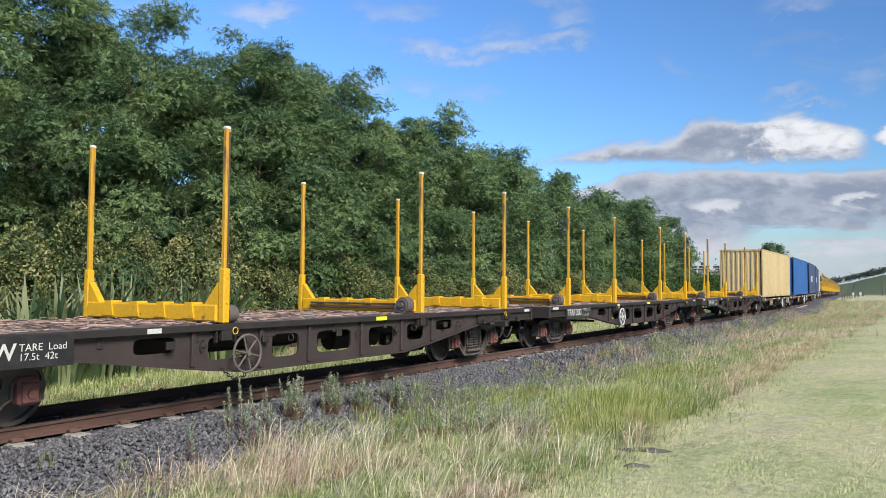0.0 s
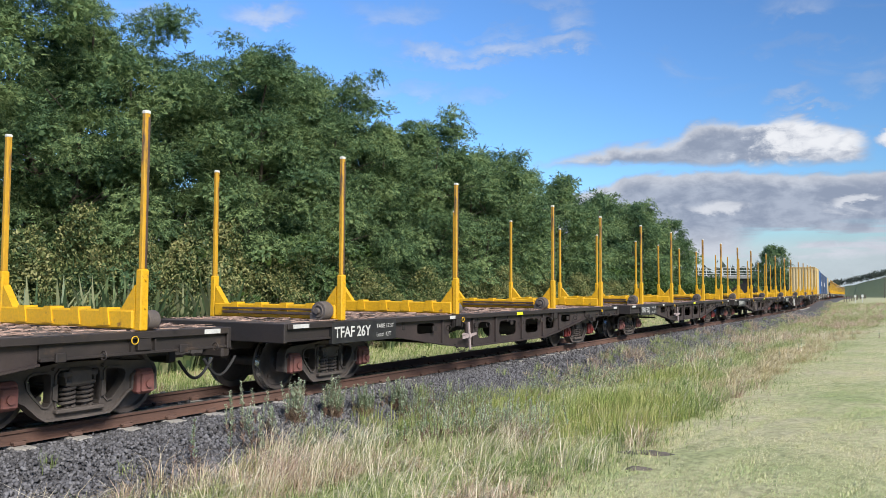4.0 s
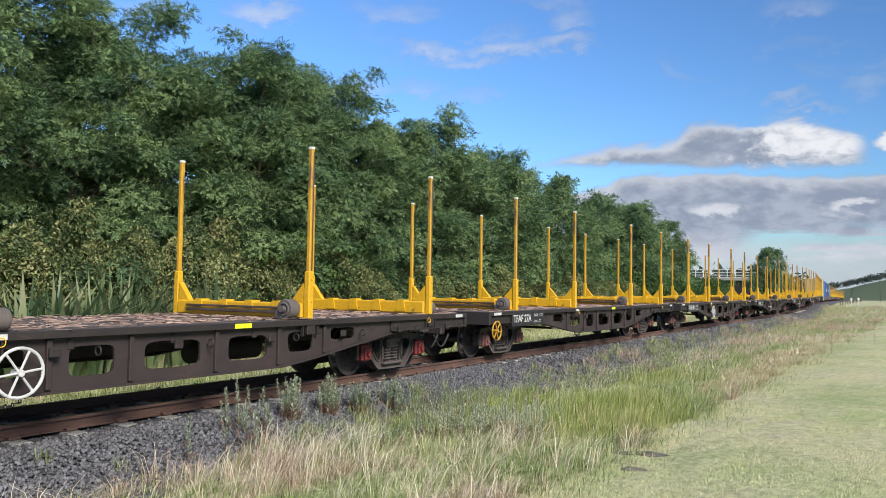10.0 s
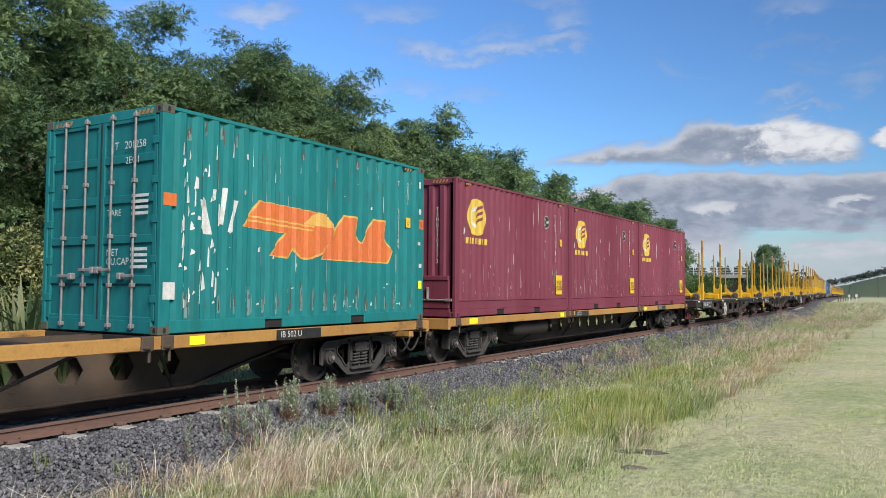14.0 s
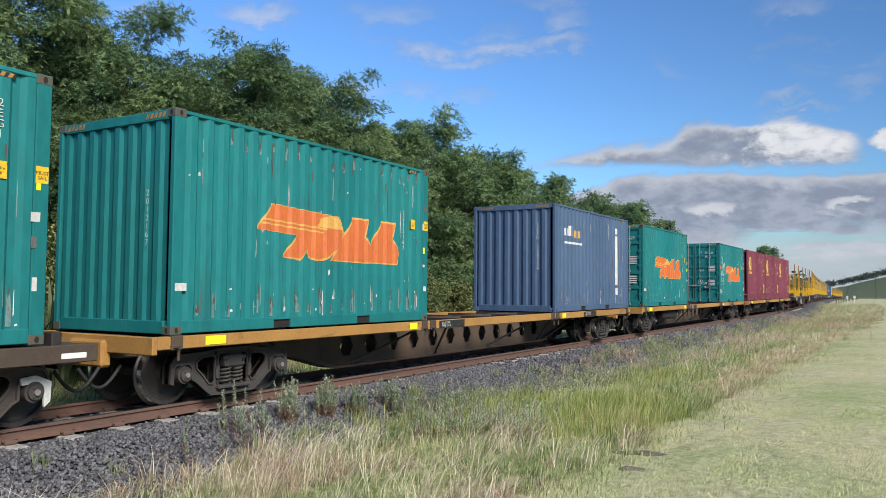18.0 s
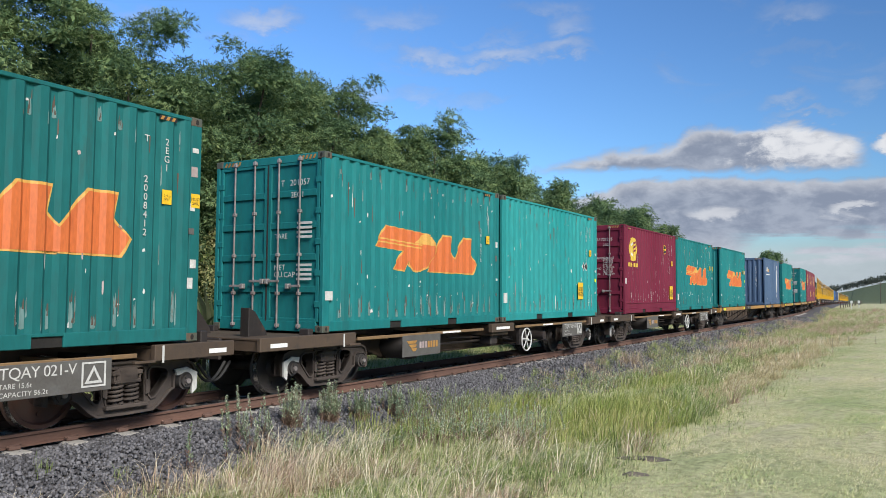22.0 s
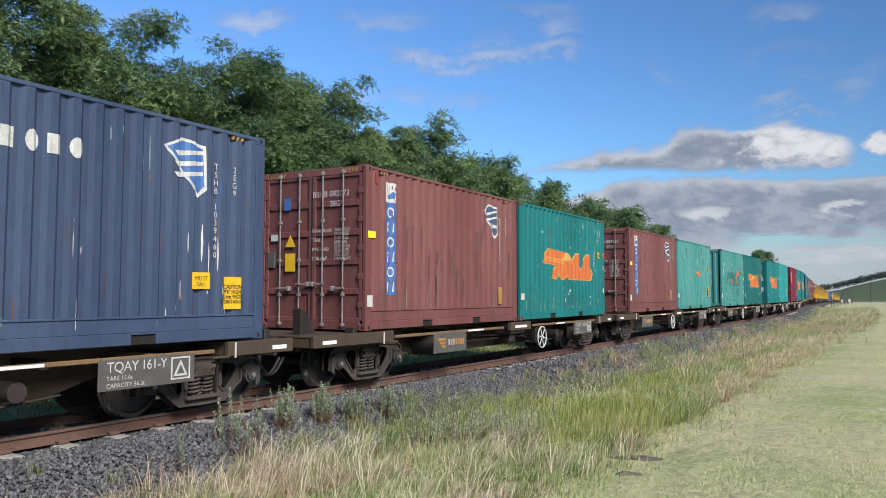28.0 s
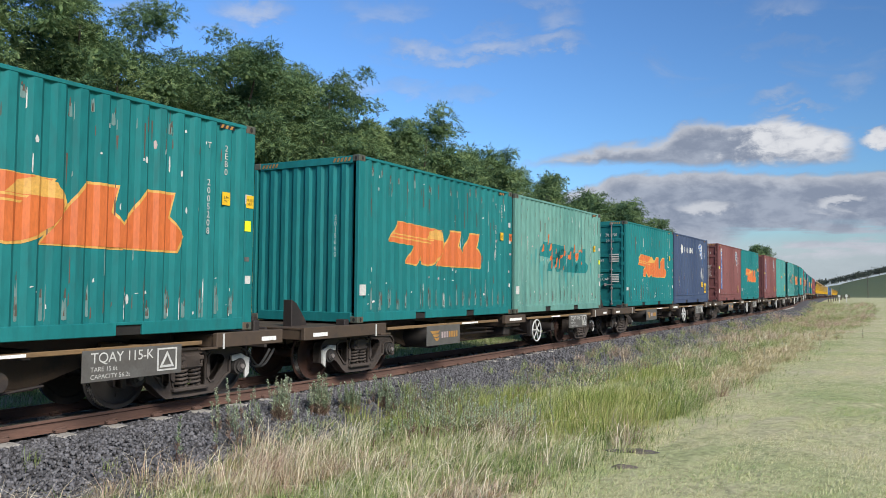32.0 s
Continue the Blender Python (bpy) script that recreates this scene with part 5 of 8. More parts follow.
def short_details(w, number, turned=False):
    y = -1.18 if turned else 1.10
    hand_wheel(w, "white", 0.26, "white spoked brake wheel", Matrix.Translation((1.33, y, 0.52)) @ Matrix.Rotation(y * 3, 4, "X"))
    part("wheel_bracket", Shape().soft(1.1, 1.2, y - 0.1, y + 0.1, 0.40, 0.85, 0.01), "steel", w)
    if number != "TQAY 022-H":
        t = Shape().lathe([(-0.35, 0.02), (0.55, 0.24), (0.95, 0.24), (1.08, 0.21), (1.16, 0.14), (1.19, 0.02)], 24, "x", (0, -1.95 if turned else -3.3, 0.58))
        part("air_tank", t, "bogie_dark", w, "dark domed air tank")
    b = part("number_board", Shape().soft(1.25, 1.268, 3.45, 4.85, 0.47, 0.83, 0.004), "grey_plate", w, "grey number board")
    words_on(b, number, 0.17, "white", 1.275, 3.55, 0.735, spread=0.92)
    words_on(b, "TARE 15.6t", 0.075, "white", 1.275, 3.55, 0.61)
    words_on(b, "CAPACITY 56.2t", 0.075, "white", 1.275, 3.55, 0.525)
    c, z = 4.62, 0.65
    ring = [(c - 0.15, z - 0.13), (c + 0.15, z - 0.13), (c + 0.15, z + 0.15), (c - 0.15, z + 0.15)]
    s = Shape()
    pierced(s, ring, [[(c - 0.13, z - 0.11), (c + 0.13, z - 0.11), (c + 0.13, z + 0.13), (c - 0.13, z + 0.13)]], 1.268, 1.275)
    part("warning_frame", s, "white", b)
    s = Shape()
    pierced(s, [(c - 0.11, z - 0.09), (c + 0.11, z - 0.09), (c, z + 0.11)], [[(c - 0.065, z - 0.062), (c + 0.065, z - 0.062), (c, z + 0.058)]], 1.268, 1.275)
    part("warning_sign", s, "white", b)
    o = -0.94 if turned else 0.06
    b = part("name_board", Shape().soft(1.25, 1.268, o - 4.05, o - 2.75, 0.43, 0.82, 0.004), "grey_plate", w, "grey owner's board")
    for k in range(3):
        part("owner_stripe", Shape().plate([(o - 3.93 + 0.07 * k, 0.72 - 0.07 * k), (o - 3.58, 0.72 - 0.07 * k), (o - 3.64, 0.665 - 0.07 * k), (o - 3.86 + 0.07 * k, 0.665 - 0.07 * k)], "x", 1.268, 1.274), "ochre", b)
    for k in range(7):
        part("owner_bar", Shape().box(1.268, 1.274, o - 3.50 + 0.095 * k, o - 3.435 + 0.095 * k, 0.57, 0.69), "pale_scuff" if k < 3 else "ochre", b)


# ---- containers ----
PITCH, DEPTH = 0.2755, 0.036


def rib(y):
    """How far the corrugated wall lies behind its outer face at y."""
    k = (y / PITCH) % 1.0
    if k < 0.34:
        return 0.0
    if k < 0.50:
        return DEPTH * (k - 0.34) / 0.16
    if k < 0.78:
        return DEPTH
    return DEPTH * (1.0 - k) / 0.22


def rib_points(a, b):
    """The bends of the corrugation from a to b."""
    out, k = [a], math.floor(a / PITCH) - 1
    while k * PITCH < b + PITCH:
        for q in (0.0, 0.34, 0.50, 0.78):
            y = (k + q) * PITCH
            if a + 1e-4 < y < b - 1e-4:
                out.append(y)
        k += 1
    return out + [b]


def corrugated(s, a, b, z0, z1, put):
    pts = rib_points(a, b)
    vs, n = [], len(pts)
    for z in (z0, z1):
        vs += [put(y, rib(y), z) for y in pts]
    s.add(vs, [(i, i + 1, n + i + 1, n + i) for i in range(n - 1)])


CW, CH = 2.45, 2.896
DEEP = ("maroon", "crimson", "brown", "navy")


@lru_cache(None)
def box_meshes(colour, long):
    """The meshes of a container in one colour."""
    L2, W2, H = (6.096 if long else 3.029), CW / 2, CH
    out = {}
    foot = 0.36 if colour in DEEP and not long else 0.17
    s = Shape()
    corrugated(s, -L2 + 0.16, L2 - 0.16, foot, H - 0.06, lambda y, d, z: (W2 - 0.012 - d, y, z))
    out["side_wall"] = s.mesh("side_wall", MAT[colour], False)
    s = Shape()
    corrugated(s, -L2 + 0.16, L2 - 0.16, foot, H - 0.06, lambda y, d, z: (-W2 + 0.012 + d, -y, z))
    out["far_wall"] = s.mesh("side_wall", MAT[colour], False)
    s = Shape()
    corrugated(s, -W2 + 0.14, W2 - 0.14, 0.17, H - 0.13, lambda y, d, z: (-y, L2 - 0.02 - d, z))
    out["front_wall"] = s.mesh("end_wall", MAT[colour], False)
    s = Shape()
    corrugated(s, -W2 + 0.14, W2 - 0.14, 0.17, H - 0.13, lambda y, d, z: (y, -L2 + 0.02 + d, z))
    out["rear_wall"] = s.mesh("end_wall", MAT[colour], False)
    s = Shape().soft(-W2 + 0.05, W2 - 0.05, -L2 + 0.08, L2 - 0.08, H - 0.06, H - 0.02, 0.01)
    for k in np.arange(-L2 + 0.5, L2 - 0.4, 0.42):
        s.soft(-W2 + 0.15, W2 - 0.15, k - 0.10, k + 0.10, H - 0.03, H - 0.004, 0.02)
    out["roof"] = s.mesh("roof", MAT[colour])
    s = Shape().soft(-W2 + 0.06, W2 - 0.06, -L2 + 0.08, L2 - 0.08, 0.04, 0.17, 0.01)
    out["floor"] = s.mesh("floor", MAT["steel"])
    for sg, nm in ((1, "right"), (-1, "left")):
        s = Shape().soft(sg * (W2 - 0.035) - 0.03, sg * (W2 - 0.035) + 0.03, -L2 + 0.17, L2 - 0.17, H - 0.062, H - 0.010, 0.008)
        out["top_" + nm] = s.mesh("top_rail", MAT[colour])
        # the bottom rail leaves two fork pockets open
        e = L2 - 0.17
        cuts = [(-e, -1.18), (-0.82, 0.82), (1.18, e)]
        x = sg * (W2 - 0.025)
        top = 0.18 if foot < 0.3 else 0.165
        for i, (a, b) in enumerate(cuts):
            out["bottom_%s%d" % (nm, i)] = Shape().soft(x - 0.025, x + 0.025, a, b, 0.02, top, 0.008).mesh("bottom_rail", MAT[colour])
        for i, c in enumerate((-1.0, 1.0)):
            out["lintel_%s%d" % (nm, i)] = Shape().soft(x - 0.025, x + 0.025, c - 0.18, c + 0.18, 0.142, top, 0.006).mesh("pocket_lintel", MAT[colour])
        if foot > 0.3:
            s = Shape().soft(x - 0.025, x + 0.012, -e, e, top, 0.345, 0.006)
            s.soft(x - 0.02, x + 0.028, -e, e, 0.335, 0.365, 0.008)
            out["skirt_" + nm] = s.mesh("skirt_panel", MAT[colour])
    # solid near-black boxes fill the fork pockets, their shade put into the colour
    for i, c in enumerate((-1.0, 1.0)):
        out["pocket_%d" % i] = Shape().box(-W2 + 0.02, W2 - 0.028, c - 0.178, c + 0.178, 0.025, 0.145).mesh("fork_pocket", MAT["hole_shade"])
    for y, nm in ((-L2, "rear"), (L2, "front")):
        sg = 1 if y > 0 else -1
        a, b = sorted((y, y - sg * 0.09))
        out["header_" + nm] = Shape().soft(-W2 + 0.15, W2 - 0.15, a + 0.005, b, H - 0.14, H - 0.008, 0.01).mesh("header", MAT[colour])
        out["sill_" + nm] = Shape().soft(-W2 + 0.15, W2 - 0.15, a + 0.005, b, 0.01, 0.18, 0.01).mesh("end_sill", MAT[colour])
    s = Shape().soft(-0.085, 0, 0, 0.17, 0.1, H - 0.1, 0.012)
    out["post"] = s.mesh("corner_post", MAT[colour])
    # corner casting, its outer corner at the origin: x inwards, y inwards, z upwards; near-black oval plates paint the
    # shade of its holes
    s = Shape().soft(0, 0.16, 0, 0.178, 0, 0.118, 0.012)
    out["casting"] = s.mesh("corner_casting", MAT["rusty_casting" if "teal" in colour else colour])
    ring = [(0.09 + 0.026 * math.cos(a), 0.059 + 0.036 * math.sin(a)) for a in np.linspace(0, 2 * math.pi, 13)[:-1]]
    out["hole_side"] = Shape().plate(ring, "x", -0.002, 0.004).mesh("casting_hole", MAT["hole_shade"])
    out["hole_end"] = Shape().plate([(p - 0.01, q) for p, q in ring], "y", -0.002, 0.004).mesh("casting_hole", MAT["hole_shade"])
    # a door leaf with five recessed panels
    s = Shape()
    w = W2 - 0.115
    s.box(0, w, 0.03, 0.06, 0.17, H - 0.13)
    out["door"] = s.mesh("door", MAT[colour])
    for i, zz in enumerate(np.linspace(0.17, H - 0.13, 6)):
        out["door_rail_%d" % i] = Shape().soft(0.066, w - 0.066, 0.0, 0.035, max(0.17, zz - 0.055), min(H - 0.13, zz + 0.055), 0.012).mesh("door_rail", MAT[colour])
    for i, x in enumerate((0.0, w - 0.07)):
        out["door_stile_%d" % i] = Shape().soft(x, x + 0.07, -0.002, 0.035, 0.17, H - 0.13, 0.01).mesh("door_stile", MAT[colour])
    out["hinge"] = Shape().soft(-0.06, 0.06, -0.012, 0.02, -0.05, 0.05, 0.01).mesh("door_hinge", MAT[colour])
    s = Shape().rod((0, 0, 0.06), (0, 0, H - 0.05), 0.016, 8)
    for zz in (0.10, 0.62, 1.25, 1.95, H - 0.10):
        s.soft(-0.033, 0.033, -0.024, 0.035, zz - 0.028, zz + 0.028, 0.008)
    out["rod"] = s.mesh("lock_rod", MAT["zinc"])
    s = Shape().soft(-0.28, 0.02, -0.045, -0.02, 0.0, 0.04, 0.008).soft(-0.30, -0.22, -0.05, 0.03, -0.03, 0.06, 0.012)
    out["handle"] = s.mesh("lock_handle", MAT["zinc"])
    return out


def wall_decal(parent, name, polys, mat, label="", lift=0.005):
    """Paint on the corrugated flank: outlines of (y, z), cut at every bend and laid onto the steel."""
    bm = bmesh.new()
    lo = min(p[0] for q in polys for p in q)
    hi = max(p[0] for q in polys for p in q)
    for q in polys:
        bm.faces.new([bm.verts.new((0, y, z)) for y, z in q])
    for y in rib_points(lo, hi)[1:-1]:
        geom = bm.verts[:] + bm.edges[:] + bm.faces[:]
        bmesh.ops.bisect_plane(bm, geom=geom, plane_co=(0, y, 0), plane_no=(0, 1, 0), dist=1e-5)
    for v in bm.verts:
        v.co.x = CW / 2 - 0.012 - rib(v.co.y) + lift
    bmesh.ops.recalc_face_normals(bm, faces=bm.faces)
    wear = name in ("rust", "scuff", "paint_chip", "scratch", "rust_run", "rust_spot", "scrape", "bare_patch", "paint_patch")
    me = bpy.data.meshes.new(name)
    bm.to_mesh(me)
    bm.free()
    me.materials.append(MAT[mat])
    ob = part(name, me, "", parent, label)
    return tagged(ob, label or "small scratches and rust marks", kind="stuff") if wear else ob


def oval(cy, cz, ry, rz, n=22, power=2.0):
    out = []
    for i in range(n):
        a = 2 * math.pi * i / n
        c, s = math.cos(a), math.sin(a)
        out.append((cy + ry * math.copysign(abs(c) ** (2 / power), c), cz + rz * math.copysign(abs(s) ** (2 / power), s)))
    return out


def slab(y0, y1, z0, z1, lean=0.0):
    """A leaning four-sided patch."""
    return [(y0, z0), (y1, z0), (y1 + lean * (z1 - z0), z1), (y0 + lean * (z1 - z0), z1)]


def container(colour, doors, label, long=False, door_colour=None, name="shipping_container"):
    c = thing(name, label, "container", "containers on the train")
    m = box_meshes(colour, long)
    L2, W2, H = (6.096 if long else 3.029), CW / 2, CH
    part("side_wall", m["side_wall"], "", c), part("side_wall", m["far_wall"], "", c), part("end_wall", m["front_wall"], "", c)
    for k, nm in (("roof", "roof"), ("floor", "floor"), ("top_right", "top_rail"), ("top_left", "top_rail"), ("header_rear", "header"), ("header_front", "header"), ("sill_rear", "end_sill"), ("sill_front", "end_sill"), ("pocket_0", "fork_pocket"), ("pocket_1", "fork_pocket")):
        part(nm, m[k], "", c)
    for side in ("right", "left"):
        for i in range(3):
            part("bottom_rail", m["bottom_%s%d" % (side, i)], "", c)
        for i in range(2):
            part("pocket_lintel", m["lintel_%s%d" % (side, i)], "", c)
        if "skirt_" + side in m:
            part("skirt_panel", m["skirt_" + side], "", c)
    for sx in (-1, 1):
        for sy in (-1, 1):
            part("corner_post", m["post"], "", c, "", Matrix.Translation((sx * W2, sy * L2, 0)) @ Matrix.Diagonal((sx, -sy, 1, 1)))
            for z, sz in ((0, 1), (H, -1)):
                cm = Matrix.Translation((sx * (W2 + 0.003), sy * (L2 + 0.003), z)) @ Matrix.Diagonal((-sx, -sy, sz, 1))
                cc = part("corner_casting", m["casting"], "", c, "", cm)
                if sx > 0:
                    part("casting_hole", m["hole_side"], "", cc), part("casting_hole", m["hole_end"], "", cc)
    if doors:
        for sg in (-1, 1):
            base = Matrix.Translation((sg * 0.012, -L2 + 0.01, 0)) @ Matrix.Diagonal((sg, 1, 1, 1))
            d = part("door", m["door"], "", c, "", base)
            for k in range(6):
                part("door_rail", m["door_rail_%d" % k], "", d)
            for k in range(2):
                part("door_stile", m["door_stile_%d" % k], "", d)
            for k in range(5):
                part("door_hinge", m["hinge"], "", d, "", Matrix.Translation((W2 - 0.14, 0, 0.45 + 0.5 * k)))
            for x in (0.26, 0.72):
                r = part("lock_rod", m["rod"], "zinc", d, "galvanised lock rod", Matrix.Translation((x, -0.035, 0)))
            for x, z in ((0.30, 0.80), (0.76, 0.72)):
                part("lock_handle", m["handle"], "", d, "", Matrix.Translation((x, -0.03, z)))
        part("door_seal", Shape().box(-0.014, 0.014, -L2 + 0.005, -L2 + 0.05, 0.17, H - 0.14), "gasket", c)
    else:
        part("end_wall", m["rear_wall"], "", c)
    st = Shape()
    marks = (-L2 + 0.42, L2 - 0.66) if colour in DEEP else (L2 - 0.66,)
    for y0 in marks:
        for k in range(3):
            st.plate(slab(y0 + 0.085 * k, y0 + 0.085 * k + 0.042, H - 0.120, H - 0.072, 0.6), "x", W2 - 0.012, W2 - 0.008)
    for k in range(5):
        st.plate([(x, z) for x, z in slab(W2 - 0.58 + 0.08 * k, W2 - 0.54 + 0.08 * k, H - 0.105, H - 0.035, 0.5)], "y", -L2 - 0.002, -L2 + 0.008)
        st.plate([(x, z) for x, z in slab(-W2 + 0.20 + 0.08 * k, -W2 + 0.24 + 0.08 * k, H - 0.105, H - 0.035, 0.5)], "y", -L2 - 0.002, -L2 + 0.008)
    part("hazard_stripe", st, "ochre", c, "worn yellow height stripes")
    for y0 in marks:
        part("stripe_ground", Shape().box(W2 - 0.014, W2 - 0.010, y0 - 0.01, y0 + 0.26, H - 0.123, H - 0.070), "black", c, "black ground of the stripes")
    return c


def column_of_text(c, words, y, z, size, mat="white"):
    """Characters set one below the other on the flank."""
    words_on(c, "\n".join(words), size, mat, CW / 2 - 0.004, y, z - 0.45 * size * len(words), align="CENTER", name="box_number")


def foot_scuffs(c, seed):
    """Scraped primer and rust on the rib faces near the foot of the wall."""
    r = random.Random(seed)
    pale, brown = [], []
    for k in range(-10, 11):
        y = (k + 0.64) * PITCH
        if abs(y) > 2.75:
            continue
        for z0, z1, tall, skip in ((0.20, 0.26, (0.12, 0.44), 0.12), (2.50, 2.62, (0.08, 0.20), 0.40)):
            if r.random() < skip:
                continue
            z, h, w = r.uniform(z0, z1), r.uniform(*tall), r.uniform(0.016, 0.034)
            pale.append([(y - w, z), (y - 0.2 * w, z - 0.01), (y + w, z), (y + w * 0.9, z + h * 0.5), (y + w * 0.4, z + h), (y - w * 0.3, z + h * 0.75), (y - w * 0.9, z + h * 0.9)])
            for _ in range(r.randint(1, 4)):
                a, b, q = y + r.uniform(-w, w), z + r.uniform(0, h), r.uniform(0.006, 0.014)
                brown.append([(a - q, b), (a + q, b), (a + q * 0.7, b + r.uniform(0.03, 0.16)), (a - q * 0.5, b + r.uniform(0.03, 0.10))])
    wall_decal(c, "scuff", pale, "pale_teal", "scraped pale paint", 0.0038)
    if brown:
        wall_decal(c, "rust_spot", brown, "rust_run", "", 0.0055)


def caution(c, y, z, w=0.36, h=0.46):
    """A yellow height warning label with its four lines."""
    b = part("warning_label", Shape().box(CW / 2 - 0.004, CW / 2 + 0.004, y, y + w, z, z + h), "label_yellow", c, "yellow height warning label")
    words_on(b, "CAUTION\n9'6\" HIGH\n2.4m WIDE\nCONTAINER", 0.075, "black", CW / 2 + 0.006, y + w / 2, z + h / 2 - 0.02, align="CENTER", bold=0.002)
    return b


def height_tag(c):
    """The small yellow height sticker under the size code."""
    b = part("height_sticker", Shape().box(CW / 2 - 0.004, CW / 2 + 0.004, 2.42, 2.56, 1.72, 1.90), "label_yellow", c, "small yellow height sticker")
    words_on(b, "2.9m\n9'6\"", 0.052, "black", CW / 2 + 0.006, 2.49, 1.80, align="CENTER")


def scars(c, seed, n, mats=("white", "grey_plate"), thin=0.75):
    """Scrapes, patches and stickers on the flank."""
    r = random.Random(seed)
    by = {}
    for _ in range(n):
        y, z = r.uniform(-2.7, 2.7), r.uniform(0.25, 2.5)
        if r.random() < thin:
            w, h = r.uniform(0.004, 0.013), r.uniform(0.04, 0.32)
        else:
            w, h = r.uniform(0.006, 0.028), r.uniform(0.01, 0.07)
        q = [(y + w * math.cos(a) * r.uniform(0.6, 1.2), z + h * math.sin(a) * r.uniform(0.6, 1.2)) for a in np.linspace(0, 2 * math.pi, 8)[:-1]]
        by.setdefault(r.choice(mats), []).append(q)
    for k, polys in by.items():
        wall_decal(c, "scrape", polys, k, lift=0.004)


def rust_edges(c, seed, n=26, mat="rust_run"):
    """Broken lines of rust and bare primer along the rib edges, most of them near the foot and the head of the wall."""
    r = random.Random(seed)
    by = {mat: [], "pale_teal": [], "white": []}
    for k in range(-10, 11):
        for side in (0.33, 0.80):
            for _ in range(r.randint(0, max(1, n // 9))):
                y = (k + side) * PITCH + r.uniform(-0.004, 0.004)
                if abs(y) > 2.8:
                    continue
                q = r.random()
                z, h = (r.uniform(0.19, 0.42), r.uniform(0.06, 0.40)) if q < 0.55 else ((r.uniform(2.25, 2.55), r.uniform(0.05, 0.24)) if q < 0.8 else (r.uniform(0.6, 2.2), r.uniform(0.05, 0.5)))
                w = r.uniform(0.004, 0.009)
                kind = r.random()
                by[mat if kind < 0.5 else ("pale_teal" if kind < 0.9 else "white")].append([(y - w, z), (y + w, z + 0.02), (y + w * 0.8, z + h * 0.6), (y + w * 0.3, z + h), (y - w * 0.6, z + h * 0.8)])
    for k, polys in by.items():
        if polys:
            wall_decal(c, "rust" if k == mat else "scratch", polys, k, lift=0.0045)


def orange_logo(c, y0=-1.5, z0=1.06, k=1.0, mat="orange", worn=0, seed=0, edge=True):
    """A leaning orange device of four blocks with a pale edge."""
    polys = []

    def P(*pts):
        return [(y0 + 1.17 * k * a, z0 + 0.86 * k * b) for a, b in pts]
    polys.append(P((-0.10, 0.46), (1.12, 0.38), (1.44, 0.82), (0.16, 0.90)))
    polys.append(P((0.36, 0.02), (0.70, 0.0), (0.80, 0.22), (0.96, 0.20), (1.06, 0.42), (0.66, 0.45)))
    polys.append(P(*[(1.18 + 0.36 * math.cos(a) + 0.16 * math.sin(a), 0.37 + 0.37 * math.sin(a)) for a in np.linspace(0, 2 * math.pi, 17)[:-1]]))
    for x in (1.34, 2.04):
        polys.append(P((x, 0.0), (x + 0.84, 0.0), (x + 0.93, 0.24), (x + 0.74, 0.48), (x + 0.80, 0.82), (x + 0.46, 0.82)))
    if worn:
        r = random.Random(seed)
        kept = []
        for q in polys:
            ys, zs = [p[0] for p in q], [p[1] for p in q]
            for _ in range(worn):
                a, b = r.uniform(min(ys), max(ys) - 0.1), r.uniform(min(zs), max(zs) - 0.1)
                w, h = k * r.uniform(0.05, 0.16), k * r.uniform(0.08, 0.34)
                kept.append([(a, b), (a + w, b + r.uniform(0, 0.1)), (a + w * 1.2, b + h), (a + w * 0.4, b + h * 0.9)])
        wall_decal(c, "paint_patch", polys, "teal", "darker green ghost of the old device", 0.0032)
        polys = kept
    elif edge:
        big = []
        for q in polys:
            cy, cz = sum(p[0] for p in q) / len(q), sum(p[1] for p in q) / len(q)
            ln = [math.hypot(p[0] - cy, p[1] - cz) for p in q]
            big.append([(p[0] + 0.038 * (p[0] - cy) / d, p[1] + 0.038 * (p[1] - cz) / d) for p, d in zip(q, ln)])
        wall_decal(c, "logo_edge", big, "pale_orange", "pale orange edge of the device", 0.004)
    if worn:
        tagged(wall_decal(c, "flaking_paint", polys, mat, "flaking orange paint of an old device", 0.0065), kind="stuff")
    else:
        for i, q in enumerate(polys):
            wall_decal(c, "logo_block", [q], mat, "orange painted block of the device", 0.0062 + 0.0006 * i)
    if not worn:
        wall_decal(c, "logo_stripe", [P((-0.04, 0.55), (1.14, 0.48), (1.16, 0.51), (-0.02, 0.58)), P((-0.01, 0.62), (1.19, 0.55), (1.21, 0.58), (0.01, 0.65))], "pale_orange", "", 0.009)
        wall_decal(c, "logo_arc", [P((0.98, 0.60), (1.56, 0.58), (1.48, 0.78), (1.30, 0.84), (1.10, 0.76))], "pale_orange", "pale arc over the oval", 0.0085)


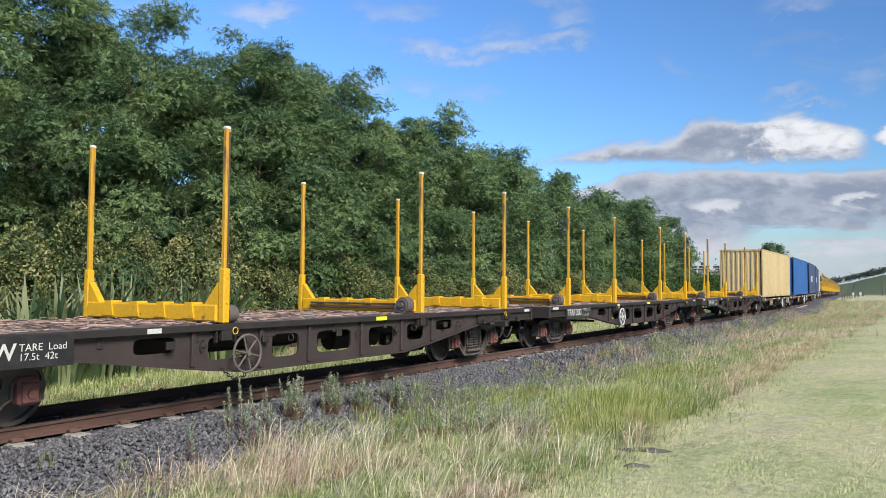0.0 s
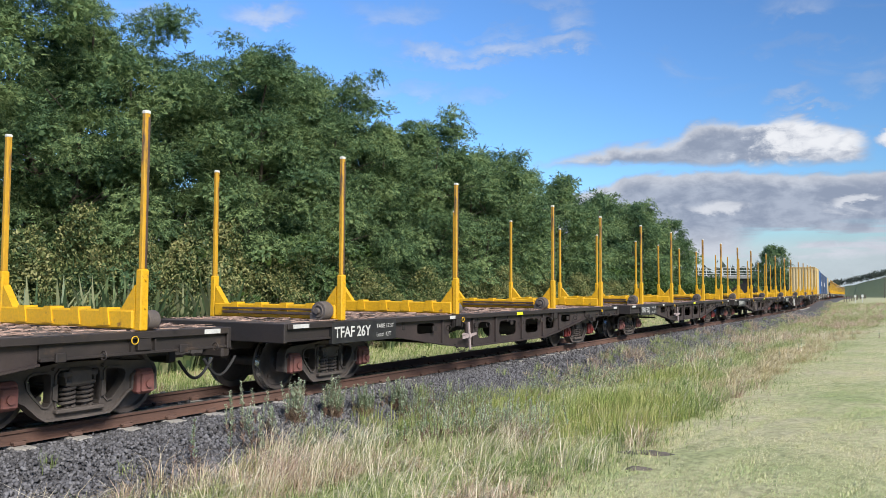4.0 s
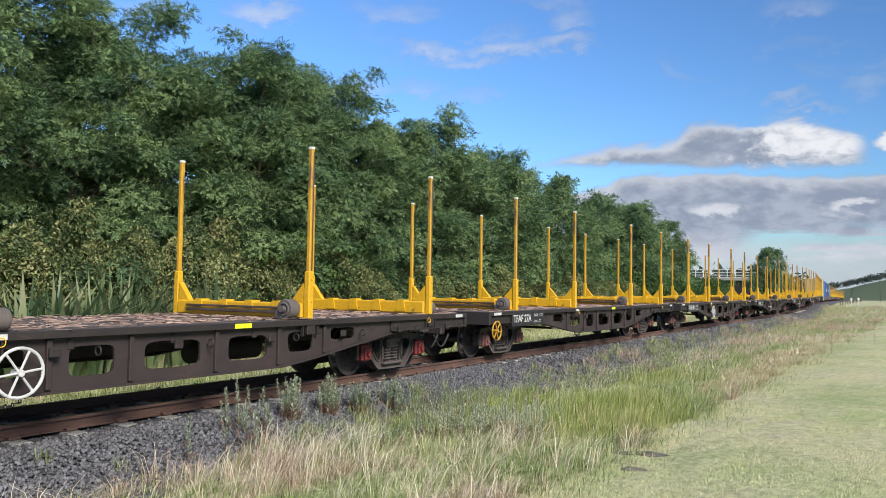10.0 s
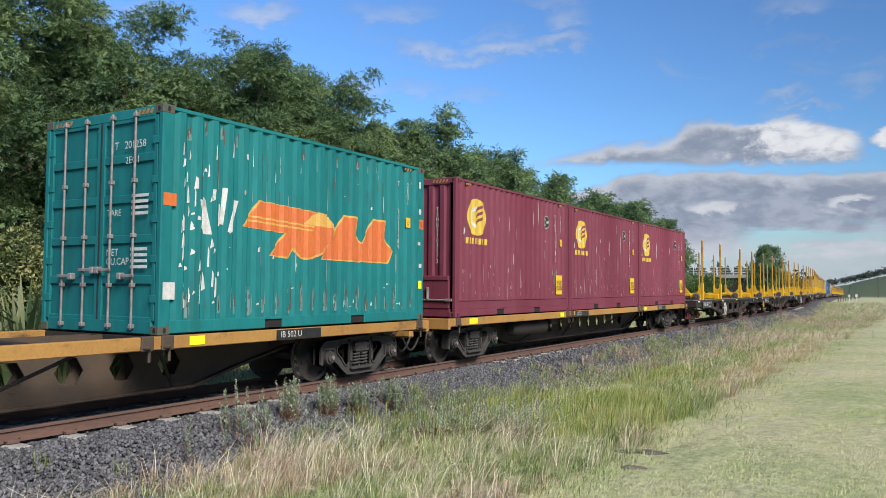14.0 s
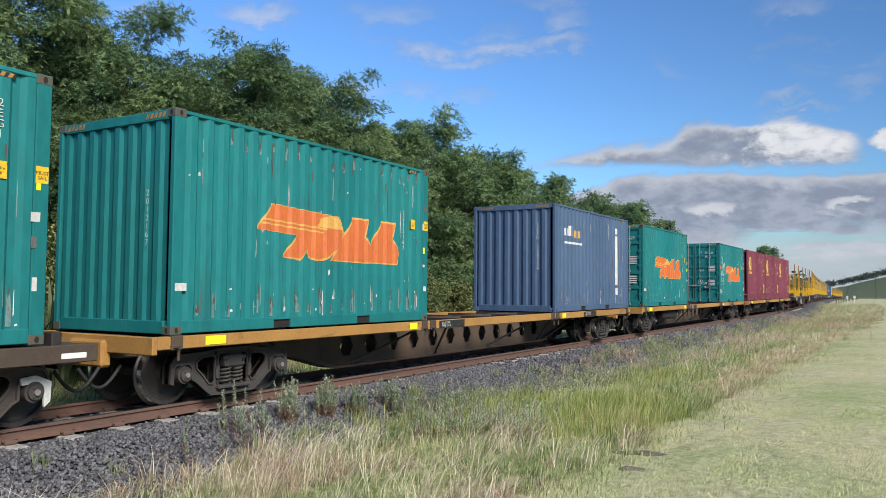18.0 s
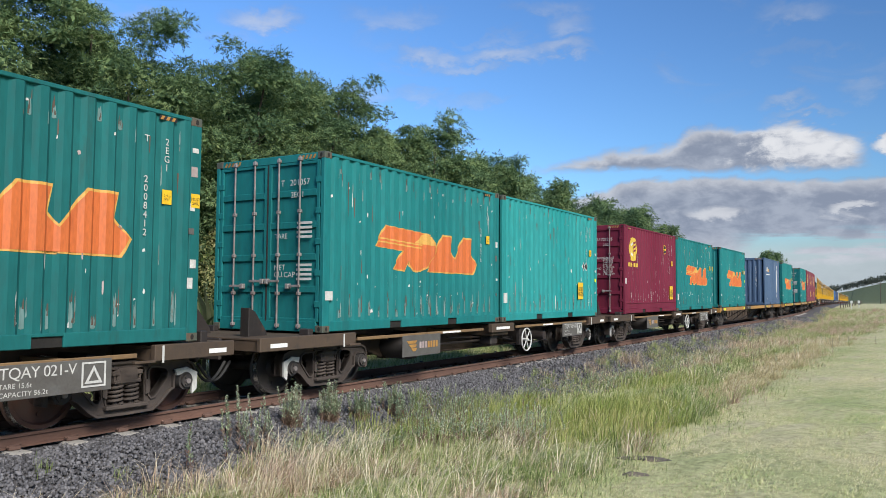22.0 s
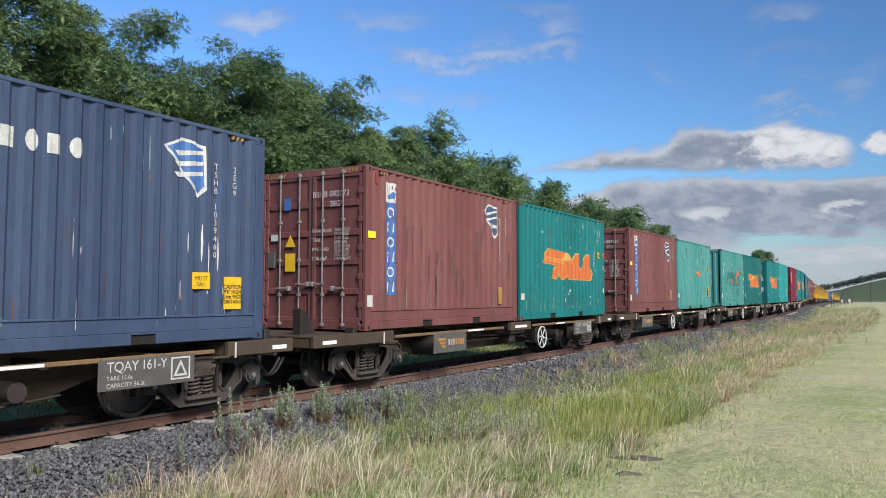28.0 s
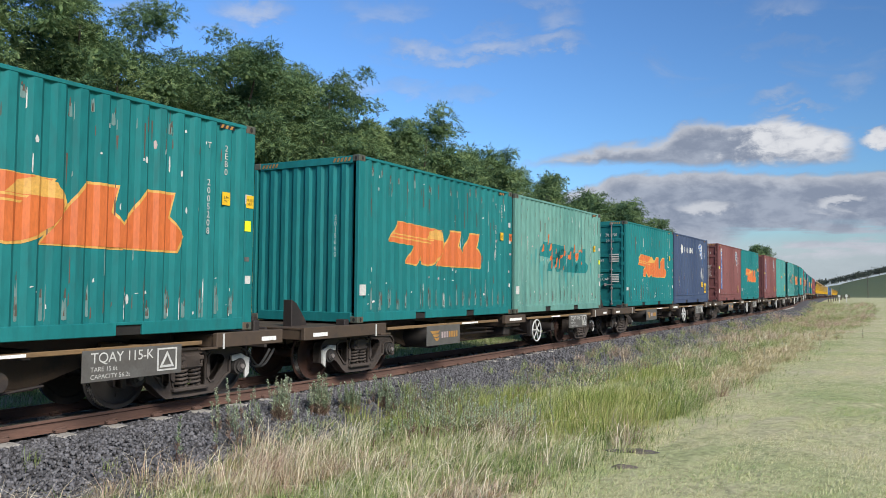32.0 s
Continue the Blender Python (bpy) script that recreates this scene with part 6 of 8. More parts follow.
def green_box(shade, doors, number, seed, logo="full", label="teal shipping container with an orange device", y0=-1.5, code="2EG1"):
    c = container(shade, doors, label)
    if logo == "full":
        orange_logo(c, y0)
    elif logo == "worn":
        orange_logo(c, y0, worn=5, seed=seed)
        r = random.Random(seed)
        drips = []
        for _ in range(26):
            a, z, w, h = r.uniform(-2.4, 2.5), r.uniform(0.9, 1.7), r.uniform(0.02, 0.09), r.uniform(0.2, 0.75)
            drips.append([(a - w, z), (a + w * 0.8, z + 0.03), (a + w * 0.5, z - h * 0.6), (a + w * 0.1, z - h), (a - w * 0.4, z - h * 0.7)])
        wall_decal(c, "paint_patch", drips, "teal_light" if shade == "teal_pale" else "teal_dark", "darker runs of touch-up paint", 0.003)
    elif logo == "scrap":
        orange_logo(c, 0.15, 1.45, 0.27, edge=False)
    column_of_text(c, "TSNB" if logo == "none" else "T", 2.18, 2.55, 0.12)
    column_of_text(c, number, 2.18, 2.05 - (0.12 if logo == "none" else 0), 0.12)
    column_of_text(c, code, 2.48, 2.55, 0.12)
    if doors:
        words_on(c, "T   " + number[:6], 0.14, "white", 0.30, -3.036, 2.42, "rear")
        words_on(c, code, 0.13, "white", 0.52, -3.036, 2.22, "rear")
        words_on(c, "TARE", 0.12, "white", 0.18, -3.036, 1.55, "rear")
        words_on(c, "NET\nCU.CAP", 0.13, "white", 0.18, -3.036, 0.98, "rear")
        bars = Shape()
        for k in range(4):
            bars.box(0.66, 0.98, -3.034, -3.03, 1.74 - 0.075 * k, 1.78 - 0.075 * k).box(0.66, 0.98, -3.034, -3.03, 1.06 - 0.075 * k, 1.10 - 0.075 * k)
        part("data_lines", bars, "white", c)
    else:
        words_on(c, "\n".join(number), 0.12, "white", 0.72, -3.028, 1.95 - 0.45, "rear", align="CENTER", name="box_number")
    scars(c, seed, 18, ("white", "pale_scuff"), 0.5)
    rust_edges(c, seed + 50, 40)
    r = random.Random(seed)
    part("sticker", Shape().box(CW / 2 - 0.004, CW / 2 + 0.006, -2.98, -2.80, 0.42 + r.uniform(0, 0.15), 0.66), "white", c, "white sticker")
    for k in range(r.randint(4, 6)):
        y, z, w, h = r.uniform(2.83, 2.88), 0.55 + 0.36 * k + r.uniform(0, 0.15), r.uniform(0.05, 0.12), r.uniform(0.05, 0.15)
        part("sticker", Shape().box(CW / 2 - 0.004, CW / 2 + 0.004, y, y + w, z, z + h), r.choice(("white", "white", "pale_scuff", "lime", "white", "grey_plate")), c, "small sticker")
    foot_scuffs(c, seed + 300)
    height_tag(c)
    if seed % 2:
        tag = part("sticker", Shape().box(CW / 2 - 0.004, CW / 2 + 0.005, 2.87, 3.01, 1.72, 1.90), r.choice(("orange", "label_yellow")), c, "small orange sticker")
        words_on(tag, "MUST\nSAIL", 0.058, "black", CW / 2 + 0.007, 2.94, 1.80, align="CENTER")
    if seed in (32, 34):
        caution(c, 1.55 if seed == 32 else 2.36, 0.50, 0.36 if seed == 32 else 0.26)
    if logo == "none":
        for y in (1.98, 2.20):
            wall_decal(c, "hazard_diamond", [[(y - 0.09, 1.42), (y, 1.29), (y + 0.09, 1.42), (y, 1.55)]], "white", "white bordered diamond", 0.005)
            wall_decal(c, "diamond_face", [[(y - 0.065, 1.42), (y, 1.325), (y + 0.065, 1.42), (y, 1.515)]], "black", "", 0.008)
    wall_decal(c, "rust_run", [[(y - 0.012, z), (y + 0.012, z), (y + 0.004, z - h), (y - 0.004, z - h * 0.9)] for y, z, h in [(r.uniform(-2.8, 2.8), r.uniform(1.9, 2.75), r.uniform(0.15, 0.7)) for _ in range(8)]], "rust_run", "rusty streaks", 0.0035)
    wall_decal(c, "paint_chip", [[(y, z), (y + w, z + 0.01), (y + w * 0.8, z + h), (y + 0.1 * w, z + h * 0.8)] for y, z, w, h in [(r.uniform(-2.85, 2.8), r.uniform(0.2, 0.8) if r.random() < 0.7 else r.uniform(0.8, 2.7), r.uniform(0.01, 0.05), r.uniform(0.01, 0.07)) for _ in range(26)]], "white", "white paint chips", 0.004)
    return c


def leasing_box(colour, doors, number, label, seed, code="2EG9"):
    """Maroon box with a round yellow device near its rear."""
    c = container(colour, doors, label)
    wall_decal(c, "logo", [oval(-2.10, 2.13, 0.42, 0.40, 26, 2.15)], "logo_yellow", "yellow rounded device", 0.005)
    wall_decal(c, "logo_bars", [[(-2.16, 1.98 + 0.13 * k), (-1.87, 2.09 + 0.13 * k), (-1.87, 2.155 + 0.13 * k), (-2.16, 2.045 + 0.13 * k)] for k in range(3)], colour, "", 0.008)
    wall_decal(c, "logo_hook", [[(-2.34, 2.00), (-2.34, 2.26), (-2.15, 2.38), (-2.15, 2.31), (-2.27, 2.22), (-2.27, 2.03), (-2.16, 1.94), (-2.16, 1.86)]], "white", "", 0.008)
    wall_decal(c, "name_bar", [slab(-2.55 + 0.90 * y, -2.55 + 0.90 * y + 0.62 * w, 1.55, 1.68, 0.05) for y, w in ((0, 0.10), (0.12, 0.10), (0.29, 0.08), (0.39, 0.09), (0.50, 0.10), (0.62, 0.10), (0.74, 0.035), (0.795, 0.10), (0.915, 0.11))], "logo_yellow", "yellow name in bars", 0.005)
    wall_decal(c, "badge", [oval(1.58, 2.30, 0.18, 0.17, 18)], "label_yellow" if colour == "crimson" else "pale_scuff", "small round badge", 0.005)
    wall_decal(c, "badge_face", [oval(1.58, 2.30, 0.155, 0.145, 18)], "black", "", 0.008)
    wall_decal(c, "badge_mark", [[(1.47, 2.30), (1.55, 2.39), (1.60, 2.37), (1.53, 2.30), (1.60, 2.23), (1.55, 2.21)], slab(1.60, 1.70, 2.27, 2.33, 0.2)], "label_yellow" if colour == "crimson" else "pale_scuff", "", 0.011)
    column_of_text(c, number, 2.12, 2.52, 0.125)
    column_of_text(c, code, 2.48, 2.52, 0.125)
    caution(c, 2.16, 0.45, 0.40, 0.50)
    height_tag(c)
    if doors:
        words_on(c, number[:4] + " " + number[4:10], 0.13, "white", 0.1, -3.036, 2.42, "rear")
        words_on(c, code, 0.12, "white", 0.5, -3.036, 2.24, "rear")
        words_on(c, "MAXGROSS\n\nTARE\n\nPAYLOAD\n\nCUB.CAP.", 0.095, "white", 0.05, -3.036, 1.55, "rear", spread=0.9)
        words_on(c, "30.480 KGS\n67.200 LBS\n2.690 KGS\n5.930 LBS\n27.790 KGS\n61.270 LBS\n38.5 CU.M\n1.360 CU.FT", 0.085, "white", 0.50, -3.036, 1.55, "rear", spread=0.9)
        b = part("warning_label", Shape().box(-0.62, -0.30, -3.040, -3.032, 1.42, 1.82), "label_yellow", c, "yellow height warning label")
        words_on(b, "CAUTION\n9'6\" HIGH\n2.4m WIDE\nCONTAINER", 0.068, "black", -0.46, -3.043, 1.61, "rear", align="CENTER")
        part("sticker", Shape().box(CW / 2 - 0.006, CW / 2 + 0.004, -2.98, -2.86, 0.98, 1.16), "white", c, "white sticker")
    else:
        words_on(c, "\n".join(number), 0.12, "white", 0.78, -3.028, 1.7, "rear", align="CENTER", name="box_number")
        part("warning_label", Shape().box(-0.42, -0.17, -3.03, -3.024, 0.98, 1.36), "label_yellow", c, "yellow warning label")
        part("hatch", Shape().soft(-1.07, 1.07, -3.045, -2.99, 0.18, 0.78, 0.015).soft(-1.07, 1.07, -3.07, -3.0, 0.76, 0.86, 0.015), colour, c, "low maroon discharge hatch")
        part("hatch_bar", Shape().rod((-1.1, -3.07, 0.36), (1.15, -3.07, 0.36), 0.02, 8).soft(0.55, 0.60, -3.10, -3.04, 0.36, 0.62, 0.01).soft(1.0, 1.16, -3.09, -3.05, 0.33, 0.39, 0.01), "zinc", c, "galvanised hatch bar")
    scars(c, seed, 34, ("pale_scuff",), 0.85)
    if colour == "maroon":
        wall_decal(c, "bare_patch", [[(-2.74, 1.74), (-2.62, 1.72), (-2.55, 1.78), (-2.54, 1.88), (-2.63, 1.92), (-2.72, 1.86)], [(2.0, 0.72), (2.30, 0.70), (2.31, 0.90), (2.20, 1.02), (2.02, 1.0)]], "grey_plate", "scraped grey patch", 0.0045)
        wall_decal(c, "paint_chip", [[(-2.70, 1.74), (-2.64, 1.73), (-2.57, 1.80), (-2.60, 1.88), (-2.68, 1.86)]], "white", "scraped white patch", 0.006)
    r = random.Random(seed + 7)
    wall_decal(c, "paint_chip", [[(y, z), (y + w, z + 0.01), (y + w * 0.7, z + h), (y + 0.1 * w, z + h * 0.8)] for y, z, w, h in [(math.floor(r.uniform(-10, 10)) * PITCH + r.uniform(0, 0.09), 0.38 + abs(r.gauss(0, 0.28)), r.uniform(0.008, 0.03), r.uniform(0.02, 0.16)) for _ in range(44)]], "pale_scuff", "pale scuffs", 0.004)
    return c


def band_box(colour, doors, number, label, seed):
    """Red-brown box with a tall blue band of white shapes and a blue-white badge."""
    c = container(colour, doors, label)
    wall_decal(c, "blue_band", [slab(-2.42, -2.10, 0.62, 2.30)], "band_blue", "tall blue band", 0.005)
    wall_decal(c, "band_head", [slab(-2.44, -2.08, 2.30, 2.66)], "white", "white square", 0.005)
    wall_decal(c, "band_crest", [[(-2.38, 2.42), (-2.30, 2.36), (-2.16, 2.38), (-2.12, 2.48), (-2.22, 2.50), (-2.28, 2.44)], slab(-2.40, -2.36, 2.50, 2.62, 0.2)], "band_blue", "small blue crest", 0.008)
    part("lamp_reflector", Shape().soft(CW / 2 - 0.02, CW / 2 + 0.006, -2.76, -2.69, 2.58, 2.78, 0.006), "red", c, "red reflector")
    polys = []
    for k in range(6):
        z = 2.12 - 0.27 * k
        polys += [oval(-2.26, z, 0.085, 0.095, 14)] if k % 2 == 0 else [slab(-2.35, -2.31, z - 0.09, z + 0.09, 0.1), slab(-2.22, -2.18, z - 0.09, z + 0.09, 0.1)]
    wall_decal(c, "band_marks", polys, "white", "white shapes", 0.008)
    wall_decal(c, "band_eyes", [oval(-2.26, 2.12 - 0.54 * k, 0.05, 0.062, 12) for k in range(3)], "band_blue", "", 0.011)
    wr = random.Random(seed + 5)
    wall_decal(c, "bare_patch", [[(y, z), (y + w, z + 0.01), (y + w * 0.7, z + h), (y - 0.2 * w, z + h * 0.7)] for y, z, w, h in [(wr.uniform(-2.43, -2.12), wr.uniform(0.65, 2.6), wr.uniform(0.01, 0.035), wr.uniform(0.02, 0.09)) for _ in range(30)]], colour, "flaked paint", 0.013)
    stains = []
    for _ in range(24):
        y, z, w, h = math.floor(wr.uniform(-9, 10)) * PITCH + wr.uniform(0.14, 0.24), wr.uniform(0.9, 2.2), wr.uniform(0.015, 0.045), wr.uniform(0.3, 0.9)
        stains.append([(y - w, z), (y + w, z + 0.04), (y + w * 0.6, z - h * 0.7), (y, z - h if z - h > 0.4 else 0.4), (y - w * 0.7, z - h * 0.6 if z - h * 0.6 > 0.42 else 0.42)])
    wall_decal(c, "rust_run", stains, "stain", "dark rusty stains running down", 0.0032)
    wall_decal(c, "badge", [[(1.36, 2.50), (1.62, 2.66), (2.00, 2.62), (2.02, 2.00), (1.90, 1.90)]], "white", "white edge of the badge", 0.005)
    wall_decal(c, "badge_face", [[(1.41, 2.49), (1.63, 2.62), (1.97, 2.58), (1.985, 2.04), (1.90, 1.96)]], "navy", "dark blue badge", 0.0075)
    wall_decal(c, "badge_stripe", [[(1.50, 2.46 - 0.13 * k), (1.97, 2.54 - 0.13 * k), (1.97, 2.50 - 0.13 * k), (1.55, 2.41 - 0.13 * k)] for k in range(2)] + [[(1.68, 2.24), (1.97, 2.20), (1.97, 2.13), (1.76, 2.16)]], "white", "", 0.010)
    column_of_text(c, number, 2.12, 2.40, 0.115)
    column_of_text(c, "2EG9", 2.42, 2.40, 0.115)
    part("warning_label", Shape().box(CW / 2 - 0.004, CW / 2 + 0.004, 2.04, 2.22, 0.42, 0.80), "ochre", c, "faded yellow warning label")
    if doors:
        words_on(c, number[:4] + " " + number[4:10], 0.15, "white", 0.02, -3.036, 2.42, "rear")
        words_on(c, "2EG9", 0.14, "white", 0.42, -3.036, 2.24, "rear")
        words_on(c, "MAXGROSS\n\nTARE\n\nPAYLOAD\n\nCUB.CAP", 0.092, "white", 0.02, -3.036, 1.52, "rear", spread=0.9)
        words_on(c, "35.000 KGS\n77.160 LBS\n3.130 KGS\n6.900 LBS\n31.870 KGS\n70.260 LBS\n37.5 CU.M\n1.374 CU.FT", 0.082, "white", 0.52, -3.036, 1.52, "rear", spread=0.9)
        part("sticker", Shape().box(-0.66, -0.50, -3.036, -3.03, 2.18, 2.40), "band_blue", c, "small blue sticker")
        part("sticker", Shape().box(-0.98, -0.80, -3.036, -3.03, 1.62, 1.74), "white", c, "white sticker")
        part("vent_plate", Shape().soft(-1.06, -0.88, -3.034, -3.0, 1.12, 1.42, 0.006), "grey_plate", c, "grey vent plate")
        part("warning_label", Shape().box(-0.62, -0.38, -3.036, -3.03, 1.05, 1.38), "label_yellow", c, "yellow warning label")
        part("warning_sign", Shape().plate([(-0.62, 1.5), (-0.38, 1.5), (-0.5, 1.72)], "y", -3.036, -3.03), "label_yellow", c, "yellow triangular sign")
    part("sticker", Shape().box(CW / 2 - 0.004, CW / 2 + 0.006, -3.0, -2.84, 0.42, 0.62), "white", c, "white sticker")
    part("sticker", Shape().box(CW / 2 - 0.004, CW / 2 + 0.006, -2.98, -2.76, 1.62, 1.74), "lime", c, "torn lime sticker")
    scars(c, seed, 14, ("grey_plate", "rail"))
    rust_edges(c, seed, 12)
    return c


def plain_box(colour, label, long=False):
    return container(colour, False, label, long)


def slate_box():
    c = container("slate", False, "slate blue shipping container with worn white and orange marks")
    polys = [slab(-2.35 + 0.16 * k, -2.23 + 0.16 * k, 2.08, 2.28 + (0.08 if k in (2, 3) else 0)) for k in range(4)]
    wall_decal(c, "name_bars", polys, "white", "white name in bars")
    wall_decal(c, "name_bars", [slab(-1.68 + 0.14 * k, -1.58 + 0.14 * k, 2.05, 2.25) for k in range(4)], "pale_orange", "orange name in bars")
    wall_decal(c, "name_line", [slab(-2.35, -1.1, 1.86, 1.92)], "white")
    wall_decal(c, "paper_strip", [slab(1.76, 1.96, 0.75, 2.30), slab(1.74, 1.97, 0.45, 0.66), slab(1.75, 1.95, 2.36, 2.55)], "white", "tall white paper strip", 0.006)
    words_on(c, "\n".join("SCFU 208754"), 0.13, "white", 0.72, -3.028, 1.75, "rear", align="CENTER", name="box_number")
    column_of_text(c, "2087547", 2.42, 2.2, 0.11)
    scars(c, 71, 26, ("white", "rail", "red"))
    rust_edges(c, 72, 20)
    return c


def navy_box():
    c = container("navy", False, "navy blue shipping container with a white name and badge")
    wall_decal(c, "name_bars", [oval(-1.75, 2.28, 0.20, 0.22, 10, 1.4)] + [oval(-1.25 + 0.26 * k, 2.27, 0.085, 0.12, 12) if k % 2 else slab(-1.34 + 0.26 * k, -1.18 + 0.26 * k, 2.16, 2.38) for k in range(6)], "white", "white device and name in bars")
    wall_decal(c, "badge", [[(1.26, 2.52), (1.54, 2.66), (1.92, 2.60), (1.95, 2.02), (1.82, 1.90)]], "white", "white edge of the badge", 0.005)
    wall_decal(c, "badge_face", [[(1.31, 2.51), (1.55, 2.62), (1.885, 2.56), (1.91, 2.06), (1.82, 1.96)]], "band_blue", "blue badge", 0.0075)
    wall_decal(c, "badge_stripe", [[(1.40, 2.47 - 0.14 * k), (1.89, 2.53 - 0.14 * k), (1.89, 2.48 - 0.14 * k), (1.46, 2.41 - 0.14 * k)] for k in range(3)], "white", "", 0.010)
    column_of_text(c, "TSHB 1039460", 2.10, 2.40, 0.12)
    column_of_text(c, "2EG9", 2.44, 2.40, 0.12)
    for y in (1.72, 2.27):
        if y > 2:
            caution(c, y, 0.43, 0.32, 0.44)
            continue
        b = part("sticker", Shape().box(CW / 2 - 0.004, CW / 2 + 0.004, y, y + 0.30, 0.70, 0.92), "label_yellow", c, "yellow sticker")
        words_on(b, "MUST\nSAIL", 0.085, "black", CW / 2 + 0.006, y + 0.15, 0.80, align="CENTER")
    scars(c, 81, 46, ("blue", "rail", "white", "stain"), 0.85)
    rust_edges(c, 82, 14, "stain")
    return c


# ---- the train ----


def make_train():
    P = 15.381
    proto = stake_wagon()
    names = {-6: "TFAF 15U", -5: "TFAF 27A", -4: "TFAF 18B", -3: "TFAF 28J", -2: "TFAF 26Y", -1: "TFAF 32J", 0: "TFAF 40W", 1: "TFAF 20G", 2: "TFAF 31H"}
    hw = {-6: "white", -5: "stake", -4: "white", -3: "bogie", -2: "bogie", -1: "white", 0: "bogie", 1: "white", 2: "steel"}
    first = True
    for k in range(-6, 3):
        w = proto if first else copy_thing(proto, Matrix())
        if not first:
            for o in w.children_recursive:
                if o.name.startswith("wheelset"):
                    WHEELS.append((o, o.matrix_basis.translation.y))
        first = False
        ride(w, 9.475 + P * k)
    done = [r for r in RIDERS]
    for (w, u, z), k in zip(done, range(-6, 3)):
        stake_details(w, names[k], hw[k], -7.0 if k == -5 else -2.0, 40 + k)
        if k in (-6, -4, -2, -1):
            for o in w.children_recursive:
                if o.name.startswith("axle_box") and (k == -6 or o.parent.matrix_basis.translation.y > 0):
                    o.material_slots[0].link = "OBJECT"
                    o.material_slots[0].material = MAT["red"]
    # the far rake ahead, seen only from afar
    for k in range(11):
        ride(copy_thing(proto, Matrix()), 123 + 7.84 + P * k)
    # long ochre wagons
    lw = box_wagon_long()
    ride(lw, -99.84)
    w2 = ride(copy_thing(lw, Matrix()), -119.46)
    w3 = ride(copy_thing(lw, Matrix()), -139.5)
    for w in (w2, w3):
        for o in w.children_recursive:
            if o.name.startswith("wheelset"):
                WHEELS.append((o, o.matrix_basis.translation.y))
    for o in w3.children:
        if o.name.startswith("air_tank"):
            bpy.data.objects.remove(o)
            break
    long_details(lw, "IB 116 K"), long_details(w2, "IB 502 U"), long_details(w3, "IB 145 F")
    zf = 0.972
    m = "maroon shipping container with a round yellow device"
    for i, num in enumerate(("TSHB5103573", "TSHB5110830", "TSHB5116360")):
        ride(leasing_box("maroon", i == 9, num, m, 10 + i), -109.01 + 3.029 + 6.141 * i, zf)
    lead = green_box("teal", True, "2012589", 21)
    r = random.Random(77)
    bare = []
    for _ in range(44):
        y, z, w, h = -2.75 + abs(r.gauss(0, 0.42)), r.uniform(0.3, 2.4), r.uniform(0.015, 0.07), r.uniform(0.04, 0.28)
        bare.append([(y, z), (y + w, z + r.uniform(0, 0.05)), (y + w * r.uniform(0.6, 1.3), z + h * r.uniform(0.5, 1)), (y + w * 0.3, z + h)])
    wall_decal(lead, "bare_patch", bare + [slab(-2.05, -1.98, 1.45, 1.95, 0.1), slab(-1.93, -1.84, 1.35, 1.8, 0.3), slab(-2.32, -2.2, 1.3, 1.75, -0.2)], "white", "flaked white patches", 0.0048)
    part("warning_label", Shape().box(CW / 2 - 0.004, CW / 2 + 0.004, -3.0, -2.80, 1.62, 1.78), "orange", lead, "orange label")
    ride(lead, -116.3 + 3.029, zf)
    ride(green_box("teal", True, "2005234", 22, code="2EB0"), -128.61 + 3.029, zf)
    ride(slate_box(), -136.31 + 3.029, zf)
    ride(green_box("teal", False, "2012167", 23, y0=-1.4), -148.65 + 3.029, zf)
    # short brown wagons, two boxes each
    sw = box_wagon_short()
    marks = ("TQAY 088-R", "TQAY 054-D", "TQAY 021-V", "TQAY 022-H", "TQAY 162-A", "TQAY 161-Y", "TQAY 116-T", "TQAY 115-K")
    wagons = []
    for i in range(8):
        w = sw if i == 0 else copy_thing(sw, Matrix())
        wagons.append(ride(w, -162.61 - 14.80 * i + 6.15))
    for i, w in enumerate(wagons):
        short_bogies(w, "wheel_red" if i in (2, 6) else "wheel_dark", "bogie_dark" if i in (3, 4, 5) else "white")
        short_details(w, marks[i], i in (2, 3))
    zs = 0.955
    front = [
        green_box("teal", False, "2013712", 31),
        green_box("teal_bright", False, "29122", 32, "none", "plain teal shipping container with a yellow label"),
        green_box("teal_dark", False, "2008412", 33),
        green_box("teal_light", False, "2001344", 34, "scrap", "faded teal container with a scrap of orange paint"),
        green_box("teal", False, "2004618", 35, y0=-1.5),
        navy_box(),
        green_box("teal_pale", False, "2003307", 36, "worn", "faded teal container with a flaking orange device"),
        green_box("teal", False, "2005208", 37, y0=-1.7, code="2EB0"),
    ]
    rear = [
        leasing_box("crimson", True, "SLZU721285", "crimson shipping container with a round yellow device", 41, "2EG1"),
        green_box("teal", True, "2010570", 42),
        green_box("teal_light", False, "2005924", 43, "worn", "patched teal container with a flaking orange device", code="2EB0"),
        band_box("brown", True, "BSHB083993", "red-brown shipping container with a tall blue band", 44),
        band_box("brown", True, "BSHB082773", "red-brown shipping container with a tall blue band", 45),
        green_box("teal", True, "2011506", 46),
        green_box("teal", False, "2015660", 47, y0=-1.95),
    ]
    for i, c in enumerate(front):
        ride(c, -162.61 - 14.80 * i + 6.244 + 3.029, zs)
    for i, c in enumerate(rear):
        ride(c, -162.61 - 14.80 * i + 3.029, zs)
    # ahead: cream and blue boxes on short wagons
    for i in range(5):
        w = copy_thing(sw, Matrix())
        ride(w, 49.2 + 14.8 * i + 6.15)
    ride(plain_box("cream", "long cream shipping container", True), 49.2 + 6.1, zs)
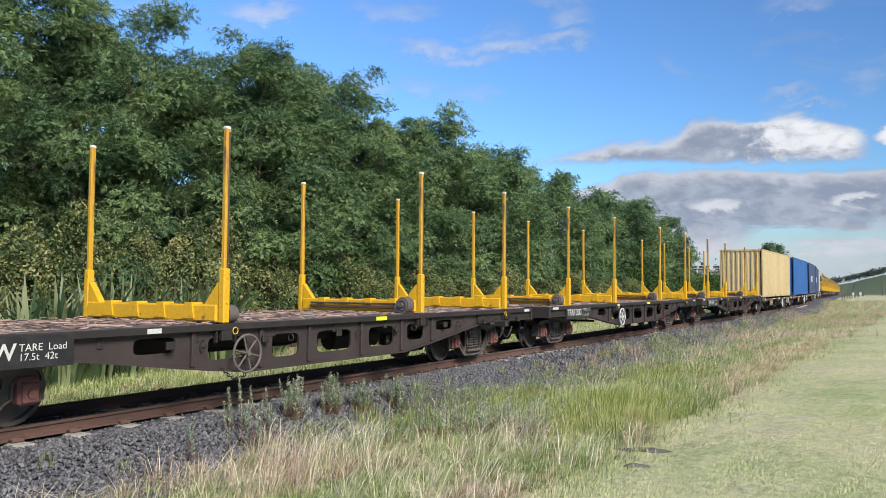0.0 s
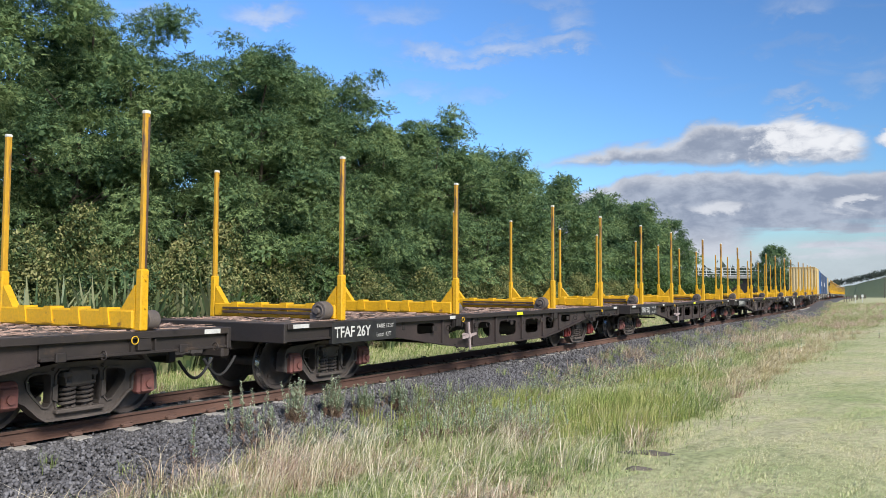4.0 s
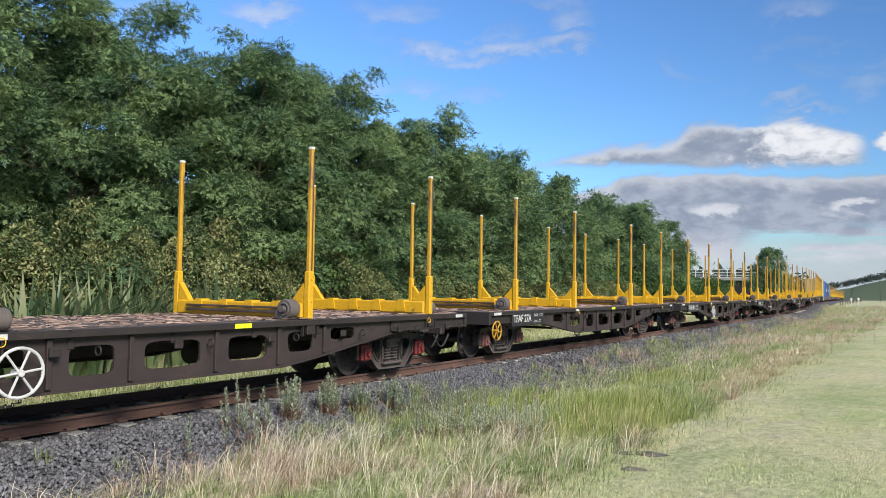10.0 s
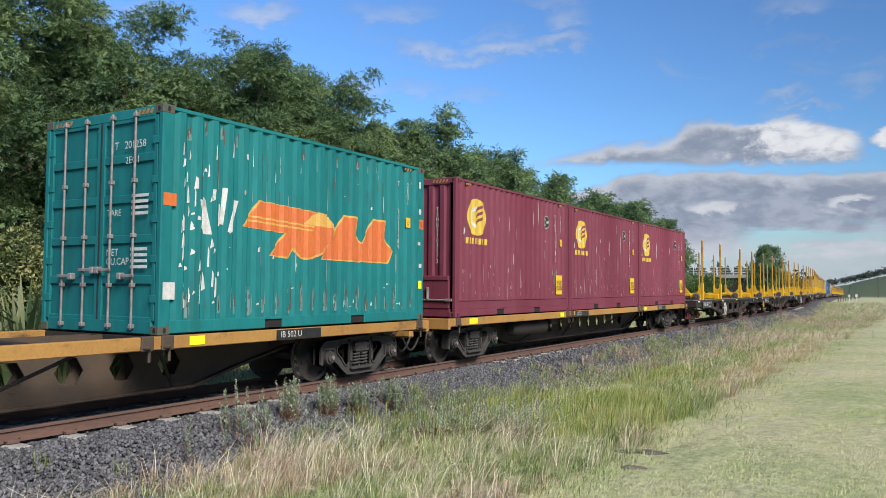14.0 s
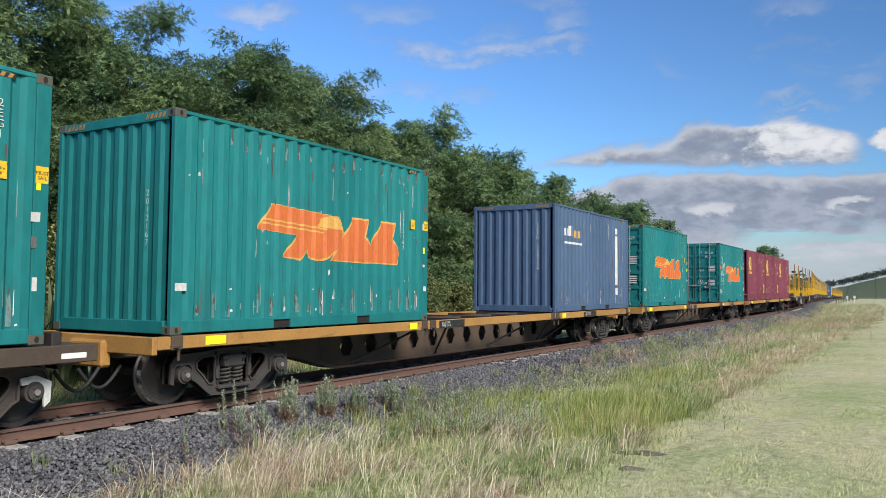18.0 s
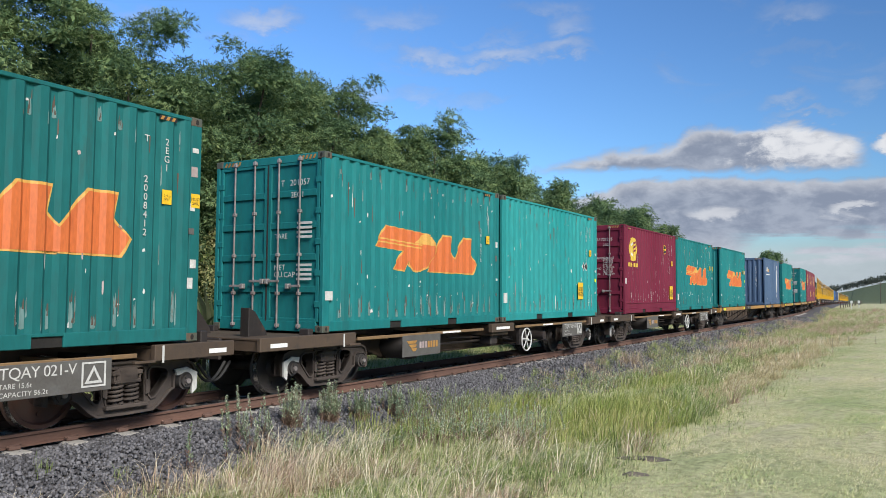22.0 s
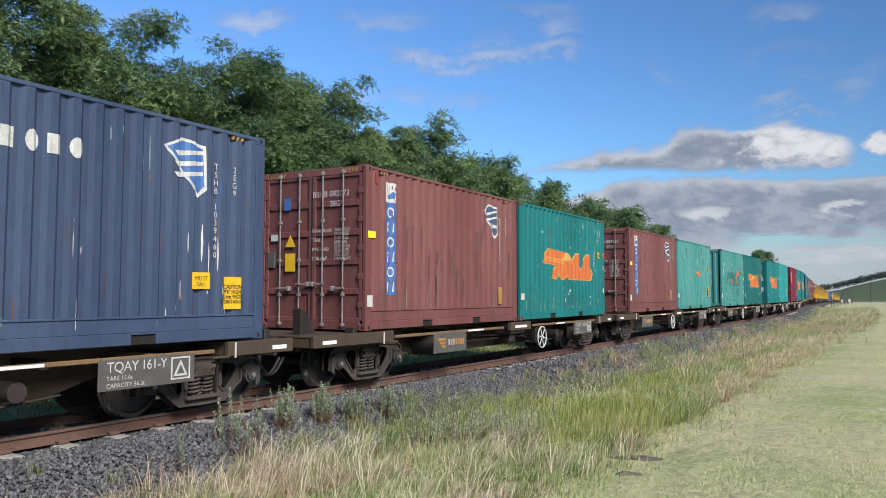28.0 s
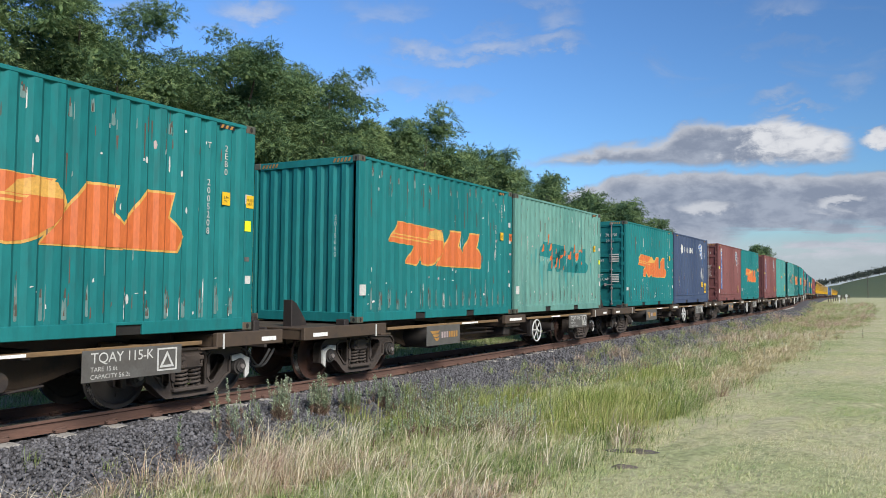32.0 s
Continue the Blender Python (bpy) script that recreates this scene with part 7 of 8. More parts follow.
    ride(plain_box("blue", "long mid-blue shipping container", True), 64.0 + 6.1, zs)
    for i in range(2):
        c = plain_box("navy", "long navy container with white lettering in bars", True)
        wall_decal(c, "name_bars", [slab(-3.2 + 0.8 * k, -2.7 + 0.8 * k, 1.1, 1.7) for k in range(5)], "white", "white name in bars")
        ride(c, 78.8 + 14.8 * i + 6.1, zs)
    ride(plain_box("slate", "pale blue shipping container"), 108.4 + 3.03, zs)
    ride(plain_box("cream", "short cream shipping container"), 114.7 + 3.03, zs)


make_train()


# ---- plants ----


def spray_cloud(rng, seats, normals, length, leaflet, width, droop=0.5):
    """Compound leaves: along a drooping stalk at every seat, three pairs of narrow leaflets and one at the tip."""
    n = len(seats)

    def unit(v):
        return v / (np.linalg.norm(v, axis=1, keepdims=True) + 1e-9)
    d = unit(normals * 0.9 + rng.normal(0, 0.55, (n, 3)) + np.array([0, 0, 0.15]))
    face = unit(np.array([0, 0, 0.55]) + normals + rng.normal(0, 0.22, (n, 3)))
    side = unit(np.cross(d, face))
    ln = (length * rng.uniform(0.7, 1.35, n))[:, None]
    fall = (droop * rng.uniform(0.3, 1.2, n))[:, None]
    down = np.array([0, 0, -1.0])
    quads = []
    for q, sg in ((0.28, -1), (0.34, 1), (0.56, -1), (0.62, 1), (0.84, -1), (0.88, 1), (1.0, 0)):
        at = seats + d * ln * q + down * fall * ln * q * q
        way = unit(d * (0.75 if sg else 1.0) + side * (0.8 * sg) + down * (0.25 + 0.7 * fall * q) + rng.normal(0, 0.10, (n, 3)))
        across = unit(np.cross(way, face + rng.normal(0, 0.25, (n, 3))))
        le = (leaflet * rng.uniform(0.7, 1.25, n) * (1.0 - 0.25 * abs(q - 0.6)))[:, None]
        quads.append(np.stack([at, at + way * le * 0.45 + across * width, at + way * le, at + way * le * 0.45 - across * width], 1))
    v = np.concatenate(quads)
    return v, np.arange(len(v) * 4).reshape(-1, 4)


def leaf_cloud(rng, centres, normals, length, width, droop=0.5):
    """Diamond leaves: one per centre, lying roughly across its normal and hanging a little."""
    n = len(centres)
    face = normals + rng.normal(0, 0.45, (n, 3))
    face /= np.linalg.norm(face, axis=1, keepdims=True) + 1e-9
    d = np.cross(face, rng.normal(0, 1, (n, 3)))
    d /= np.linalg.norm(d, axis=1, keepdims=True) + 1e-9
    d = d + normals * 0.45
    d[:, 2] -= droop * rng.uniform(0.2, 1.0, n)
    d /= np.linalg.norm(d, axis=1, keepdims=True) + 1e-9
    side = np.cross(d, face)
    side /= np.linalg.norm(side, axis=1, keepdims=True) + 1e-9
    ln = (length * rng.uniform(0.6, 1.4, n))[:, None]
    wd = (width * rng.uniform(0.6, 1.4, n))[:, None]
    v = np.stack([centres, centres + d * ln * 0.5 + side * wd, centres + d * ln, centres + d * ln * 0.5 - side * wd], 1)
    f = (np.arange(n)[:, None] * 4 + np.arange(4)[None])
    return v, f


def crown_points(rng, clumps, per, flat=0.75):
    """Leaf seats on the upper outsides of round clumps."""
    cs, ns = [], []
    for c, r in clumps:
        k = int(per * r * r / 0.36)
        u = rng.normal(0, 1, (k, 3))
        u /= np.linalg.norm(u, axis=1, keepdims=True)
        u[:, 2] = np.where(u[:, 2] < -0.25, -u[:, 2], u[:, 2])
        q = r * rng.uniform(0.55, 1.08, k) ** 0.6
        p = np.array(c) + u * q[:, None] * np.array([1, 1, flat])
        cs.append(p), ns.append(u)
    return np.concatenate(cs), np.concatenate(ns)


def limb_shape(shape, a, b, r0, r1):
    shape.rod(a, b, r0, 8, r1)


def tree_meshes(seed, tall, wide, leaves, leaf=0.15):
    rng = np.random.default_rng(seed)
    sh = Shape()
    clumps = []
    stems = 3
    for i in range(stems):
        ang = 2.1 * i + rng.uniform(-0.4, 0.4)
        p = Vector((0.15 * math.cos(ang), 0.15 * math.sin(ang), -0.3))
        r, z = 0.13, 0.0
        lean = Vector((0.10 * math.cos(ang), 0.10 * math.sin(ang), 1))
        while p.z < tall * 0.86:
            q = p + lean * (tall * 0.13) + Vector((rng.normal(0, 0.15), rng.normal(0, 0.15), 0))
            limb_shape(sh, p, q, r, r * 0.80)
            if tall * 0.16 < q.z < tall * 0.70:
                for _ in range(3):
                    a = rng.uniform(0, 6.28)
                    reach = wide * (0.50 if q.z < tall * 0.65 else 0.34) * rng.uniform(0.6, 1.05)
                    e = q + Vector((reach * 0.7 * math.cos(a), reach * 0.7 * math.sin(a), rng.uniform(0.4, 0.9)))
                    limb_shape(sh, q, e, r * 0.35, 0.012)
            p, r = q, r * 0.80
    # an egg of clumps with a ragged skin
    heads = [(wide * 0.20 * math.cos(2.1 * i + seed), wide * 0.20 * math.sin(2.1 * i + seed), rng.uniform(0.86, 1.0)) for i in range(3)]
    for i in range(int(165 * tall * wide / 61)):
        hx, hy, hz = heads[i % 3]
        z = rng.uniform(0.08, 1.0) ** 0.9
        env = wide * 0.36 * (1.0 if z < 0.5 else math.sqrt(max(0.0, 1 - ((z - 0.5) / 0.5) ** 2))) + 0.15
        a = rng.uniform(0, 6.28)
        rr = env * rng.uniform(0.45, 1.05) * (1 + 0.14 * math.sin(3 * a + seed + 4 * z))
        clumps.append(((hx + rr * math.cos(a), hy + rr * math.sin(a), z * hz * tall * 0.94), rng.uniform(0.34, 0.74) * (1.0 if z < 0.8 else 0.75)))
    for i in range(30):
        hx, hy, hz = heads[i % 3]
        a, rr = rng.uniform(0, 6.28), wide * rng.uniform(0.0, 0.16)
        clumps.append(((hx + rr * math.cos(a), hy + rr * math.sin(a), tall * hz * rng.uniform(0.90, 1.03)), rng.uniform(0.14, 0.32)))
    # small tufts break the outline of every clump
    for (cx, cy, cz), r in list(clumps):
        for _ in range(7):
            u = rng.normal(0, 1, 3)
            u[2] = abs(u[2]) * 0.8
            u /= np.linalg.norm(u)
            clumps.append(((cx + u[0] * r, cy + u[1] * r, cz + u[2] * r * 0.8), rng.uniform(0.14, 0.27)))
    pts, nor = crown_points(rng, clumps, leaves * 0.19)
    v, f = spray_cloud(rng, pts, nor, leaf * 1.7, leaf * 0.85, leaf * 0.130, 0.5)
    # broad inner leaves close the middle of every large clump
    pts, nor = crown_points(rng, [(c, r * 0.60) for c, r in clumps if r > 0.4], 170)
    v2, f2 = leaf_cloud(rng, pts, nor, 0.16, 0.048, 0.5)
    v, f = np.concatenate([v, v2]), np.concatenate([f, f2 + len(v) * 4])
    return sh.mesh("trunk", MAT["bark"]), stuff_mesh("crown", v, f, 4, MAT["tree_leaf"])


def plant_trees():
    rng = random.Random(11)
    kinds = [tree_meshes(k, 9.9, 6.2, 540, 0.118) for k in (1, 2, 3)]
    mid = [tree_meshes(k, 9.9, 6.2, 230, 0.18) for k in (4, 5)]
    first = {}

    back = [tree_meshes(7, 9.9, 6.4, 110, 0.30)]
    shared = kinds + mid + back

    def tree(s, n, scale, k, turn):
        x, y, z = ground_at(s, n)
        m = Matrix.Translation((x, y, z - 0.1)) @ Matrix.Rotation(turn, 4, "Z")
        ob = thing("tree", "tall leafy green ash tree in the row behind the line", "tree", "row of trees")
        for nm, me in zip(("trunk", "crown"), shared[k]):
            part(nm, me, "", ob)
        ob.matrix_basis = m
        ob.scale = (scale * rng.uniform(0.95, 1.08), scale * rng.uniform(0.95, 1.08), scale)
    row = ((5.0, 1.04), (8.2, 1.05), (11.6, 1.01), (14.9, 0.98), (18.2, 1.03), (20.6, 0.98), (23.0, 1.02), (26.4, 0.93), (30.0, 0.98), (34.1, 0.93), (38.3, 0.93), (43.6, 0.96), (48.0, 0.82), (57.0, 0.92), (62.0, 0.88), (70.5, 0.90), (75.5, 0.74))
    for i, (s, k) in enumerate(row):
        tree(s, -10.1 + rng.uniform(-0.4, 0.4), k, i % 3 if i < 8 else 3 + i % 2, rng.uniform(0, 6.28))
    for i, s in enumerate((4.5, 9.5, 15, 21, 27, 33, 39, 44, 62, 70)):
        tree(s, -13.8 + rng.uniform(-0.5, 0.5), 0.96, 5, rng.uniform(0, 6.28))


def plant_shrubs():
    rng = random.Random(5)
    kinds = []
    for seed in (21, 22, 23):
        g = np.random.default_rng(seed)
        clumps = []
        for _ in range(84):
            z = g.uniform(0.06, 1.0)
            rr = 1.15 * (1 - z ** 1.6) ** 0.6 * g.uniform(0.5, 1.0)
            a = g.uniform(0, 6.28)
            clumps.append(((rr * math.cos(a), rr * math.sin(a), z * 2.6), g.uniform(0.13, 0.27)))
        pts, nor = crown_points(g, clumps, 1050, 1.6)
        v, f = leaf_cloud(g, pts, nor * np.array([1, 1, 0.6]) + np.array([0, 0, 0.7]), 0.085, 0.020, 0.0)
        sh = Shape()
        for i in range(5):
            a = 1.3 * i
            sh.rod((0, 0, -0.2), (0.5 * math.cos(a), 0.5 * math.sin(a), 1.6), 0.035, 6, 0.012)
        kinds.append((sh.mesh("stems", MAT["bark"]), stuff_mesh("foliage", v, f, 4, MAT["shrub_leaf"])))
    s, i = 6.5, 0
    while s < 52:
        h = float(np.interp(s, (6, 14, 18, 22, 30, 40, 52), (1.28, 1.30, 1.18, 0.98, 1.0, 0.95, 0.95)))
        x, y, z = ground_at(s, -7.2 + rng.uniform(-0.5, 0.5))
        ob = thing("shrub", "bushy olive-green shrub under the trees", "shrub", "hedge under the trees")
        for nm, me in zip(("stem", "foliage"), kinds[i % 3]):
            part(nm, me, "", ob)
        ob.matrix_basis = Matrix.Translation((x, y, z)) @ Matrix.Rotation(rng.uniform(0, 6.28), 4, "Z")
        ob.scale = (rng.uniform(0.95, 1.15), rng.uniform(0.95, 1.15), h * rng.uniform(0.88, 1.08))
        s += rng.uniform(1.25, 1.9)
        i += 1
    # rounder green bushes farther along and beyond the last trees
    g = np.random.default_rng(31)
    clumps = [((1.3 * g.normal() * 0.5, 1.3 * g.normal() * 0.5, g.uniform(0.2, 1.9)), g.uniform(0.25, 0.5)) for _ in range(46)]
    pts, nor = crown_points(g, clumps, 300)
    v, f = leaf_cloud(g, pts, nor, 0.12, 0.03, 0.2)
    me = stuff_mesh("foliage", v, f, 4, MAT["bush_leaf"])
    st = Shape().rod((0, 0, -0.2), (0, 0, 1.2), 0.05, 6, 0.02).mesh("stems", MAT["bark"])
    for s, n, k in ((15.5, -8.6, 1.6), (19.5, -8.9, 1.7), (54, -9, 1.7), (57.5, -8, 1.4), (62, -8, 1.2), (68, -7.5, 1.2), (75, -7.5, 1.3), (81, -8.5, 1.5), (84, -9, 1.6), (87.5, -9, 1.5), (91, -8.6, 1.4)):
        x, y, z = ground_at(s, n)
        ob = thing("bush", "rounded green bush at the foot of the trees", "bush", "bushes beside the line")
        part("stem", st, "", ob), part("foliage", me, "", ob)
        ob.matrix_basis = Matrix.Translation((x, y, z)) @ Matrix.Rotation(s, 4, "Z")
        ob.scale = (k, k, k)
    # one dark rounded tree by the bridge
    tk = tree_meshes(9, 5.6, 4.4, 200, 0.22)
    ob = thing("tree", "small dark dense tree beside the railway bridge", "tree")
    part("trunk", tk[0], "", ob), part("crown", tk[1], "", ob)
    ob.matrix_basis = Matrix.Translation((-16.3, 120.0, on_line(120).z - 0.5))
    ob.scale = (1.05, 1.05, 1.42)


def plant_flax():
    rng = np.random.default_rng(17)
    meshes = []
    for seed in range(3):
        v, f = [], []
        for _ in range(120):
            a, h = rng.uniform(0, 6.28), rng.uniform(0.6, 1.6)
            lean, w = rng.uniform(0.08, 0.85), rng.uniform(0.026, 0.050)
            r0 = rng.uniform(0, 0.22)
            o = np.array([r0 * math.cos(a), r0 * math.sin(a), -0.05])
            out, side = np.array([math.cos(a), math.sin(a), 0]), np.array([-math.sin(a), math.cos(a), 0])
            b = len(v)
            for j, q in enumerate((0, 0.35, 0.7, 1.0)):
                p = o + out * (lean * h * q ** 1.7) + np.array([0, 0, h * q * (1 - 0.30 * lean * q * q)])
                ww = w * (1.0, 1.15, 0.8, 0.06)[j]
                v += [p - side * ww, p + side * ww]
            f += [(b + 2 * j, b + 2 * j + 1, b + 2 * j + 3, b + 2 * j + 2) for j in range(3)]
        meshes.append(stuff_mesh("blades", v, f, 4, MAT["flax_leaf"]))
    r = random.Random(8)
    spots = [(6.0 + 0.85 * i, -5.7 + r.uniform(-0.4, 0.4), r.uniform(1.45, 1.8)) for i in range(10)]
    spots += [(14.0 + 1.15 * i, -6.0 + r.uniform(-0.3, 0.3), r.uniform(0.5, 0.75)) for i in range(14)]
    for i, (s, n, k) in enumerate(spots):
        x, y, z = ground_at(s, n)
        ob = thing("flax_plant", "clump of long strap-leaved green flax", "plant", "flax along the hedge")
        part("leaf_fan", meshes[i % 3], "", ob)
        ob.matrix_basis = Matrix.Translation((x, y, z)) @ Matrix.Rotation(r.uniform(0, 6.28), 4, "Z")
        ob.scale = (k, k, k)


def blades(name, s, n, rng, height, width, bend, mat, label, about=None, spread=(0.55, 1.35)):
    """Grass: one bent, tapering blade at every place; about holds the tufts' middles, from which the blades lean out."""
    c = len(s)
    x, y, z, h = (np.interp(s, SS, a) for a in (LX, LY, LZ, LH))
    X, Y, Z = x + np.cos(h) * n, y + np.sin(h) * n, z + surface(n) - 0.015
    a = rng.uniform(0, 6.28, c)
    if about is not None:
        a = np.arctan2(s - about[0], n - about[1]) + rng.normal(0, 0.5, c)
    ht = height * rng.uniform(*spread, c)
    wd = width * rng.uniform(0.7, 1.3, c)
    lean = bend * rng.uniform(0.1, 1.4, c)
    wind = 0.35
    ox, oy = np.cos(a) * lean + wind * bend, np.sin(a) * lean
    sx, sy = -np.sin(a), np.cos(a)
    rows = []
    for q, k in ((0.0, 1.0), (0.55, 0.8)):
        px, py, pz = X + ox * ht * q * q, Y + oy * ht * q * q, Z + ht * q
        rows += [np.stack([px - sx * wd * k, py - sy * wd * k, pz], -1), np.stack([px + sx * wd * k, py + sy * wd * k, pz], -1)]
    rows.append(np.stack([X + ox * ht, Y + oy * ht, Z + ht * (1 - 0.25 * np.minimum(1, lean))], -1))
    v = np.stack(rows, 1)
    b = np.arange(c)[:, None, None] * 5
    f = (b + np.array([(0, 1, 3), (0, 3, 2), (2, 3, 4)])[None]).reshape(-1, 3)
    ob = new(name, stuff_mesh(name, v, f, 3, MAT[mat]))
    return tagged(ob, label, "grass", kind="stuff")


def drift(s, n, k, seed):
    """A smooth random field over the ground, about -1 to 1."""
    g = np.random.default_rng(seed)
    out = np.zeros_like(s)
    for i in range(9):
        a, w, p = g.uniform(0, 6.28), k * g.uniform(0.5, 2.2), g.uniform(0, 6.28)
        out += np.sin((s * math.cos(a) + n * math.sin(a) * 1.6) * w + p) / 4
    return out


def bump(s, n, s0, n0, rs, rn):
    return np.exp(-((s - s0) / rs) ** 2 - ((n - n0) / rn) ** 2)


def verge_foot(s, n):
    """Where the grass begins beside the ballast."""
    return np.interp(s, (3, 5, 6, 9, 13, 17, 24, 40, 90), (2.55, 2.30, 2.10, 1.98, 1.90, 1.65, 1.5, 1.45, 1.6)) + 0.28 * drift(s, n, 1.3, 3)


def verge_end(s, n):
    return 6.15 + 0.022 * s + 0.3 * drift(s, n, 0.9, 4)


def plant_grass():
    rng = np.random.default_rng(2)

    def field(bands):
        ss, nn = [], []
        for s0, s1, n0, n1, per in bands:
            c = int((s1 - s0) * (n1 - n0) * per)
            ss.append(rng.uniform(s0, s1, c)), nn.append(rng.uniform(n0, n1, c))
        return np.concatenate(ss), np.concatenate(nn)

    def kinds(s, n):
        """Which grass grows where: 0 blond, 1 green, 2 bright green, 3 tan."""
        w = rng.normal(0, 0.38, len(s))
        k = np.where(drift(s, n, 1.2, 5) + w + 1.7 * bump(s, n, 5.9, 2.7, 2.3, 1.5) - 0.35 * bump(s, n, 6.0, 4.9, 3.0, 1.3) - 0.9 * bump(s, n, 12.5, 3.6, 4.0, 2.2) + 0.3 * (s > 30) > 0.48, 0, 1)
        lush = 1.5 * bump(s, n, 11.6, 5.3, 2.4, 1.0) + 1.2 * bump(s, n, 9.9, 2.3, 0.9, 0.45) + 1.1 * bump(s, n, 12.2, 2.9, 1.6, 0.8) + 1.1 * bump(s, n, 17.5, 4.4, 2.2, 0.9) + 0.8 * bump(s, n, 6.4, 2.5, 0.5, 0.3)
        k = np.where(lush + 0.35 * w + 0.2 * drift(s, n, 1.6, 8) > 0.55, 2, k)
        burnt = 1.3 * bump(s, n, 17.5, 6.0, 3.0, 0.6) + 1.3 * bump(s, n, 24, 6.1, 5.0, 0.9) + 1.2 * bump(s, n, 34, 6.3, 7.0, 1.3) + 0.9 * bump(s, n, 20, 2.6, 3.0, 0.5) + 0.8 * bump(s, n, 7.7, 2.9, 0.8, 0.5)
        return np.where(burnt + 0.75 * w + 0.3 * drift(s, n, 1.1, 6) > 0.6, 3, k)
    look_of = (("dry_grass", "dry_grass", "long blond dry grass leaning beside the ballast"), ("green_grass", "green_grass", "rough green grass tufts on the railway verge"),
               ("bright_grass", "bright_grass", "soft bright green grass in the verge"), ("tan_grass", "tan_grass", "tan dead grass along the verge"))
    # the short sward between the tufts
    s, n = field(((2.5, 8, 1.7, 7.2, 520), (8, 14, 1.5, 7.2, 430), (14, 28, 1.3, 7.6, 300), (28, 60, 1.3, 8.0, 150), (60, 150, 1.45, 4.5, 90), (60, 120, 4.5, 9, 40)))
    thin = np.interp(s, (3, 12, 15, 24, 30), (0, 0, 0.45, 0.35, 0.1)) * (n < 4.0)
    ok = (n > verge_foot(s, n) + np.abs(rng.normal(0, 0.22, len(s)))) & (n < verge_end(s, n) + 0.15 + rng.normal(0, 0.3, len(s))) & (rng.uniform(0, 1, len(s)) > thin * (0.5 + 0.7 * drift(s, n, 1.4, 21)))
    s, n = s[ok], n[ok]
    k = kinds(s, n)
    for i in range(4):
        q = k == i
        blades("short_" + look_of[i][0], s[q], n[q], rng, (0.10, 0.12, 0.15, 0.09)[i], 0.0034, 0.9, look_of[i][1], "short grass between the tufts of the verge")
    # tufts
    ts, tn = field(((2.5, 8, 1.7, 7.0, 28), (8, 14, 1.5, 7.0, 28), (14, 28, 1.4, 7.4, 19), (28, 60, 1.4, 7.8, 8), (60, 110, 2.0, 8.5, 2)))
    thin = np.interp(ts, (3, 12, 15, 24, 30), (0, 0, 0.5, 0.35, 0.1)) * (tn < 4.0)
    ok = (tn > verge_foot(ts, tn) + 0.08) & (tn < verge_end(ts, tn) - 0.1) & (rng.uniform(0, 1, len(ts)) > thin) & (drift(ts, tn, 2.2, 31) > -0.85)
    ts, tn = ts[ok], tn[ok]
    tk = kinds(ts, tn)
    per = 30
    size = rng.uniform(0.6, 1.35, len(ts))
    for i in range(4):
        q = tk == i
        a, b = np.repeat(ts[q], per), np.repeat(tn[q], per)
        sz = np.repeat(size[q], per) * np.interp(a, (3, 60), (1.0, 1.1)) * np.where(b > 3.6, np.interp(a, (3, 8, 9.5), (0.62, 0.68, 1.0)), 1.0)
        spread_at = (0.06, 0.055, 0.09, 0.06)[i]
        blades(look_of[i][0], a + rng.normal(0, spread_at, len(a)), b + rng.normal(0, spread_at, len(a)), rng, (0.28, 0.20, 0.24, 0.13)[i] * sz, (0.0032, 0.0034, 0.0034, 0.0034)[i], (0.85, 0.7, 0.45, 0.8)[i], look_of[i][1], look_of[i][2], (a, b), (0.35, 1.5))
    # long pale stalks that arch over the rest
    ts, tn = field(((3, 8.5, 2.1, 4.2, 17), (3, 9, 4.2, 6.4, 8), (8.5, 16, 2.4, 6.4, 1.5), (16, 40, 2.6, 6.8, 1.5)))
    ok = (tn > verge_foot(ts, tn) + 0.05) & (drift(ts, tn, 2.0, 44) > -0.3)
    ts, tn = np.repeat(ts[ok], 9), np.repeat(tn[ok], 9)
    blades("grass_stalks", ts + rng.normal(0, 0.05, len(ts)), tn + rng.normal(0, 0.05, len(ts)), rng, 0.42, 0.0030, 1.3, "pale_grass", "long pale seed stalks arching over the verge", (ts, tn), (0.6, 1.4))
    # sparse tufts out on the ballast
    t = rng.uniform(0, 1, 46)
    ts, tn = 4 + 34 * t ** 1.3, rng.uniform(1.55, 2.6, 46)
    s2 = np.repeat(ts, 26) + rng.normal(0, 0.05, 46 * 26)
    n2 = np.repeat(tn, 26) + rng.normal(0, 0.05, 46 * 26)
    blades("grass_tufts", s2, n2, rng, 0.20, 0.0028, 0.7, "green_grass", "thin tufts of grass in the ballast")
    # the mown field, with worn places
    s, n = field(((2.5, 8, 5.2, 10.0, 3600), (8, 14, 5.8, 10, 2300), (14, 28, 5.8, 10, 1000), (28, 60, 5.8, 11, 240), (60, 130, 5.8, 12, 50)))
    bare = 0.85 * bump(s, n, 8.95, 6.45, 0.22, 0.35) + 0.8 * bump(s, n, 8.1, 6.6, 0.15, 0.2) + 0.8 * bump(s, n, 7.7, 8.2, 0.2, 0.5)
    ok = (n > verge_end(s, n) - 0.2 + rng.normal(0, 0.12, len(s))) & (rng.uniform(0, 1, len(s)) > bare)
    ht = np.interp(drift(s, n, 1.6, 62), (-1, 1), (0.034, 0.046))
    blades("mown_grass", s[ok], n[ok], rng, ht[ok], 0.0026, 1.1, "mown_grass", "short straw-coloured mown grass of the field")
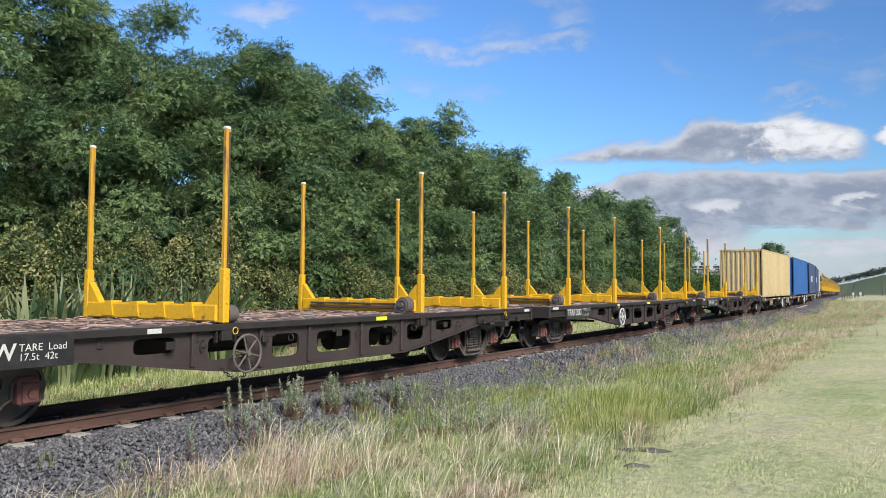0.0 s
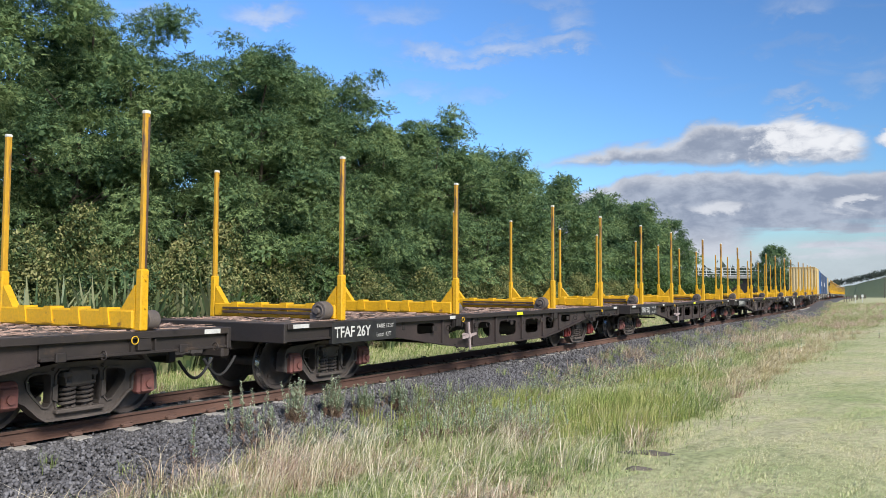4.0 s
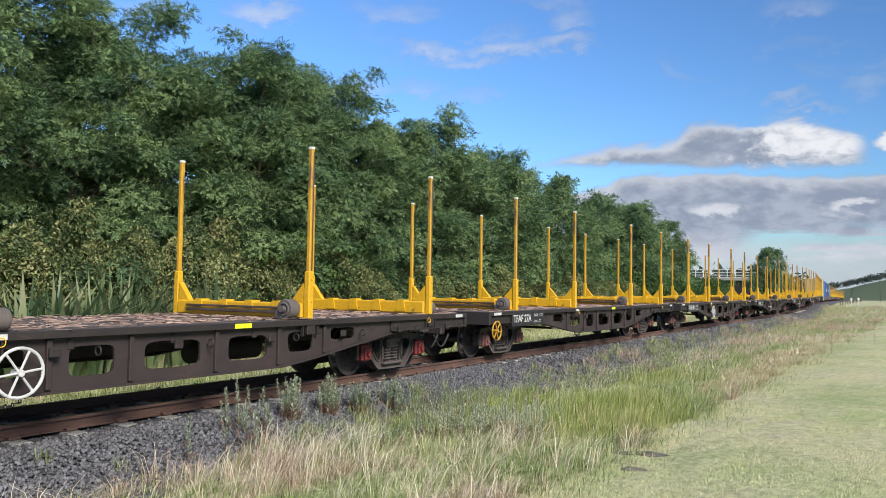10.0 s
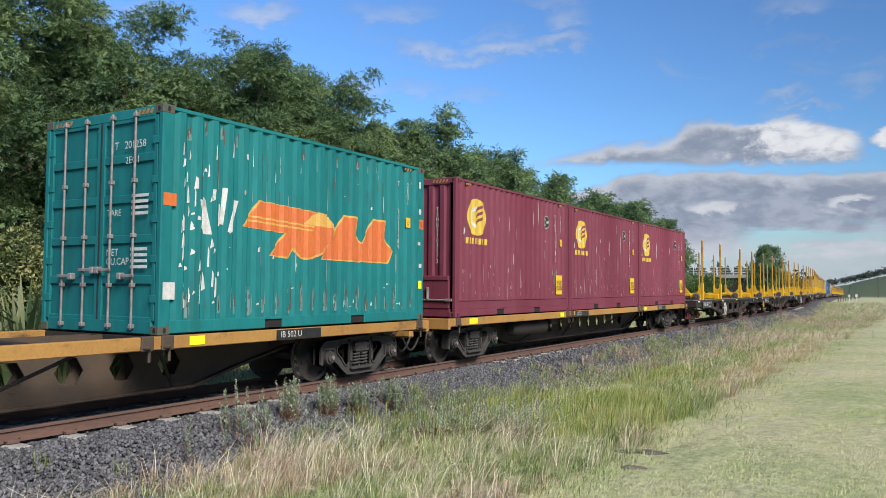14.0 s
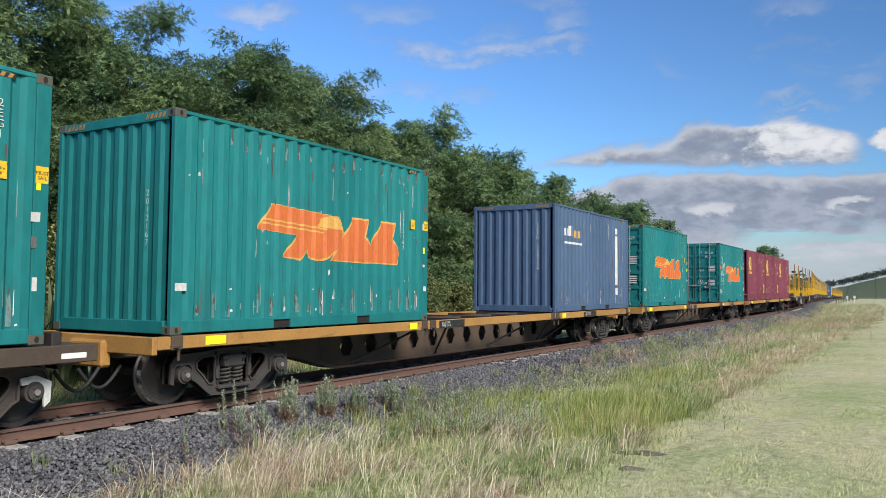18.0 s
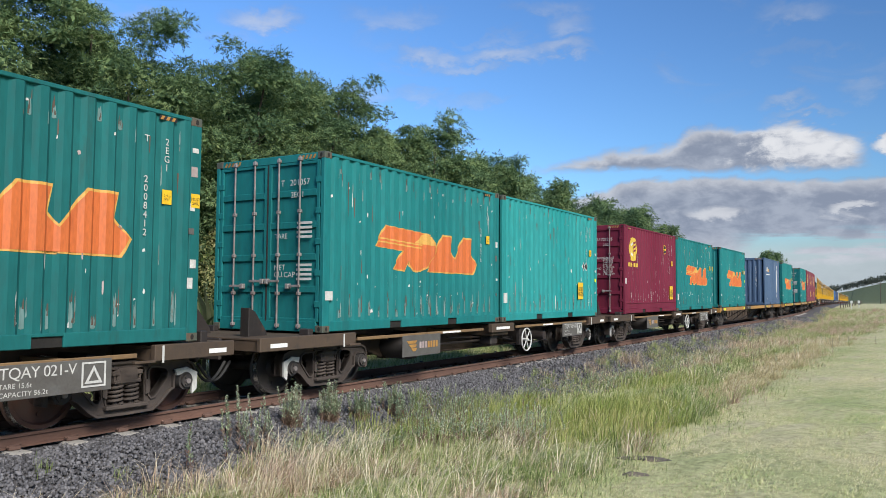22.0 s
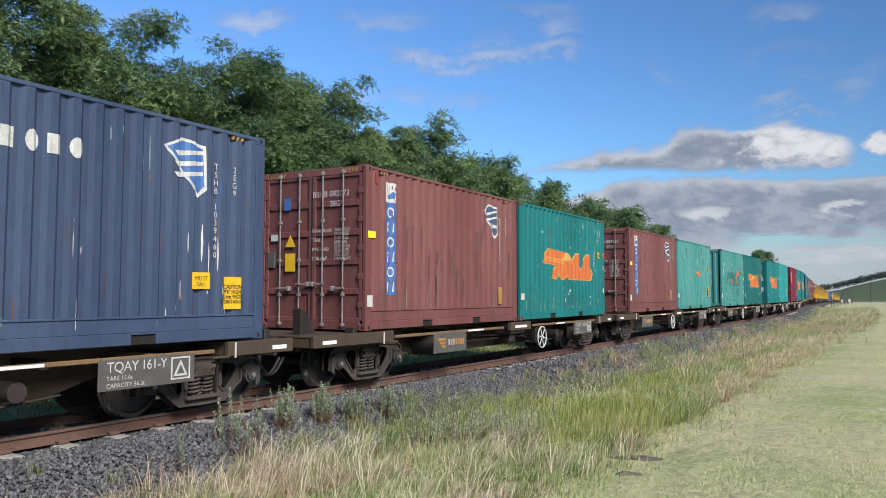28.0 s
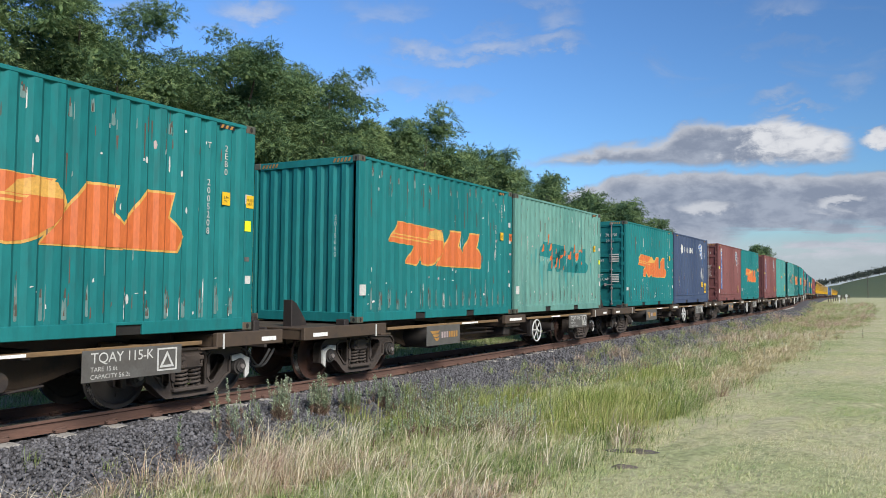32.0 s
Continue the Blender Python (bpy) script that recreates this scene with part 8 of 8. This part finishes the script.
    # behind the track
    s, n = field(((2, 12, -7.0, -2.2, 420), (12, 30, -7, -2.2, 260), (30, 70, -7, -2.2, 70)))
    ok = n < -2.35 + 0.2 * drift(s, n, 1.0, 9)
    q = ok & (drift(s, n, 1.5, 70) + rng.normal(0, 0.3, len(s)) > 0.85)
    blades("green_grass", s[ok & ~q], n[ok & ~q], rng, 0.17, 0.006, 0.6, "green_grass", "green grass strip between the track and the hedge")
    blades("dry_grass", s[q], n[q], rng, 0.22, 0.005, 0.7, "dry_grass", "dry grass strip between the track and the hedge")


def bare_soil():
    """A low worn patch of dark soil at the edge of the mown grass."""
    g = np.random.default_rng(5)
    for s0, n0, rs, rn in ((8.95, 6.45, 0.12, 0.32), (8.10, 6.60, 0.06, 0.13)):
        vs, fs, k = [], [], 18
        for ring, q in enumerate((0.0, 0.45, 0.8, 1.0)):
            for i in range(k):
                a = 2 * math.pi * i / k
                w = 1 + 0.30 * math.sin(3 * a + s0) + g.uniform(-0.30, 0.30)
                x, y, z = ground_at(s0 + rs * q * w * math.sin(a), n0 + rn * q * w * math.cos(a))
                vs.append((x, y, z + (0.022, 0.026, 0.018, -0.01)[ring] + g.uniform(-0.006, 0.006)))
            if ring:
                o = (ring - 1) * k
                fs += [(o + i, o + (i + 1) % k, o + k + (i + 1) % k, o + k + i) for i in range(k)]
        ob = new("bare_soil", Shape().add(vs, fs).mesh("bare_soil", MAT["soil"]))
        tagged(ob, "small worn patch of dark bare soil in the grass", "soil", kind="structure")


def plant_weeds():
    """Grey-green leafy weeds standing at the ballast's edge, reddish at the foot."""
    rng = np.random.default_rng(12)
    v, f = [], []
    spots = []
    for s0, n0, k, sp in ((8.19, 1.73, 30, 0.09), (8.96, 1.81, 40, 0.08), (9.59, 1.90, 30, 0.10), (10.4, 1.95, 22, 0.16), (10.3, 2.2, 14, 0.22), (11.2, 2.25, 18, 0.35), (11.9, 2.4, 12, 0.3), (7.3, 1.75, 12, 0.3), (6.9, 2.0, 10, 0.3), (7.6, 2.5, 12, 0.4), (9.3, 3.6, 22, 0.42), (9.5, 4.2, 26, 0.42),
                          (9.3, 4.8, 20, 0.38), (10.2, 3.9, 16, 0.5), (10.6, 3.2, 14, 0.4), (8.3, 3.4, 12, 0.4), (14.5, 2.9, 16, 0.6), (16.5, 3.3, 20, 0.8), (19, 3.6, 26, 1.2), (22.5, 4.2, 24, 1.5), (27, 4.0, 26, 2.2), (33, 4.2, 24, 3)):
        for _ in range(k):
            spots.append((s0 + rng.normal(0, sp), n0 + rng.normal(0, sp * 0.5)))
    dead = []
    for s, n in spots:
        n = max(n, 1.6)
        x, y, z = ground_at(s, n)
        h = rng.uniform(0.26, 0.54) * (1.15 if s < 9.2 and n < 2.4 else 1.0)
        lx, ly = rng.normal(0, 0.05), rng.normal(0, 0.05)
        k = 84 if s < 10.8 and n < 2.3 else 48
        q = rng.uniform(0.0, 1.0, k) ** 0.7
        a = rng.uniform(0, 6.28, k)
        ln = 0.050 * (1.15 - 0.65 * q) * rng.uniform(0.7, 1.3, k)
        cx, cy, cz = x + lx * q, y + ly * q, z + h * q
        dx, dy, dz = np.cos(a) * ln, np.sin(a) * ln, ln * rng.uniform(0.3, 1.1, k)
        w = 0.0075
        p0 = np.stack([cx - np.sin(a) * w * 0.4, cy + np.cos(a) * w * 0.4, cz], -1)
        p1 = np.stack([cx + dx * 0.5 - np.sin(a) * w, cy + dy * 0.5 + np.cos(a) * w, cz + dz * 0.5], -1)
        p2 = np.stack([cx + dx, cy + dy, cz + dz], -1)
        p3 = np.stack([cx + dx * 0.5 + np.sin(a) * w, cy + dy * 0.5 - np.cos(a) * w, cz + dz * 0.5], -1)
        for i in range(k):
            (dead if q[i] < 0.38 else v).extend((p0[i], p1[i], p2[i], p3[i]))
        dead += [(x - 0.004, y, z), (x + 0.004, y, z), (x + lx + 0.003, y + ly, z + h), (x + lx - 0.003, y + ly, z + h)]
    ob = new("weeds", stuff_mesh("weeds", np.array(v), np.arange(len(v)), 4, MAT["weed"]))
    tagged(ob, "grey-green leafy weeds at the edge of the ballast", "weeds", kind="stuff")
    ob = new("weed_stems", stuff_mesh("weed_stems", np.array(dead), np.arange(len(dead)), 4, MAT["weed_dead"]))
    tagged(ob, "reddish dry lower leaves and stems of the weeds", "weeds", kind="stuff")


def far_country():
    """The bridge, fences, poles and wooded ridge in the distance."""
    b = thing("road_bridge", "grey road bridge with white railings beyond the trees", "bridge")
    gz = on_line(132).z
    m = Matrix.Translation((-25.2, 133.0, gz + 0.2)) @ Matrix.Rotation(radians(-6), 4, "Z")
    b.matrix_basis = m
    part("deck", Shape().soft(-6.5, 6.5, -2.2, 2.2, 3.15, 3.65, 0.04), "concrete", b)
    part("abutment", Shape().soft(-1.6, 6.4, -1.8, 1.8, -0.8, 3.15, 0.05), "steel", b, "dark abutment wall")
    part("abutment", Shape().soft(-6.6, -5.2, -1.8, 1.8, -0.8, 3.15, 0.05), "steel", b, "dark abutment wall")
    for z in (4.0, 4.45, 4.9):
        part("handrail", Shape().soft(-6.5, 6.5, -2.15, -2.07, z - 0.05, z + 0.05, 0.01), "white_cap", b, "white rail")
    for x in np.linspace(-6.4, 6.4, 11):
        part("post", Shape().soft(float(x) - 0.05, float(x) + 0.05, -2.16, -2.06, 3.6, 4.95, 0.01), "white_cap", b)
    # fence and poles at the crossing
    rng = random.Random(6)
    fence = thing("fence", "low wooden post fence along the far side of the field", "fence")
    pm = Shape().soft(-0.07, 0.07, -0.07, 0.07, -0.3, 1.15, 0.02).mesh("post", MAT["bark"])
    for i in range(14):
        x, y, z = ground_at(150 + i * 9, 3.8 + 0.35 * i)
        part("post", pm, "", fence, "", Matrix.Translation((x, y, z)))
    pole = Shape().rod((0, 0, -0.5), (0, 0, 8.2), 0.14, 10, 0.10).soft(-1.0, 1.0, -0.06, 0.06, 7.6, 7.75, 0.02)
    pme = pole.mesh("pole", MAT["bark"])
    for s, n in ((330, 14.5),):
        x, y, z = ground_at(s, n)
        ob = thing("power_pole", "wooden power pole with a crossarm", "pole", "power poles")
        part("pole", pme, "", ob)
        ob.matrix_basis = Matrix.Translation((x, y, z))
    for s, n in ((128, 5.4), (131, 6.4)):
        x, y, z = ground_at(s, n)
        ob = thing("track_sign", "small white sign on a post beside the line", "sign", "signs beside the line")
        part("post", Shape().rod((0, 0, -0.3), (0, 0, 1.2), 0.04, 8), "white_cap", ob)
        part("board", Shape().soft(-0.16, 0.16, -0.05, -0.02, 0.80, 1.15, 0.01), "white_cap", ob)
        ob.matrix_basis = Matrix.Translation((x, y, z))
    # woods on the ridge
    g = np.random.default_rng(44)

    def wood(name, xs, ys, hs, label, per=26):
        vs, fs, n0 = [], [], 0
        for x, y, h in zip(xs, ys, hs):
            s = float(np.interp(y, LY, SS))
            z = float(np.interp(y, LY, LZ)) + float(hill(x, y))
            c = g.normal(0, 1, (per, 3)) * np.array([0.28, 0.28, 0.22]) * h + np.array([x, y, z + h * 0.62])
            c[:, 2] = np.maximum(c[:, 2], z + 0.15 * h)
            u = g.normal(0, 1, (per, 3))
            v, f = leaf_cloud(g, c, u, 0.26 * h, 0.09 * h, 0.0)
            vs.append(v.reshape(-1, 3)), fs.append(f + n0)
            n0 += per * 4
        ob = new(name, stuff_mesh(name, np.concatenate(vs), np.concatenate(fs), 4, MAT["far_leaf"]))
        tagged(ob, label, "woods", kind="stuff")
    xs = g.uniform(-150, 60, 420)
    wood("ridge_trees", xs, 725 + g.uniform(-10, 14, 420), g.uniform(3, 5.5, 420), "line of dark trees along the ridge", 60)
    xs = g.uniform(-110, -34, 260)
    wood("valley_trees", xs, 380 + g.uniform(-40, 60, 260), g.uniform(5, 9, 260), "dark trees in the valley beyond the line", 60)
    xs = g.uniform(-70, -24, 60)
    wood("bridge_trees", xs, 165 + g.uniform(-10, 25, 60), g.uniform(4, 6.0, 60), "trees behind the bridge", 60)


plant_trees()
plant_shrubs()
plant_flax()
plant_grass()
plant_weeds()
bare_soil()
far_country()


# ---- what moves ----


def motions():
    """The train draws away along the line, its wheels turning."""
    times = [i * 0.5 for i in range(65)]
    gone = [advance(t) for t in times]
    for ob, u, z in RIDERS:
        walk(ob, [(t, line_pose(u + g, 0, z)) for t, g in zip(times, gone)])
    fine = [i / 15 for i in range(481)]
    turn = [advance(t) / 0.42 for t in fine]
    for w, y in WHEELS:
        walk(w, [(t, Matrix.Translation((0, y, 0.42)) @ Matrix.Rotation(-a, 4, "X")) for t, a in zip(fine, turn)])


motions()
